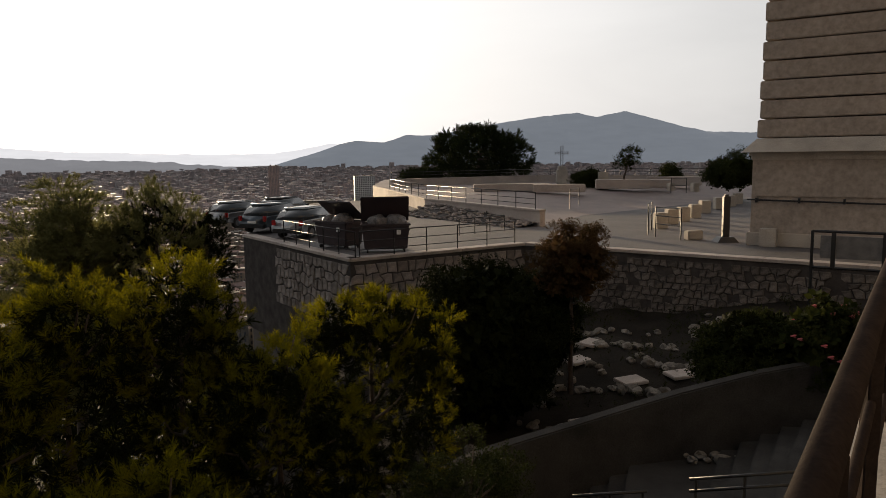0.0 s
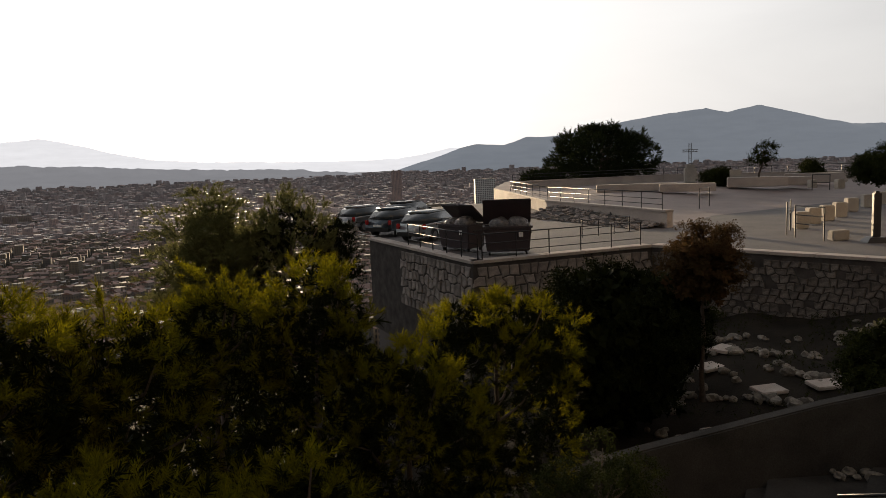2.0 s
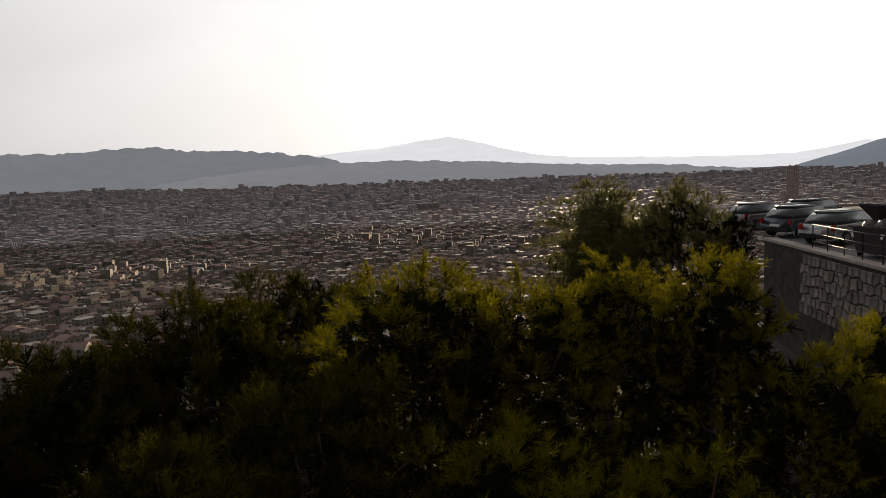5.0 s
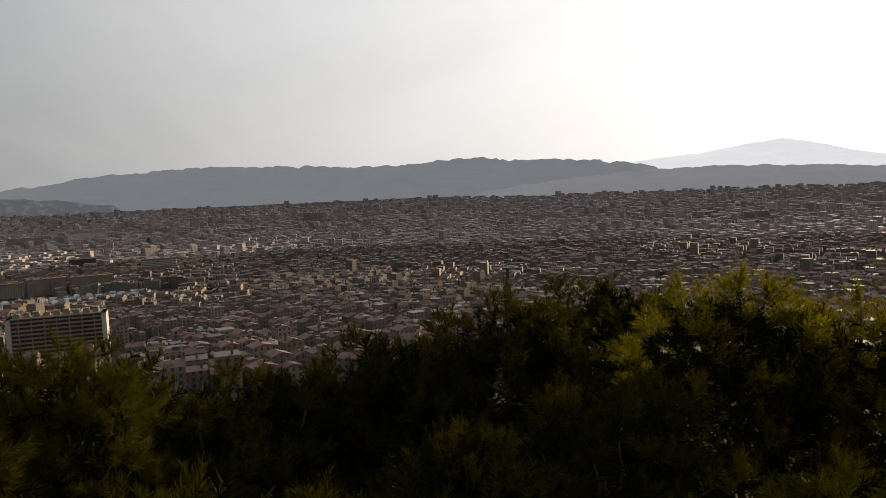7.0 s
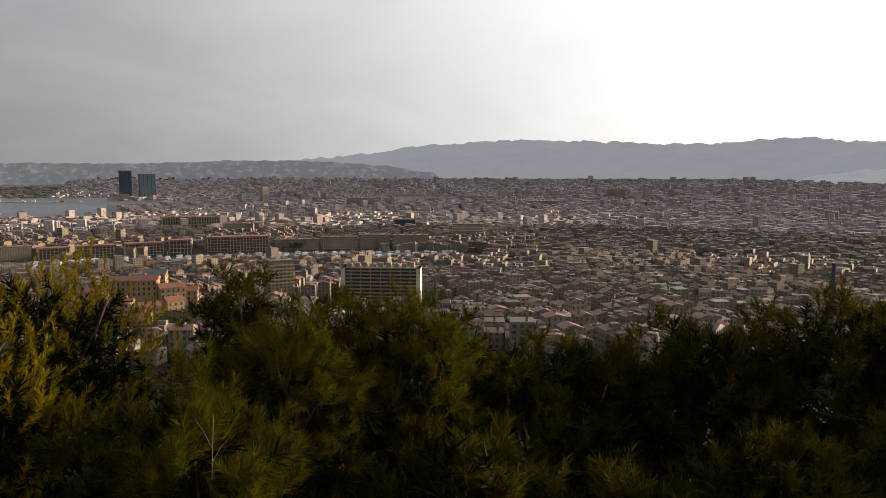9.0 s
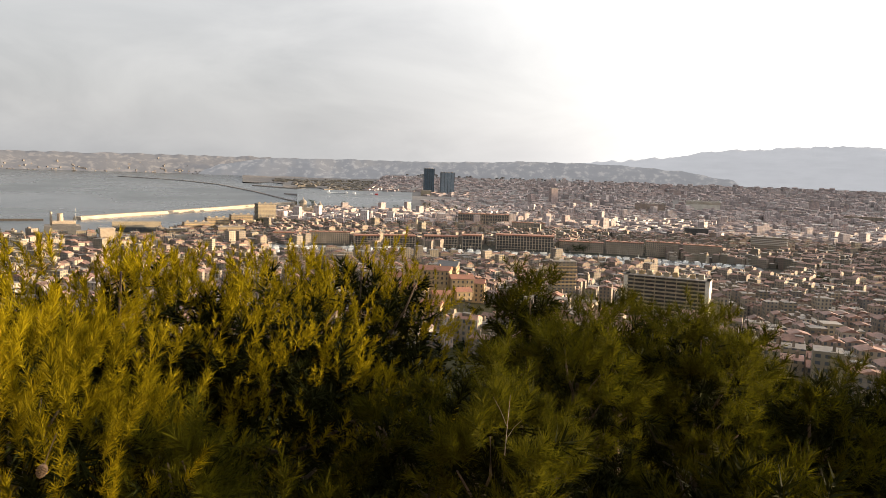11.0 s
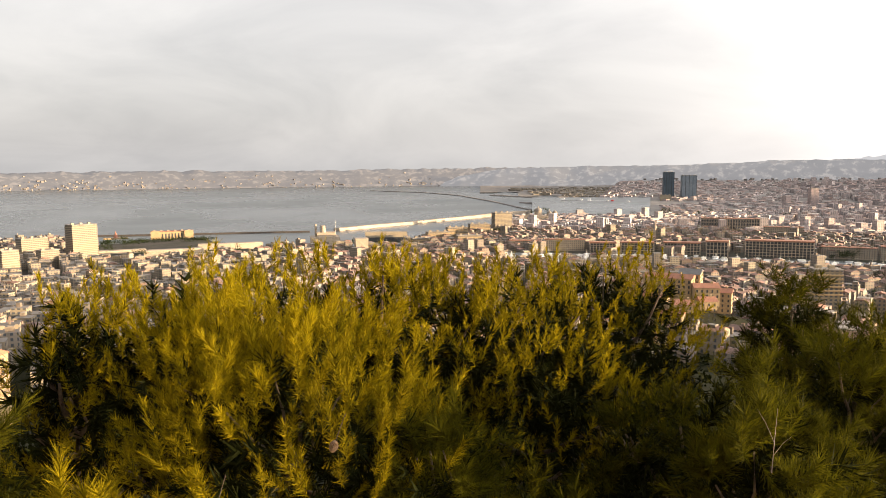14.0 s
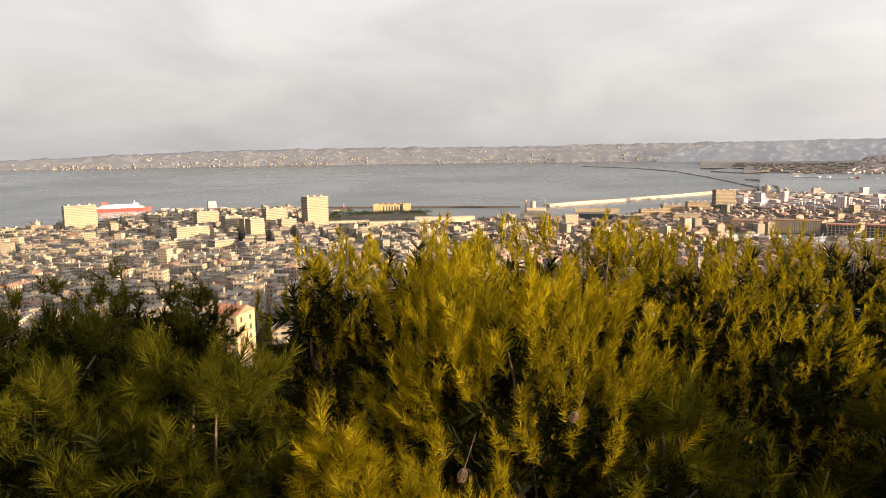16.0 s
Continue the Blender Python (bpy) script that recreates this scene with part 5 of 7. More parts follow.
hoop("barrier", h0, h0.lerp(Vector((10.6, 36.4, 0.21)), 1.0), 0.21, 1.5, "black iron hoop barrier on the forecourt", (0.6, 0.75))
hoop("barrier", h1, h2, 0.21, 1.42, "black iron hoop barrier on the forecourt", (0.72, 0.45))
hoop("barrier", polar(-10.05, 49, 0.5), polar(-10.75, 51.5, 0.5), 0.5, 1.3, "slim black iron hoop")
hoop("barrier", polar(-17.6, 58, 1.1), polar(-18.7, 58, 1.1), 1.1, 1.15, "slim black iron hoop", (0.5,))
# black post on a weighted foot
p = ground_at(-21.55, -6.45, 0.21)
t = thing("barrier_post", Matrix.Translation(p), label="black metal post on a heavy splayed foot", category="post")
bm = bmesh.new()
v = box(bm, -0.46, -0.4, 0, 0.46, 0.4, 0.22)
for q in v:
    if q.co.z > 0.1:
        q.co.x *= 0.62
        q.co.y *= 0.62
part("foot", bm, M_IRON, t)
bm = bmesh.new()
box(bm, -0.14, -0.12, 0.2, 0.14, 0.12, 1.98, bevel=0.02)
part("post", bm, M_IRON, t)
bm = bmesh.new()
box(bm, -0.08, -0.08, 1.98, 0.08, 0.08, 2.06, bevel=0.02)
part("cap", bm, M_IRON, t)
# cross on its pedestal
t = thing("cross", Matrix.Translation(polar(-9.4, 78, 1.1)), label="slender metal lattice cross on a pale pedestal", category="cross")
bm = bmesh.new()
box(bm, -0.55, -0.55, 0, 0.55, 0.55, 1.5, bevel=0.05)
box(bm, -0.4, -0.4, 1.5, 0.4, 0.4, 1.85, bevel=0.05)
part("pedestal", bm, M_STONE, t)
bm = bmesh.new()
for sx in (-0.12, 0.12):
    tube(bm, (sx, 0, 1.85), (sx, 0, 4.0), 0.035)
for k in range(9):
    tube(bm, (-0.12, 0, 1.95 + k * 0.24), (0.12, 0, 2.05 + k * 0.24), 0.02)
part("upright", bm, M_STEEL, t)
bm = bmesh.new()
for sz in (-0.1, 0.1):
    tube(bm, (-0.75, 0, 3.25 + sz), (0.75, 0, 3.25 + sz), 0.035)
for k in range(6):
    tube(bm, (-0.7 + k * 0.25, 0, 3.15), (-0.6 + k * 0.25, 0, 3.35), 0.02)
part("arm", bm, M_STEEL, t)
# framed board above the garden wall
p = polar(-27.35, 20.0, -1.6)
t = thing("notice_board", Matrix.Translation(p) @ Matrix.Rotation(radians(-33), 4, "Z"), label="black tubular frame with a dull grey board", category="board")
for x in (0.0, 1.95):
    bm = bmesh.new()
    box(bm, x - 0.035, -0.035, 0, x + 0.035, 0.035, 3.70, bevel=0.01)
    part("post", bm, M_IRON, t)
for zz in (2.78, 3.68):
    bm = bmesh.new()
    tube(bm, (0, 0, zz), (1.95, 0, zz), 0.035)
    part("bar", bm, M_IRON, t)
for x in (0.42, 1.5):
    bm = bmesh.new()
    box(bm, x, -0.05, 2.78, x + 0.1, 0.0, 3.66)
    part("bracket", bm, M_IRON, t)
bm = bmesh.new()
box(bm, 0.18, 0.0, 3.02, 1.8, 0.05, 3.58, bevel=0.01)
part("panel", bm, M_STEEL, t, "dull grey board")

# ---------------------------------------------------------------- rock garden, ramp and steps below the wall


def garden_z(x, y):
    k = -2.75 + 0.16 * max(0.0, x - 4) + 0.5 * noise.noise(Vector((x * 0.3, y * 0.3, 7)))
    k += -0.05 * max(0.0, 24 - y)
    return min(k, -0.2)


verts, faces = [], []
GX, GY = 46, 44
for j in range(GY):
    for i in range(GX):
        x, y = -5 + i * 0.62, 12.5 + j * 0.45
        verts.append((x, y, garden_z(x, y) + 0.06 * noise.noise(Vector((x * 2, y * 2, 1)))))
for j in range(GY - 1):
    for i in range(GX - 1):
        q = j * GX + i
        faces.append((q, q + 1, q + GX + 1, q + GX))
tagged(raw("ground_garden", verts, faces, [M_SOIL], smooth=True), "dry earth slope of the rock garden", "ground", kind="structure")

g = np.random.default_rng(31)


def rock(at, r, seed):
    bm = bmesh.new()
    bmesh.ops.create_icosphere(bm, subdivisions=2, radius=1)
    sx, sy, sz = r * g.uniform(0.8, 1.3), r * g.uniform(0.7, 1.1), r * g.uniform(0.55, 0.9)
    for v in bm.verts:
        k = 1 + 0.35 * noise.noise(v.co * 1.7 + Vector((seed, 0, 0))) + 0.15 * noise.noise(v.co * 5)
        v.co = Vector((v.co.x * sx * k, v.co.y * sy * k, v.co.z * sz * k))
    ob = part("rock", bm, M_ROCK)
    ob.matrix_world = Matrix.Translation(at) @ Matrix.Rotation(g.uniform(0, 6.28), 4, "Z")
    return tagged(ob, "rough pale limestone rock edging the beds", "rock", "rocks edging the beds")


ROWS = [((2.8, 21.0), (6.6, 18.9), 15), ((6.2, 21.4), (9.4, 19.6), 15), ((3.4, 24.2), (6.4, 23.2), 11), ((2.2, 18.2), (5.2, 17.0), 12), ((5.4, 17.6), (7.4, 18.4), 9), ((8.6, 22.6), (10.6, 21.4), 8), ((3.0, 26.2), (6.0, 25.6), 9), ((0.6, 17.0), (2.6, 16.0), 7)]
for (x0, y0), (x1, y1), n in ROWS:
    n = int(n * 1.7)
    for k in range(n):
        t_ = (k + g.uniform(-0.25, 0.25)) / max(1, n - 1)
        x, y = x0 + (x1 - x0) * t_ + g.normal(0, 0.1), y0 + (y1 - y0) * t_ + g.normal(0, 0.12)
        rock(Vector((x, y, garden_z(x, y) + 0.06)), g.uniform(0.09, 0.21), k + x0 * 10)
for k in range(90):
    x, y = g.uniform(2.0, 10.0), g.uniform(16.5, 26.0)
    if x < 4 + (y - 14) * 0.9 + 1.5 and noise.noise(Vector((x * 0.6, y * 0.6, 4))) > -0.15:
        rock(Vector((x, y, garden_z(x, y) + 0.04)), g.uniform(0.07, 0.18), k)
for x, y in ((5.4, 20.2), (6.9, 20.4), (4.3, 22.6), (7.6, 18.9), (3.7, 18.0), (6.1, 18.6), (2.5, 16.9), (5.0, 23.9)):
    bm = bmesh.new()
    box(bm, -0.42, -0.3, -0.05, 0.42, 0.3, 0.05, bevel=0.02)
    ob = part("stepping_stone", bm, M_COPING)
    ob.matrix_world = Matrix.Translation((x, y, garden_z(x, y) + 0.09)) @ Matrix.Rotation(g.uniform(0.2, 1.0), 4, "Z") @ Matrix.Rotation(0.05, 4, "X")
    tagged(ob, "flat pale slab set as a stepping stone", "stepping stone", "stepping stones in the garden")


for k in range(9):
    p = polar(-19.2 - k * 0.55, 14.95 + 0.05 * k - 0.25 * (k % 2), -2.12)
    rock(p, 0.08 + 0.04 * (k % 3), k + 500)


def sloping_wall(name, pts, thick, drop, mat, label, category="wall"):
    """A bent parapet: top line through the points, a thickness and a height."""
    bm = bmesh.new()
    secs = []
    n = len(pts)
    for i, p in enumerate(pts):
        d = (pts[min(i + 1, n - 1)] - pts[max(i - 1, 0)])
        s = Vector((-d.y, d.x, 0)).normalized() * thick / 2
        secs.append([bm.verts.new(p - s), bm.verts.new(p + s), bm.verts.new(p + s - Vector((0, 0, drop))), bm.verts.new(p - s - Vector((0, 0, drop)))])
    for a, c in zip(secs, secs[1:]):
        for k in range(4):
            bm.faces.new((a[k], c[k], c[(k + 1) % 4], a[(k + 1) % 4]))
    bm.faces.new(secs[0])
    bm.faces.new(secs[-1][::-1])
    bmesh.ops.recalc_face_normals(bm, faces=bm.faces)
    bmesh.ops.bevel(bm, geom=[e for e in bm.edges if e.calc_face_angle(0) > 1.0], offset=0.03, segments=2, affect="EDGES")
    return tagged(part(name, bm, mat), label, category, kind="structure")


RAMP = [at_el(4, -26.0, 12.0), at_el(-2.0, -23.2, 12.6), at_el(-6, -22.0, 13.2), at_el(-9.9, -20.8, 13.8), at_el(-14.5, -19.2, 14.4), at_el(-18.6, -17.7, 15.0), at_el(-24, -15.8, 15.7), at_el(-29.0, -14.3, 16.2), at_el(-36, -12.5, 17)]
sloping_wall("wall_stair", RAMP, 0.28, 1.6, M_CONCRETE, "grey concrete parapet rising beside the steps")
t = thing("steps", Matrix(), label="worn grey concrete garden steps and landing", category="stairs", kind="structure")


def stair_slab(az0, az1, z, name, deep=4.6):
    """A level slab along the foot of the parapet between two bearings, reaching out towards the terrace."""
    def foot(az):
        azs = [4, -2, -6, -9.9, -14.5, -18.6, -24, -29, -36]
        d_ = float(np.interp(-az, [-q for q in azs], [12.0, 12.6, 13.2, 13.8, 14.4, 15.0, 15.7, 16.2, 17]))
        return polar(az, d_), polar(az + 2.0, d_ - deep)
    (f0, n0), (f1, n1) = foot(az0), foot(az1)
    bm = bmesh.new()
    lo = [bm.verts.new((p.x, p.y, z - 0.9)) for p in (f0, f1, n1, n0)]
    hi = [bm.verts.new((p.x, p.y, z)) for p in (f0, f1, n1, n0)]
    bm.faces.new(hi)
    bm.faces.new(lo[::-1])
    for k in range(4):
        bm.faces.new((lo[k], lo[(k + 1) % 4], hi[(k + 1) % 4], hi[k]))
    bmesh.ops.recalc_face_normals(bm, faces=bm.faces)
    bmesh.ops.bevel(bm, geom=bm.edges[:], offset=0.02, segments=2, affect="EDGES")
    part(name, bm, M_CONCRETE, t)


stair_slab(-15.0, -21.8, -2.2, "landing")
for i in range(7):
    stair_slab(-15.0 + i * 1.5, -13.5 + i * 1.5, -2.36 - 0.165 * i, "step")
for i in range(6):
    stair_slab(-21.8 - i * 1.4, -23.2 - i * 1.4, -2.04 + 0.165 * i, "step")
for (a0, a1) in (((-19.6, -23.9), (-27.6, -22.2)), ((-10.5, -25.9), (-16.4, -25.1))):
    A_, B_ = at_el(*a0, 9.3), at_el(*a1, 9.3)
    t = thing("handrail", Matrix.Translation(A_), label="black double tube handrail beside the steps", category="handrail")
    d = B_ - A_
    for dz in (0.0, -0.16):
        bm = bmesh.new()
        tube(bm, (0, 0, dz), (d.x, d.y, d.z + dz), 0.022)
        part("bar", bm, M_IRON, t, smooth=True)
    for k in (0.06, 0.5, 0.94):
        bm = bmesh.new()
        tube(bm, d * k + Vector((0, 0, 0.0)), d * k - Vector((0, 0, 2.6)), 0.02)
        part("post", bm, M_IRON, t)

# ---------------------------------------------------------------- the terrace under the eye
R_DIR, R_IN = Vector((0.56, 0.83, 0)).normalized(), Vector((0.83, -0.56, 0)).normalized()
R_0 = Vector((-0.119, 0.080, 0))
M_FLOOR = surface("pale_terrace_paving", (0.36, 0.33, 0.28), (0.24, 0.22, 0.19), 1.2, 30, 0.9, 0.3)
a, c = R_0 - R_DIR * 0.75, R_0 + R_DIR * 14
e_ = a + R_IN * 6
outline_slab("floor", [(p.x, p.y) for p in (a - R_IN * 0.15, c - R_IN * 0.15, c + R_IN * 7, a + R_IN * 7)], -6, 2.38, M_FLOOR, label="pale stone terrace floor", category="floor", kind="structure")
M_GRIP = surface("brown_painted_iron", (0.032, 0.023, 0.018), (0.018, 0.013, 0.011), 5, 60, 0.6, 0.15, 0.0)
M_GRIP.node_tree.nodes["Principled BSDF"].inputs["Specular IOR Level"].default_value = 0.02
for a_, b_, n_ in ((a, c, 9), (a, e_, 4)):
    t = thing("railing", Matrix.Translation(a_ + Vector((0, 0, 2.38))), label="brown-black iron parapet rail with a rounded grip", category="railing")
    d = b_ - a_
    bm = bmesh.new()
    tube(bm, (0, 0, 1.0), (d.x, d.y, 1.0), 0.04, seg=14)
    part("grip", bm, M_GRIP, t, "rounded brown top rail", smooth=True)
    for zz in (0.16, 0.60):
        bm = bmesh.new()
        tube(bm, (0, 0, zz), (d.x, d.y, zz), 0.02)
        part("bar", bm, M_GRIP, t, smooth=True)
    for i in range(n_):
        p = d * ((i + 0.5) / n_)
        bm = bmesh.new()
        box(bm, p.x - 0.03, p.y - 0.03, 0, p.x + 0.03, p.y + 0.03, 0.98, bevel=0.006)
        part("post", bm, M_GRIP, t)

# the church wall that closes the terrace behind; unseen, placed to cut sky light on garden and pines
B_M = Matrix.Translation(R_0 + R_IN * 7.0) @ Matrix.Rotation(math.atan2(R_DIR.y, R_DIR.x), 4, "Z")
t = thing("wall_church", B_M, label="tall pale church wall, unseen, closing the terrace", category="wall", kind="structure")
bm = bmesh.new()
box(bm, -7.5, -24, -6, 13, 0, 34)
part("wall_core", bm, M_TOWER, t)
bm = bmesh.new()
box(bm, -7.7, -24.2, 34, 13.2, 0.2, 35)
part("cornice", bm, M_STONE, t)

# ---------------------------------------------------------------- landmarks of the town
M_GLASS_TOWER = facade("blue_glass_tower", [(0.10, 0.13, 0.16), (0.07, 0.10, 0.13)], (0.03, 0.05, 0.07), 3.0, 4.0, 0.8, 0.8)
M_GLASS_PALE = facade("grey_blue_glass_tower", [(0.22, 0.26, 0.30), (0.18, 0.22, 0.26)], (0.10, 0.13, 0.16), 3.0, 4.0, 0.8, 0.6)
M_CREAM = facade("cream_stone_fronts", [(0.33, 0.27, 0.20), (0.27, 0.225, 0.17)], (0.07, 0.07, 0.075), 3.6, 3.6, 0.42, 0.6)
M_WHITE_WALL = surface("white_render", (0.31, 0.26, 0.185), (0.24, 0.20, 0.145), 0.06, 0.6, 0.85, 0.0)
M_PLASTER = surface("pale_plaster", (0.60, 0.56, 0.49), (0.46, 0.42, 0.37), 0.06, 0.6, 0.85, 0.0)
M_COASTWALL = surface("hazy_house_walls", (0.185, 0.165, 0.15), (0.12, 0.108, 0.10), 0.02, 0.3, 0.9, 0.0)
M_SHADE_GLASS = surface("dark_window_band", (0.07, 0.075, 0.08), (0.035, 0.038, 0.042), 0.2, 1.5, 0.25, 0.0)
M_OCHRE = surface("ochre_render", (0.36, 0.26, 0.14), (0.28, 0.20, 0.115), 0.08, 0.8, 0.9, 0.0)
M_PALE_STONE = surface("pale_fort_stone", (0.38, 0.31, 0.23), (0.28, 0.23, 0.18), 0.03, 0.4, 0.9, 0.0)
M_TILE_ROOF = surface("red_clay_roof", (0.32, 0.14, 0.085), (0.21, 0.10, 0.07), 0.3, 2.0, 0.95, 0.0)
M_SLATE = surface("slate_roof", (0.09, 0.09, 0.095), (0.06, 0.06, 0.065), 0.3, 2.0, 0.8, 0.0)
M_HULL_WHITE = surface("white_ship_paint", (0.75, 0.75, 0.74), (0.65, 0.65, 0.64), 0.05, 0.5, 0.5, 0.0)
M_HULL_RED = surface("red_ship_paint", (0.55, 0.04, 0.035), (0.42, 0.03, 0.03), 0.05, 0.5, 0.5, 0.0)
M_TREETOWN = foliage("town_trees", (0.012, 0.02, 0.008), (0.035, 0.045, 0.015), 0.1)


def walls_box(name, w, d, h, mat, parent, z0=0.0, x=0.0, y=0.0):
    """A block with its wall UVs in metres, for the window grid of the fronts."""
    v = [(x + sx * w / 2, y + sy * d / 2, zz) for zz in (z0, z0 + h) for sx, sy in ((-1, -1), (1, -1), (1, 1), (-1, 1))]
    f = [(0, 1, 5, 4), (1, 2, 6, 5), (2, 3, 7, 6), (3, 0, 4, 7), (4, 5, 6, 7), (3, 2, 1, 0)]
    ob = raw(name, v, f, [mat], parent)
    lay = ob.data.uv_layers.new(name="UVMap")
    uv = []
    for k in range(6):
        ln = (w if k % 2 == 0 else d) if k < 4 else 0.0
        hh = h if k < 4 else 0.0
        uv += [0, 0, ln, 0, ln, hh, 0, hh]
    lay.data.foreach_set("uv", uv)
    return ob


def place(az, d, turn=0.0, z=None):
    """A pose on the ground at that bearing and distance; its front (-y) looks back to the terrace, then turned."""
    q = polar(az, d)
    p = polar(az, d, float(land_z(d)) + knoll(q.x, q.y) - 2.0 if z is None else z)
    return Matrix.Translation(p) @ Matrix.Rotation(radians(az + turn), 4, "Z")


def span(az0, az1, d):
    return abs(math.radians(az1 - az0)) * d


def top_height(el, d, z0):
    return 4 + d * math.tan(radians(el)) - z0


def slab_block(az0, az1, el, d, depth, mat, label, floors=0, turn=0.0, roof=None, band=None, name="building"):
    az = (az0 + az1) / 2
    m = place(az, d, turn)
    t = thing(name, m, label=label, category="building")
    w, h = span(az0, az1, d), top_height(el, d, m.translation.z)
    walls_box("wall", w, depth, h, mat, t)
    for k in range(floors):
        bm = bmesh.new()
        zz = h - 1.2 - (k + 1) * 3.1
        if zz < 2:
            break
        box(bm, -w / 2 - 0.9, -depth / 2 - 0.9, zz, w / 2 + 0.9, depth / 2 + 0.9, zz + 1.15)
        part("balcony", bm, band or M_WHITE_WALL, t)
    bm = bmesh.new()
    box(bm, -w / 2 - 0.6, -depth / 2 - 0.6, h, w / 2 + 0.6, depth / 2 + 0.6, h + 0.9)
    part("roof", bm, roof or M_ROOF_FLAT, t)
    for k in range(max(2, int(w / 14))):
        x = -w / 2 + (k + 0.6) * w / max(2, int(w / 14)) - 2
        bm = bmesh.new()
        box(bm, x - 2.2, -2, h + 0.9, x + 2.2, 2, h + 3.4)
        part("roof_hut", bm, M_WHITE_WALL, t)
    return t, w, h


# apartment block just below the hill: bands of balconies between white end walls
m = place(92.3, 600, -9)
t = thing("apartment_block", m, label="long white apartment block with dark balcony bands", category="building")
w, dp, h = 66.0, 16.0, top_height(-7.55, 600, m.translation.z)
walls_box("core", w - 1, dp - 3, h - 1, M_SHADE_GLASS, t)
for sx in (-1, 1):
    bm = bmesh.new()
    box(bm, sx * w / 2 - (3.2 if sx > 0 else 0), -dp / 2, 0, sx * w / 2 + (0 if sx > 0 else 3.2), dp / 2, h)
    part("end_wall", bm, M_PLASTER, t)
for k in range(12):
    zz = h - 3.2 - k * 3.05
    bm = bmesh.new()
    box(bm, -w / 2 + 3.2, -dp / 2 - 0.6, zz, w / 2 - 3.2, dp / 2 - 0.2, zz + 1.05)
    part("balcony", bm, M_WHITE_WALL, t)
for k in range(1, 8):
    bm = bmesh.new()
    box(bm, -w / 2 + k * w / 8 - 0.2, -dp / 2 - 0.3, 2, -w / 2 + k * w / 8 + 0.2, dp / 2, h - 1)
    part("divider", bm, M_WHITE_WALL, t)
bm = bmesh.new()
box(bm, -w / 2 - 0.3, -dp / 2 - 0.6, h - 0.6, w / 2 + 0.3, dp / 2, h)
part("roof", bm, M_ROOF_FLAT, t)
for k in range(9):
    bm = bmesh.new()
    x = -w / 2 + 6 + k * 6.6
    box(bm, x - 2, -3, h, x + 2.0, 3, h + 2.6 + 0.6 * (k % 3))
    box(bm, x - 0.5, -3.4, h + 2.6, x + 0.5, -2.4, h + 3.9)
    part("roof_hut", bm, M_OCHRE if k % 2 else M_WHITE_WALL, t)

# buff block with a notched top beside it
slab_block(99.4, 101.2, -6.9, 640, 14, M_BLOCKS, "buff apartment house with stepped roof huts", 6, 18, band=M_OCHRE)

# chapel and the houses round it, sunlit


def house(az, d, el, w, dp, turn, label, roof=M_TILE_ROOF, mat=None, storeys=4, name="house"):
    m = place(az, d, turn)
    t = thing(name, m, label=label, category="house")
    h = top_height(el, d, m.translation.z)
    walls_box("wall", w, dp, h - 2.4, mat or M_OCHRE, t)
    bm = bmesh.new()
    a = [bm.verts.new(c) for c in ((-w / 2 - 0.5, -dp / 2 - 0.5, h - 2.4), (w / 2 + 0.5, -dp / 2 - 0.5, h - 2.4), (w / 2 + 0.5, dp / 2 + 0.5, h - 2.4), (-w / 2 - 0.5, dp / 2 + 0.5, h - 2.4), (-w / 2 - 0.5, 0, h), (w / 2 + 0.5, 0, h))]
    for f in ((0, 1, 5, 4), (2, 3, 4, 5), (1, 2, 5), (3, 0, 4), (3, 2, 1, 0)):
        bm.faces.new([a[k] for k in f])
    bmesh.ops.recalc_face_normals(bm, faces=bm.faces)
    part("roof", bm, roof, t)
    for s in range(storeys):
        n = max(2, int(w / 3.0))
        for k in range(n):
            x = -w / 2 + (k + 0.5) * w / n
            zz = h - 5.2 - s * 3.2
            win = part_box("window", (x - 0.5, -dp / 2 - 0.08, zz, x + 0.5, -dp / 2 + 0.05, zz + 1.7), M_SHADE_GLASS, t)
        n2 = max(2, int(dp / 3.4))
        for k in range(n2):
            y = -dp / 2 + (k + 0.5) * dp / n2
            part_box("window", (w / 2 - 0.05, y - 0.5, zz, w / 2 + 0.08, y + 0.5, zz + 1.7), M_SHADE_GLASS, t)
    part_box("chimney", (w * 0.22, -0.6, h - 2, w * 0.22 + 1.0, 0.6, h + 1.1), mat or M_OCHRE, t)
    return t


def part_box(name, b, mat, parent):
    bm = bmesh.new()
    box(bm, *b)
    return part(name, bm, mat, parent)


house(110.9, 480, -7.65, 30, 12, -14, "long ochre school wing with a clay roof", storeys=3)
house(109.35, 492, -7.25, 13, 22, -6, "ochre chapel with a slate roof", M_SLATE, storeys=2, name="chapel")
for az, d, el, w, dp, turn in ((108.3, 470, -8.3, 15, 11, 12), (111.8, 445, -9.2, 12, 10, -20), (109.9, 440, -9.6, 11, 10, 8), (113.0, 455, -9.0, 10, 16, -10), (108.2, 452, -9.3, 10, 9, 20), (107.2, 500, -8.6, 14, 12, -5), (110.6, 425, -10.4, 12, 10, -12), (113.9, 480, -8.3, 14, 10, 6)):
    house(az, d, el, w, dp, turn, "small ochre house with a red clay roof")

# sunlit house seen through the gap between the pines
house(161.8, 235, -11.4, 9, 10, -35, "cream house in full sun below the pines", M_TILE_ROOF, M_OCHRE, 4)

# quayside: framed modern fronts with piers and slabs


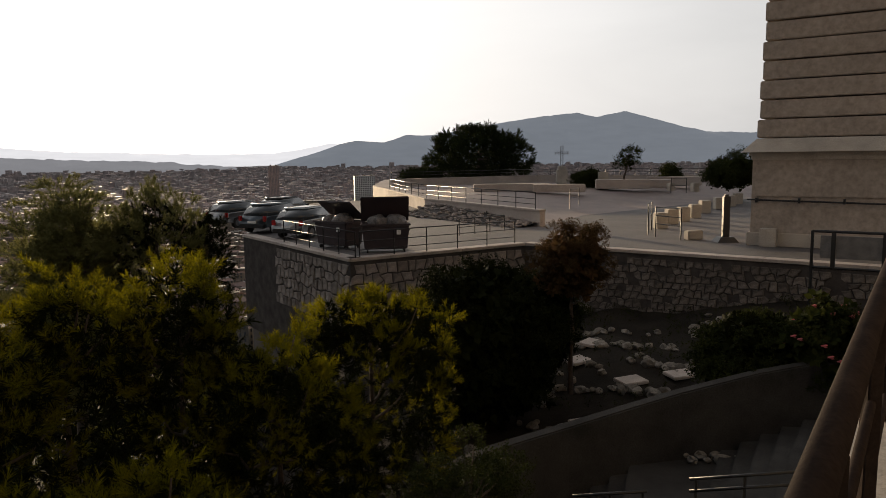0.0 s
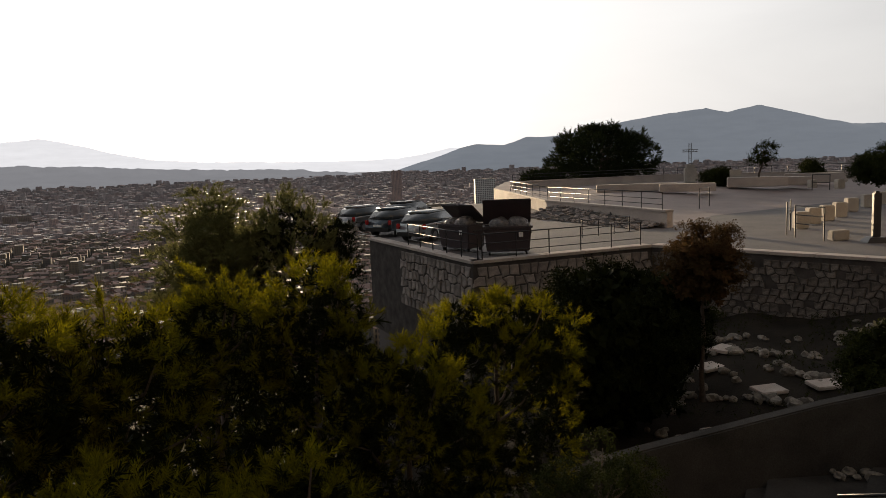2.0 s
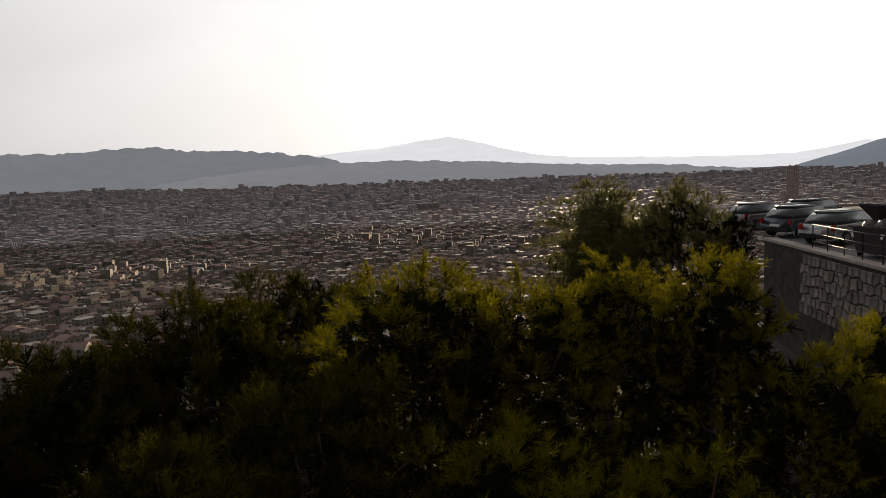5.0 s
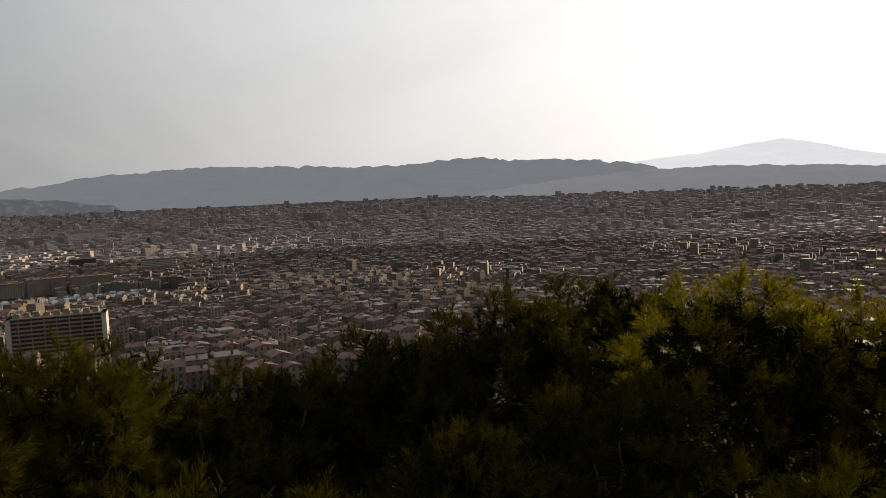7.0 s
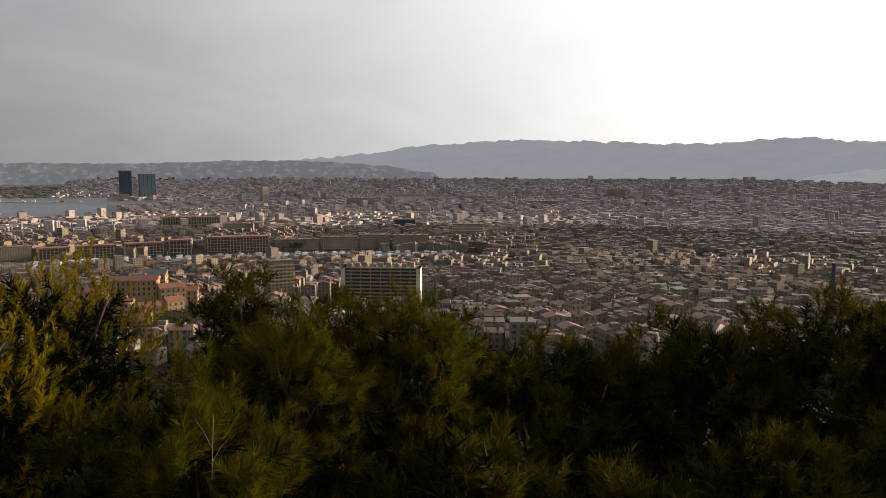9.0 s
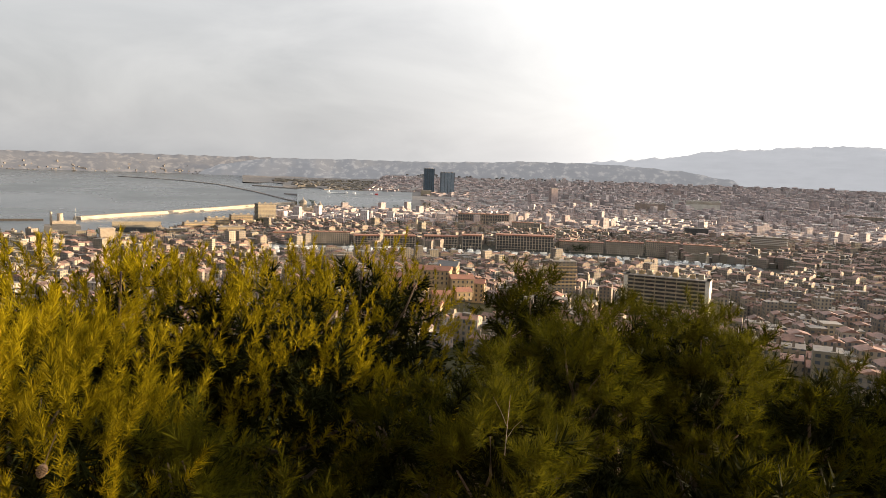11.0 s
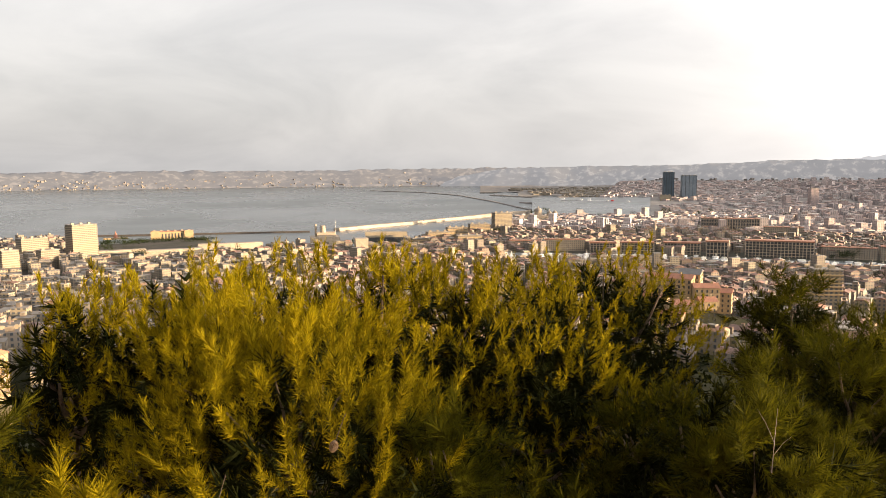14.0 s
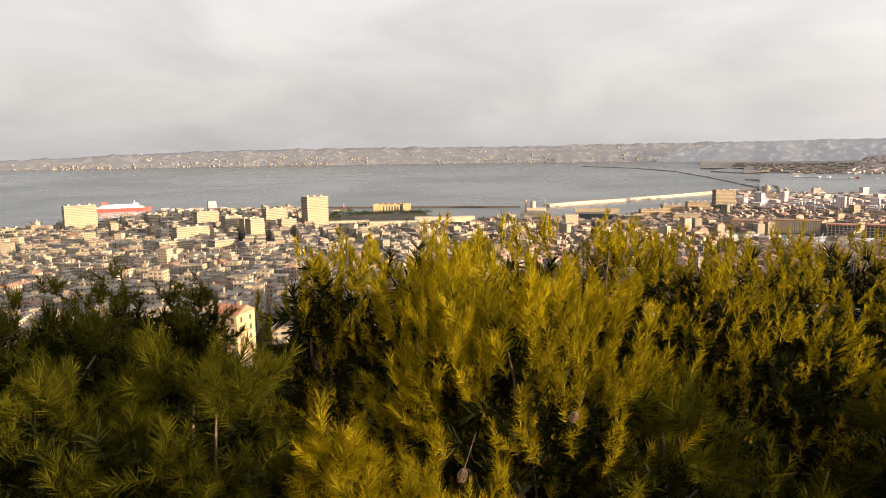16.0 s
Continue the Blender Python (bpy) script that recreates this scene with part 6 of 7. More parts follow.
def quay_block(az0, az1, el, d, depth, storeys, label):
    az = (az0 + az1) / 2
    m = place(az, d, 3)
    t = thing("quay_building", m, label=label, category="building")
    w, h = span(az0, az1, d), top_height(el, d, m.translation.z)
    walls_box("core", w - 3, depth, h - 2, M_SHADE_GLASS, t)
    n = max(4, int(w / 5.5))
    for k in range(n + 1):
        x = -w / 2 + k * w / n
        part_box("pier", (x - 0.6, -depth / 2 - 1.5, 0, x + 0.6, -depth / 2 + 0.5, h - 2), M_PALE_STONE, t)
    for k in range(storeys + 1):
        zz = (h - 2) * k / storeys
        part_box("floor_slab", (-w / 2, -depth / 2 - 1.2, zz - 0.5, w / 2, depth / 2, zz + 0.45), M_PALE_STONE, t)
    part_box("roof", (-w / 2 - 1, -depth / 2 - 2, h - 2, w / 2 + 1, depth / 2, h), M_TILE_ROOF, t)
    return t


for a0, a1, el in ((116.9, 114.95, -5.35), (114.55, 112.1, -5.3), (111.35, 108.75, -5.25)):
    quay_block(a1, a0, el, 1345, 24, 5, "post-war quayside block with a stone frame")
quay_block(106.8, 108.3, -5.1, 1345, 24, 4, "old town hall on the quay with a stone front")
quay_block(101.1, 105.6, -4.95, 1360, 26, 6, "broad quayside block with a stone frame")
for a0, a1, el in ((97.2, 100.6, -5.3), (94.2, 97.0, -5.15), (91.6, 94.0, -5.0), (88.6, 91.3, -5.05), (120.4, 117.3, -5.2), (123.2, 120.8, -5.3)):
    slab_block(min(a0, a1), max(a0, a1), el, 1375, 22, M_CREAM, "cream quayside houses in a long row", roof=M_TILE_ROOF, name="terrace_houses")
# old hospital with arcades above the quay
t, w, h = slab_block(104.7, 108.7, -3.45, 1800, 30, M_CREAM, "long arcaded stone hospital above the quay", roof=M_TILE_ROOF, name="hospital")
for k in range(22):
    x = -w / 2 + (k + 0.5) * w / 22
    for s in range(3):
        part_box("arch_opening", (x - 1.5, -15.4, h - 7.5 - s * 7.5, x + 1.5, -14.9, h - 2.5 - s * 7.5), M_SHADE_GLASS, t)
slab_block(101.8, 104.4, -4.0, 1700, 24, M_CREAM, "cream stone block beside the hospital", roof=M_TILE_ROOF)
# towers and blocks standing out of the roofs
slab_block(123.1, 124.5, -3.12, 1760, 26, M_BLOCKS, "tall pale residential tower by the old port", 16, 20, name="tower_block")
for a0, a1, el, d in ((124.8, 126.4, -4.0, 1640), (126.6, 128.2, -4.25, 1560), (128.0, 129.8, -4.6, 1500), (125.4, 127.4, -4.9, 1440), (122.0, 123.2, -4.6, 1600), (119.8, 121.2, -4.55, 1640), (129.5, 131.0, -5.1, 1420)):
    slab_block(a0, a1, el, d, 20, M_BLOCKS, "cream block of flats above the harbour mouth", 6, 14, band=M_OCHRE)
# glass towers of the docks
for a0, a1, el, glazing in ((110.75, 111.5, -0.02, M_GLASS_TOWER), (109.15, 110.2, -0.28, M_GLASS_PALE)):
    t, w, h = slab_block(a0, a1, el, 3300, 36, glazing, "tall dark blue glass tower at the docks", 0, 10, M_SLATE, name="glass_tower")
    for k in range(5):
        part_box("fin", (-w / 2 + k * w / 4 - 0.6, -19.5, 0, -w / 2 + k * w / 4 + 0.6, -18, h + 2), M_SHADE_GLASS, t)
slab_block(110.9, 111.7, -1.75, 3150, 40, M_WHITE_WALL, "low white hall below the glass towers")
slab_block(88.9, 91.3, -1.75, 2900, 60, M_PLASTER, "broad ochre commercial building catching the sun", 3)
slab_block(89.6, 91.3, -3.80, 1800, 40, M_SHADE_GLASS, "dark glazed office block", 0, 0, M_SLATE)
slab_block(92.8, 95.0, -2.1, 2700, 40, M_TOWN_HAZE, "grey slab of flats far out in town", 8)
slab_block(84.2, 86.6, -4.15, 1500, 24, M_CREAM, "long pale flat-roofed block in town", 4, band=M_PLASTER)
slab_block(78.4, 80.8, -2.3, 2800, 50, M_CREAM, "long red-roofed railway hall", roof=M_TILES_HAZE)
slab_block(73.2, 74.6, -1.36, 3200, 40, M_TOWN_HAZE, "cluster of pale residential towers", 8)
slab_block(70.3, 72.0, -7.9, 820, 20, M_BLOCKS, "white apartment block near the foot of the hill", 4)
slab_block(39.3, 41.0, -2.5, 2500, 40, M_TOWN_HAZE, "pale slab of flats in the haze", 8)
slab_block(41.3, 43.8, -2.95, 2450, 40, M_TOWN_HAZE, "long pale slab of flats in the haze", 6)
slab_block(43.4, 44.3, -4.3, 1900, 30, M_TOWN_HAZE, "pale block of flats in town", 5)
for az in np.linspace(62, 101, 22):
    slab_block(az, az + 0.55, -1.0 - 1.6 * abs(math.sin(az * 3.7)), 2700 + 900 * abs(math.sin(az * 1.9)), 24, M_TOWN_HAZE, "distant pale tower of flats", 0, az * 7 % 40)
# white gridded tower and its darker neighbour
t, w, h = slab_block(5.35, 6.95, -1.35, 1800, 24, M_HULL_WHITE, "white gridded office tower above the haze", 0, 8, name="office_tower")
for k in range(18):
    for q in range(11):
        x = -w / 2 + (q + 0.5) * w / 11
        part_box("window", (x - 1.45, -12.25, h - 4 - k * 4.6, x + 1.45, -11.9, h - 1.2 - k * 4.6), M_SHADE_GLASS, t)
slab_block(12.7, 13.5, -0.45, 2300, 26, M_TOWN_HAZE, "dark slim tower in the haze", 0, name="office_tower")
slab_block(8.5, 11.5, -3.2, 1700, 40, M_CREAM, "long pale building in the haze", 3)
slab_block(14.5, 17.0, -3.9, 1500, 40, M_CREAM, "long pale building in the haze", 3)

# dark stack on a flat roof just beyond the pines
m = place(58.75, 330, 0)
t = thing("chimney_stack", m, label="dark square stack on a flat roof", category="chimney")
zt = top_height(-6.35, 330, m.translation.z)
part_box("stack", (-0.7, -0.7, zt - 9, 0.7, 0.7, zt), M_SLATE, t)
part_box("cap", (-0.95, -0.95, zt - 0.6, 0.95, 0.95, zt - 0.2), M_SLATE, t)
part_box("wall", (-1.2, -1.2, 0, 1.2, 1.2, zt - 7.0), M_SLATE, t)

# cathedral: striped body, domes on drums
m = place(120.7, 2150, 0)
t = thing("cathedral", m, label="domed striped stone cathedral by the docks", category="cathedral")
zt = top_height(-3.35, 2150, m.translation.z)
walls_box("nave", 100, 40, zt, M_PALE_STONE, t)
for x, y, r, hh in ((-8, 0, 11, 26), (24, -6, 7.5, 14), (40, 0, 7.5, 14), (-38, 0, 7.0, 12)):
    bm = bmesh.new()
    tube(bm, (x, y, zt - 1), (x, y, zt + hh * 0.5), r, seg=16)
    part("drum", bm, M_PALE_STONE, t)
    bm = bmesh.new()
    bmesh.ops.create_uvsphere(bm, u_segments=16, v_segments=10, radius=r, matrix=Matrix.Translation((x, y, zt + hh * 0.5)))
    part("dome", bm, M_ROOF_FLAT, t, smooth=True)
    bm = bmesh.new()
    tube(bm, (x, y, zt + hh * 0.5 + r - 0.5), (x, y, zt + hh * 0.5 + r + 5), 1.2, 0.3)
    part("lantern", bm, M_PALE_STONE, t)
# church spire in the old quarter
m = place(112.0, 1560, 0)
t = thing("church_spire", m, label="pale stone church spire in the old quarter", category="church")
zt = top_height(-3.75, 1560, m.translation.z)
part_box("tower", (-3.5, -3.5, 0, 3.5, 3.5, zt - 18), M_PALE_STONE, t)
bm = bmesh.new()
tube(bm, (0, 0, zt - 18), (0, 0, zt), 4.2, 0.2, 8)
part("spire", bm, M_PALE_STONE, t)

# fort at the harbour mouth
SEA = -150.0
t = thing("harbour_fort", place(137.9, 1620, 0, SEA), label="stone harbour fort with a round tower", category="fort")
part_box("rampart", (-30, -18, 0, 34, 30, 17), M_PALE_STONE, t)
part_box("upper_court", (-16, -8, 17, 26, 24, 26), M_PALE_STONE, t)
bm = bmesh.new()
tube(bm, (-2, 0, 10), (-2, 0, 41), 6.0, 5.6, 18)
part("round_tower", bm, M_PALE_STONE, t)
bm = bmesh.new()
tube(bm, (-18, 4, 10), (-18, 4, 44), 2.6, 2.2, 12)
part("slim_tower", bm, M_PALE_STONE, t)
bm = bmesh.new()
tube(bm, (26, 0, 10), (26, 0, 52), 0.5, 0.2, 6)
part("mast", bm, M_STEEL, t)
t = thing("square_tower", place(135.0, 1290, 8), label="square sunlit fort tower on the harbour", category="tower")
zt = top_height(-5.12, 1290, t.matrix_world.translation.z)
part_box("tower", (-11, -11, -6, 11, 11, zt), M_PALE_STONE, t)
part_box("parapet", (-11.8, -11.8, zt, 11.8, 11.8, zt + 2), M_PALE_STONE, t)
t = thing("museum_hall", place(133.0, 1560, 0), label="low white hall with a flat roof", category="building")
part_box("hall", (-45, -15, 0, 45, 15, top_height(-4.55, 1560, t.matrix_world.translation.z)), M_WHITE_WALL, t)
part_box("front_glazing", (-44, -15.6, 3, 44, -15, 13), M_SHADE_GLASS, t)

# palace and the bastions on the headland
t, w, h = slab_block(147.7, 150.6, -4.12, 1800, 34, M_OCHRE, "ochre palace with tall arched windows", roof=M_TILE_ROOF, name="palace")
for k in range(13):
    x = -w / 2 + (k + 0.5) * w / 13
    part_box("tall_window", (x - 1.6, -17.5, h - 17, x + 1.6, -16.9, h - 4), M_SHADE_GLASS, t)
for sx in (-1, 1):
    part_box("pavilion", (sx * (w / 2 - 9) - 10, -22, 0, sx * (w / 2 - 9) + 10, -17, h + 2.5), M_OCHRE, t)
t = thing("domed_villa", place(153.0, 1850, 0), label="small domed ochre villa on the headland", category="villa")
zt = top_height(-4.45, 1850, t.matrix_world.translation.z)
part_box("wall", (-26, -10, 0, 26, 10, zt), M_OCHRE, t)
bm = bmesh.new()
tube(bm, (0, 0, zt), (0, 0, zt + 15), 5, 0.4, 8)
part("spire", bm, M_TILE_ROOF, t)
for a0, a1, el, d in ((142.6, 147.4, -5.15, 1500), (147.0, 151.2, -5.45, 1420), (151.0, 154.2, -5.35, 1500), (144.0, 148.5, -5.9, 1350)):
    m = place((a0 + a1) / 2, d, 4)
    t = thing("fort_rampart", m, label="long pale stone rampart on the headland", category="rampart", kind="structure")
    w, h = span(a0, a1, d), top_height(el, d, m.translation.z)
    bm = bmesh.new()
    v = box(bm, -w / 2, -14, -10, w / 2, 14, h)
    for q in v:
        if q.co.z > 0:
            q.co.y *= 0.8
            q.co.x *= 0.985
    part("rampart", bm, M_PALE_STONE, t)
    part_box("cordon", (-w / 2 - 0.5, -12.4, h - 2.6, w / 2 + 0.5, -11.0, h - 1.8), M_PALE_STONE, t)
# towers and slabs of the seaside quarter
t, w, h = slab_block(170.9, 173.0, -3.52, 1500, 18, M_BLOCKS, "broad white residential slab by the sea", 19, 12, name="tower_block")
slab_block(171.2, 175.0, -5.35, 1420, 18, M_BLOCKS, "long low white slab before the tower", 5, 12)
t, w, h = slab_block(154.35, 156.1, -3.42, 1390, 26, M_BLOCKS, "tall pale residential tower with balconies", 20, 26, name="tower_block")
for a0, a1, el, d, fl in ((157.4, 159.2, -4.25, 1400, 8), (159.5, 160.9, -4.95, 1250, 7), (160.9, 162.2, -4.7, 1300, 8), (162.6, 164.2, -4.3, 1420, 8), (165.0, 166.5, -4.95, 1450, 5), (166.6, 167.6, -4.35, 1560, 8),
                          (163.0, 165.8, -5.4, 1200, 7), (159.3, 160.4, -5.0, 1150, 7), (167.8, 169.6, -6.3, 1250, 4), (169.2, 170.6, -6.0, 1350, 4), (175.5, 178, -4.9, 1500, 5), (156.8, 158.0, -5.1, 1300, 5), (161.6, 163.2, -6.5, 1000, 4), (164.3, 167.0, -6.4, 1050, 4)):
    slab_block(a0, a1, el, d, 20, M_BLOCKS, "pale seaside block of flats catching the sun", fl, 16 + (a0 * 7) % 14)

# ---------------------------------------------------------------- harbour, breakwaters and ships


def sea_point(az, el):
    """Where the line of sight at that bearing and dip meets the water."""
    for d in range(900, 4980, 4):
        if 4 + d * math.tan(radians(el)) <= sea_z(d):
            return polar(az, d, float(sea_z(d)))
    return polar(az, 4960, float(sea_z(4960)))


def breakwater(pts, width, height, mat, label):
    bm = bmesh.new()
    secs = []
    n = len(pts)
    for i, p in enumerate(pts):
        d = pts[min(i + 1, n - 1)] - pts[max(i - 1, 0)]
        s = Vector((-d.y, d.x, 0)).normalized() * width / 2
        up_ = Vector((0, 0, height))
        secs.append([bm.verts.new(p - s * 1.3 - Vector((0, 0, 4))), bm.verts.new(p - s + up_), bm.verts.new(p + s + up_), bm.verts.new(p + s * 1.3 - Vector((0, 0, 4)))])
    for a, c in zip(secs, secs[1:]):
        for k in range(3):
            bm.faces.new((a[k], c[k], c[k + 1], a[k + 1]))
    bm.faces.new(secs[0])
    bm.faces.new(secs[-1][::-1])
    bmesh.ops.recalc_face_normals(bm, faces=bm.faces)
    return tagged(part("breakwater", bm, mat), label, "breakwater", kind="structure")


breakwater([sea_point(a, e) for a, e in ((136.9, -4.45), (134, -4.2), (131.2, -4.0), (127, -3.6), (123.6, -3.25), (121.4, -3.1))], 20, 8, M_PALE_STONE, "long sunlit stone breakwater")
breakwater([sea_point(a, e) for a, e in ((139.0, -4.5), (143, -4.48), (146.2, -4.46), (150, -4.42), (156, -4.3))], 7, 4, M_MORTAR, "thin grey breakwater across the bay")
breakwater([sea_point(a, e) for a, e in ((120.6, -3.1), (122.2, -2.78), (124.5, -2.25), (127.2, -1.75), (130, -1.5), (134.2, -1.32))], 12, 3, M_COASTWALL, "outer grey breakwater of the docks")
breakwater([sea_point(a, e) for a, e in ((117.6, -2.75), (120.2, -2.5), (122.2, -2.35))], 30, 4, M_COASTWALL, "concrete dock quay")
breakwater([sea_point(a, e) for a, e in ((117.0, -2.2), (121.0, -1.95), (124.6, -1.75))], 30, 4, M_COASTWALL, "concrete dock quay")


def ship(az, el, length, heading, hull, label, funnel, decks=3, tint=None):
    p = sea_point(az, el)
    t = thing("ferry", Matrix.Translation(p) @ Matrix.Rotation(radians(heading), 4, "Z"), label=label, category="ship")
    L, B = length, length * 0.15
    bm = bmesh.new()
    v = [(-L / 2, -B / 2), (L * 0.32, -B / 2), (L / 2, 0), (L * 0.32, B / 2), (-L / 2, B / 2)]
    lo = [bm.verts.new((x * 0.97, y * 0.85, -1)) for x, y in v]
    hi = [bm.verts.new((x * (1.03 if x > 0 else 1), y, L * 0.05)) for x, y in v]
    bm.faces.new(lo[::-1])
    bm.faces.new(hi)
    for k in range(5):
        bm.faces.new((lo[k], lo[(k + 1) % 5], hi[(k + 1) % 5], hi[k]))
    part("hull", bm, hull, t)
    for k in range(decks):
        x0, x1 = -L * (0.44 - 0.05 * k), L * (0.36 - 0.06 * k)
        zz = L * 0.05 + k * L * 0.022
        part_box("deck", (x0, -B * 0.46, zz, x1, B * 0.46, zz + L * 0.022), M_HULL_WHITE, t)
        part_box("window_band", (x0 + 2, -B * 0.465, zz + L * 0.008, x1 - 2, B * 0.465, zz + L * 0.014), M_SHADE_GLASS, t)
    zz = L * 0.05 + decks * L * 0.022
    part_box("bridge", (L * 0.18, -B * 0.5, zz, L * 0.26, B * 0.5, zz + L * 0.02), M_HULL_WHITE, t)
    part_box("funnel", (-L * 0.36, -B * 0.2, zz, -L * 0.26, B * 0.2, zz + L * 0.055), funnel, t)
    part_box("mast", (L * 0.2, -0.6, zz + L * 0.02, L * 0.2 + 1.2, 0.6, zz + L * 0.06), M_HULL_WHITE, t)
    return t


ship(169.1, -4.0, 150, 169.1 + 4, M_HULL_RED, "red and white ferry leaving the bay", M_HULL_RED, 3)
ship(118.2, -2.45, 150, 112, M_HULL_WHITE, "white ferry moored at the docks", M_HULL_WHITE)
ship(116.2, -2.48, 140, 112, M_HULL_WHITE, "white ferry moored at the docks", M_HULL_WHITE)
ship(114.55, -2.5, 120, 108, M_HULL_RED, "red and white ferry moored at the docks", M_HULL_RED, 3)
# water of the old harbour and of the docks
hb = outline_slab("water", [tuple(polar(a, r)[:2]) for a, r in ((84.5, 1115), (124, 1150), (128, 1250), (132, 1420), (127, 1420), (122, 1306), (100, 1300), (86, 1295))], -160, -139.0, M_SEA, label="old harbour basin full of boats", category="water", kind="structure")
verts, faces = [], []
for r in (2380, 2500, 2700, 2950, 3200, 3290):
    for k in range(10):
        verts.append(tuple(polar(112.4 + k, r, float(land_z(r)) + 3.0)))
for i in range(5):
    for k in range(9):
        faces.append((i * 10 + k, i * 10 + k + 1, i * 10 + k + 11, i * 10 + k + 10))
tagged(raw("water", verts, faces, [M_SEA], smooth=True), "sheltered water of the docks", "water", kind="structure")
# moored boats
bg = np.random.default_rng(12)
tri, quads = [], []
verts, faces = [], []
for row in range(26):
    a_row = 87 + row * 1.45
    for k in range(26):
        r = 1135 + k * 5.8 + bg.uniform(-1, 1)
        a_ = a_row + bg.choice([-0.28, 0.28]) + bg.uniform(-0.06, 0.06)
        p = polar(a_, r, -139.0)
        L, B, hh = bg.uniform(7, 13), bg.uniform(2.2, 3.6), bg.uniform(1.2, 3.0)
        th = radians(a_) + math.pi * bg.integers(0, 2) + bg.normal(0, 0.06)
        c_, s_ = math.cos(th), math.sin(th)
        i0 = len(verts)
        for zz, k_ in ((0, 0.8), (hh, 1.0)):
            for x, y in ((-L / 2, -B / 2), (L * 0.25, -B / 2), (L / 2, 0), (L * 0.25, B / 2), (-L / 2, B / 2)):
                verts.append((p.x + (x * c_ - y * s_) * k_, p.y + (x * s_ + y * c_) * k_, p.z + zz))
        faces += [tuple(i0 + 5 + q for q in range(5))] + [(i0 + q, i0 + (q + 1) % 5, i0 + 5 + (q + 1) % 5, i0 + 5 + q) for q in range(5)]
        if bg.random() < 0.6:
            i0 = len(verts)
            mh = bg.uniform(9, 15)
            for x, y, zz in ((-0.14, 0, 0), (0.14, 0, 0), (0, 0.14, 0), (0, 0, mh)):
                verts.append((p.x + x, p.y + y, p.z + zz))
            faces += [(i0, i0 + 1, i0 + 3), (i0 + 1, i0 + 2, i0 + 3), (i0 + 2, i0, i0 + 3)]
tagged(raw("moored_boats", verts, faces, [M_HULL_WHITE]), "rows of small white boats moored in the harbour", "boats", kind="stuff")
# pale houses on the far coast and its slopes
pts = []
for k in range(420):
    a_ = bg.uniform(118, 176)
    e_ = -0.98 + abs(bg.normal(0, 0.42)) * (0.9 if a_ < 168 else 0.4)
    if e_ > 0.25:
        continue
    p = at_el(a_, e_, 4628 + 250 * min(1.0, max(0.0, (e_ + 1.15) / 1.5)))
    pts.append((p.x, p.y, p.z))
pts = np.array(pts)
n = len(pts)
town("coast_houses", pts, bg.uniform(4, 18, n), bg.uniform(6, 10, n), bg.uniform(0.8, 2.4, n), bg.uniform(0, 3, n), np.full(n, 0.3), [M_COASTWALL, M_COASTWALL, M_COASTWALL], "scattered pale houses on the far coast")
pts = []
for k in range(420):
    a_ = bg.uniform(93, 113)
    e_ = bg.uniform(-1.7, -0.5)
    p = at_el(a_, e_, 4425 + 250 * (e_ + 2.0) / 2.6)
    pts.append((p.x, p.y, p.z))
pts = np.array(pts)
n = len(pts)
town("hill_houses", pts, bg.uniform(8, 22, n), bg.uniform(8, 14, n), bg.uniform(2, 6, n), bg.uniform(0, 3, n), np.full(n, 0.3), [M_COASTWALL, M_COASTWALL, M_COASTWALL], "scattered pale houses on the hills behind the docks")

# flat dock land with sheds and stacks of goods
verts, faces = [], []
DA, DR = [111.5 + k for k in range(15)], [3330, 3600, 3900, 4200, 4500, 4650]
for r in DR:
    for a_ in DA:
        verts.append(tuple(polar(a_, r + 60 * math.sin(a_ * 2.1), float(sea_z(r)) + 3.0)))
for i in range(len(DR) - 1):
    for k in range(len(DA) - 1):
        if DA[k] > 119 and i < 1 or DA[k] > 122 and i < 2:
            continue
        q = i * len(DA) + k
        faces.append((q, q + 1, q + 1 + len(DA), q + len(DA)))
tagged(raw("dock_ground", verts, faces, [M_COASTWALL], smooth=True), "flat paved dock land by the bay", "ground", kind="structure")
pts = []
for k in range(420):
    a_, r = bg.uniform(111.5, 123), bg.uniform(3380, 4250)
    if a_ > 119 and r < 3650 or a_ > 122 and r < 3950:
        continue
    pts.append((*polar(a_, r)[:2], float(sea_z(r)) + 4))
pts = np.array(pts)
n = len(pts)
town("dock_sheds", pts, bg.uniform(15, 60, n), bg.uniform(10, 24, n), bg.uniform(3, 8, n), bg.uniform(0, 3, n), np.full(n, 0.6), [M_BLOCKS, M_ROOF_FLAT, M_ROOF_FLAT], "low pale sheds and warehouses of the docks")

# low plants and dry leaves over the rock garden
gp = np.random.default_rng(44)
pos = []
for k in range(2600):
    x, y = gp.uniform(-4, 14), gp.uniform(13, 30)
    if noise.noise(Vector((x * 0.5, y * 0.5, 9))) < -0.05 or x > 4 + (y - 14) * 0.9 + 3:
        continue
    pos.append((x, y, garden_z(x, y) + 0.02))
pos = np.array(pos)
tagged(triangles("ground_cover", scatter(SPRIGS, pos, gp.normal(0, 0.5, pos.shape) + np.array([0, 0, 1.0]), gp.uniform(0.5, 1.5, len(pos)), gp), M_LEAF), "low dark plants between the garden rocks", "plants", kind="stuff")

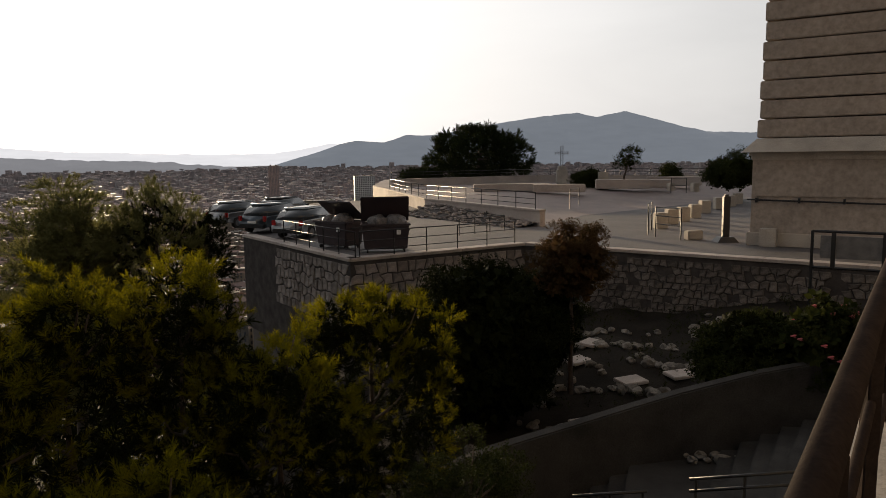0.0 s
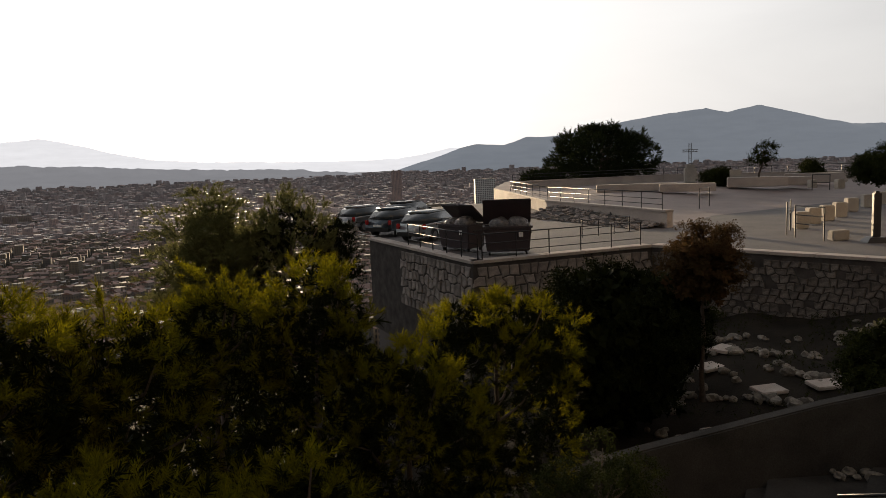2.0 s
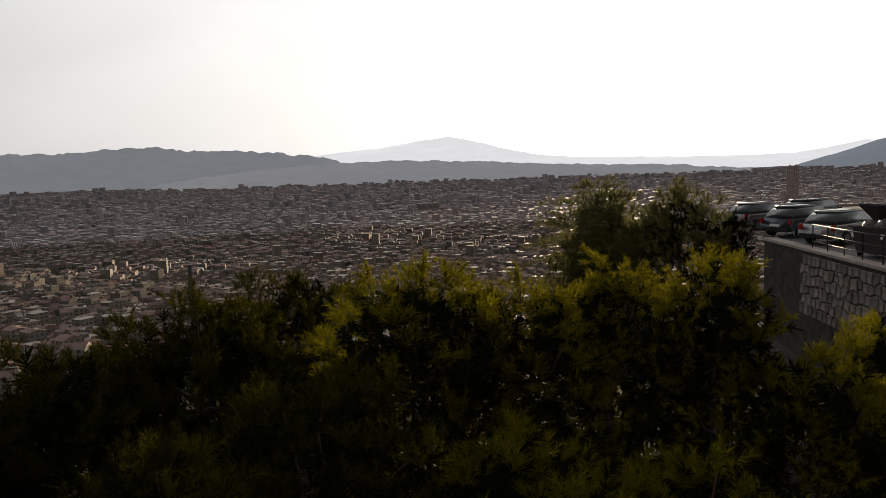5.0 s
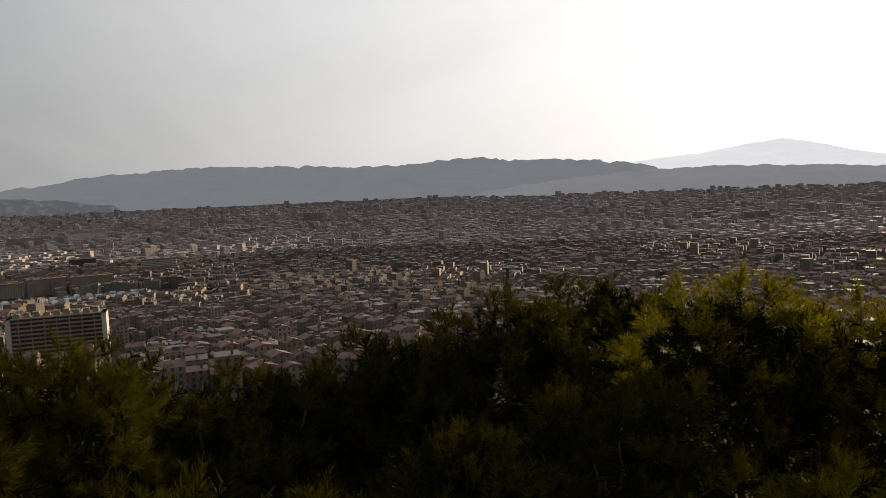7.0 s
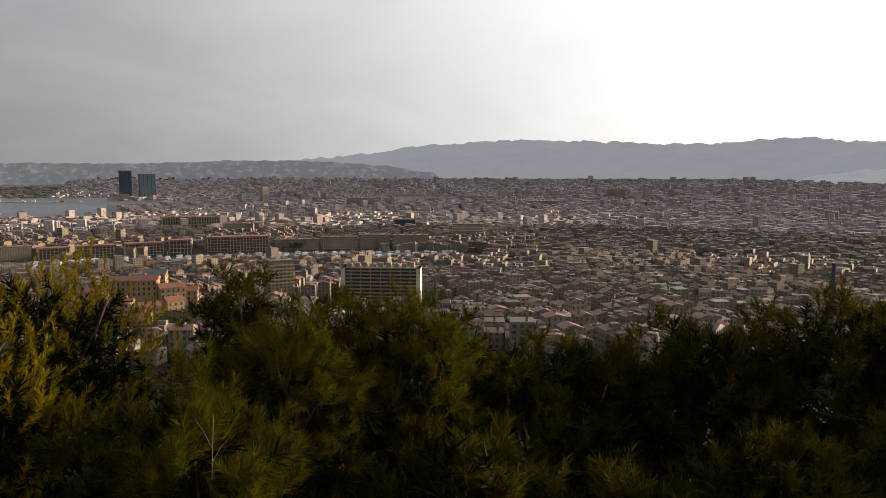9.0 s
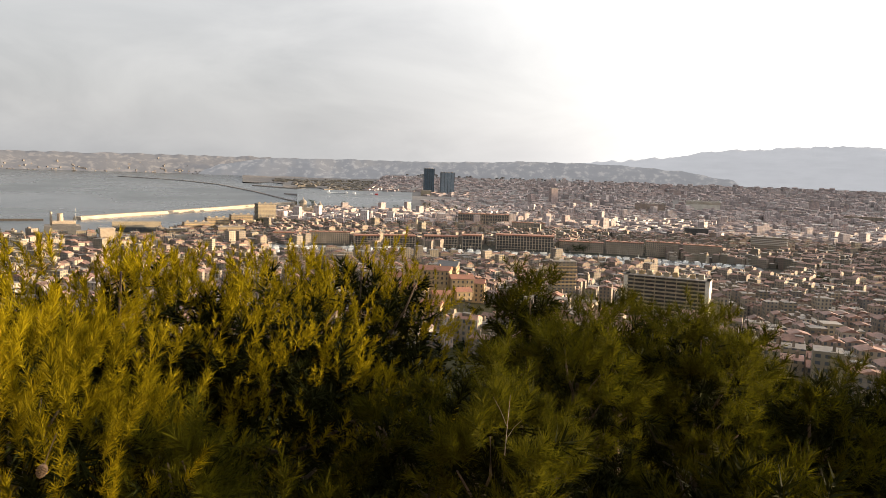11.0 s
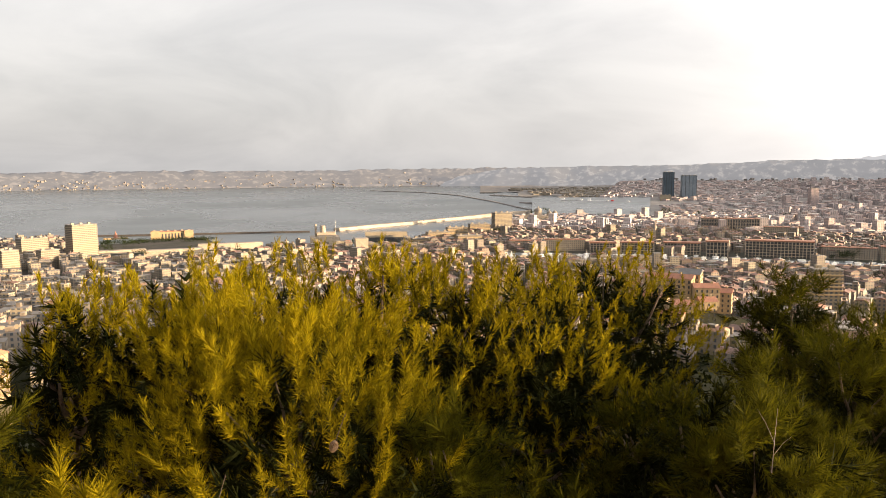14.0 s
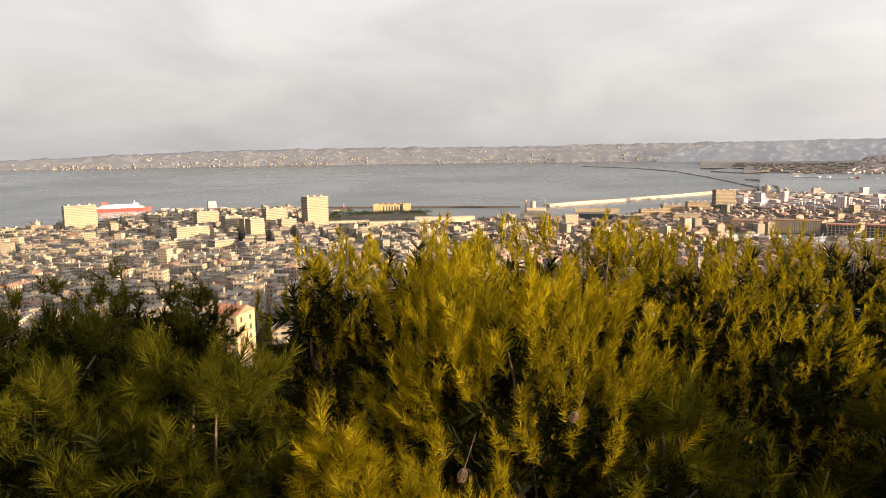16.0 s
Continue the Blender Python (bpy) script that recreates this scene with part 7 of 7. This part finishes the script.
# dark trees among the houses
tv = []
for k in range(900):
    a_ = bg.uniform(-10, 178)
    r = math.sqrt(bg.uniform(350 ** 2, 2600 ** 2))
    if r > float(shore(a_)) - 30 or (84 < a_ < 128 and 1100 < r < 1320):
        continue
    p = polar(a_, r, float(land_z(r)))
    nn = int(bg.integers(1, 5))
    for q in range(nn):
        o = bg.normal(0, 7, 2)
        pos = np.array([[p.x + o[0], p.y + o[1], p.z + bg.uniform(8, 14)]]) + bg.normal(0, 2.6, (26, 3)) * np.array([1, 1, 0.9])
        tv.append(scatter(CLUMPS, pos, bg.normal(0, 1, (26, 3)) + np.array([0, 0, 0.5]), np.full(26, 9.0), bg)[::3])
tagged(triangles("town_trees", np.concatenate(tv), M_TREETOWN), "dark evergreen trees between the houses", "trees", kind="stuff")
# dark wood round the palace
tv = []
for k in range(90):
    a_, r = bg.uniform(146.2, 154.5), bg.uniform(1690, 1770)
    p = polar(a_, r, float(land_z(r)))
    pos = np.array([[p.x, p.y, p.z + 2]]) + bg.normal(0, 3, (30, 3)) * np.array([1.6, 1.6, 0.6])
    tv.append(scatter(CLUMPS, pos, bg.normal(0, 1, (30, 3)), np.full(30, 6.0), bg)[::2])
tagged(triangles("palace_trees", np.concatenate(tv), M_TREETOWN), "dark wood below the palace", "trees", kind="stuff")

# dense dark undergrowth on the hillside below the pines, its near-black colour standing for deep shade
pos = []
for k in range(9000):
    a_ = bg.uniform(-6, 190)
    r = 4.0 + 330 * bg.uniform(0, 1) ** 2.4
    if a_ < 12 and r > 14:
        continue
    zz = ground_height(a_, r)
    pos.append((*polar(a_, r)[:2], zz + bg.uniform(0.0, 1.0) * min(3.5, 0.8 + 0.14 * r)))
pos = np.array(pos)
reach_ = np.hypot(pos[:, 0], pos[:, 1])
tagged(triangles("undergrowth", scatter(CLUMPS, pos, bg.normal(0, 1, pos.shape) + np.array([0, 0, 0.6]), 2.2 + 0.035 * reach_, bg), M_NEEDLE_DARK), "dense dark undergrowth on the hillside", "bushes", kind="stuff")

# ---------------------------------------------------------------- stones of the retaining walls


def rubble(parent, ln, z0, z1, seed, cell=0.40, keep=1.0, x_from=0.0, mat=None):
    """Interlocking irregular stones set proud of the mortar on a wall's outer face (local y = 0)."""
    g_ = np.random.default_rng(seed)
    nx, nz = int((ln - x_from) / cell), int((z1 - z0) / (cell * 0.85))
    cw, ch = (ln - x_from) / nx, (z1 - z0) / nz
    jit = g_.uniform(-0.27, 0.27, (2 * nx + 4, nz + 2, 2))
    for j in range(nz):
        for i in range(nx):
            a_ = 2 * i + (j % 2)
            if a_ + 2 > 2 * nx or g_.random() > keep:
                continue
            ring = []
            for hx, lv in ((a_, j), (a_ + 1, j), (a_ + 2, j), (a_ + 2, j + 1), (a_ + 1, j + 1), (a_, j + 1)):
                q = jit[hx, lv]
                ring.append(((hx / 2 + q[0]) * cw, (lv + q[1] * (0 < lv < nz) + 0.3 * (q[0] if 0 < lv < nz else 0)) * ch))
            mx, mz = sum(r[0] for r in ring) / 6, sum(r[1] for r in ring) / 6
            s = g_.uniform(0.84, 0.94)
            ring = [((x - mx) * s, (z_ - mz) * s) for x, z_ in ring]
            pr = g_.uniform(0.025, 0.06)
            v = [(x, 0.03, z_) for x, z_ in ring] + [(x * 0.97, -pr * 0.6, z_ * 0.97) for x, z_ in ring] + [(x * 0.8, -pr, z_ * 0.8) for x, z_ in ring]
            f = []
            for q in range(2):
                for k in range(6):
                    k2 = (k + 1) % 6
                    f.append((q * 6 + k, q * 6 + k2, (q + 1) * 6 + k2, (q + 1) * 6 + k))
            f.append(tuple(range(12, 18)))
            ob = raw("stone", v, f, [mat or M_RUBBLE], parent)
            ob.location = (x_from + mx, 0, z0 + mz)


rubble(run_1, len_1, -2.6, 0.0, 1, 0.44, x_from=4.2)
rubble(run_2, len_2, -2.5, 0.0, 2, 0.44)
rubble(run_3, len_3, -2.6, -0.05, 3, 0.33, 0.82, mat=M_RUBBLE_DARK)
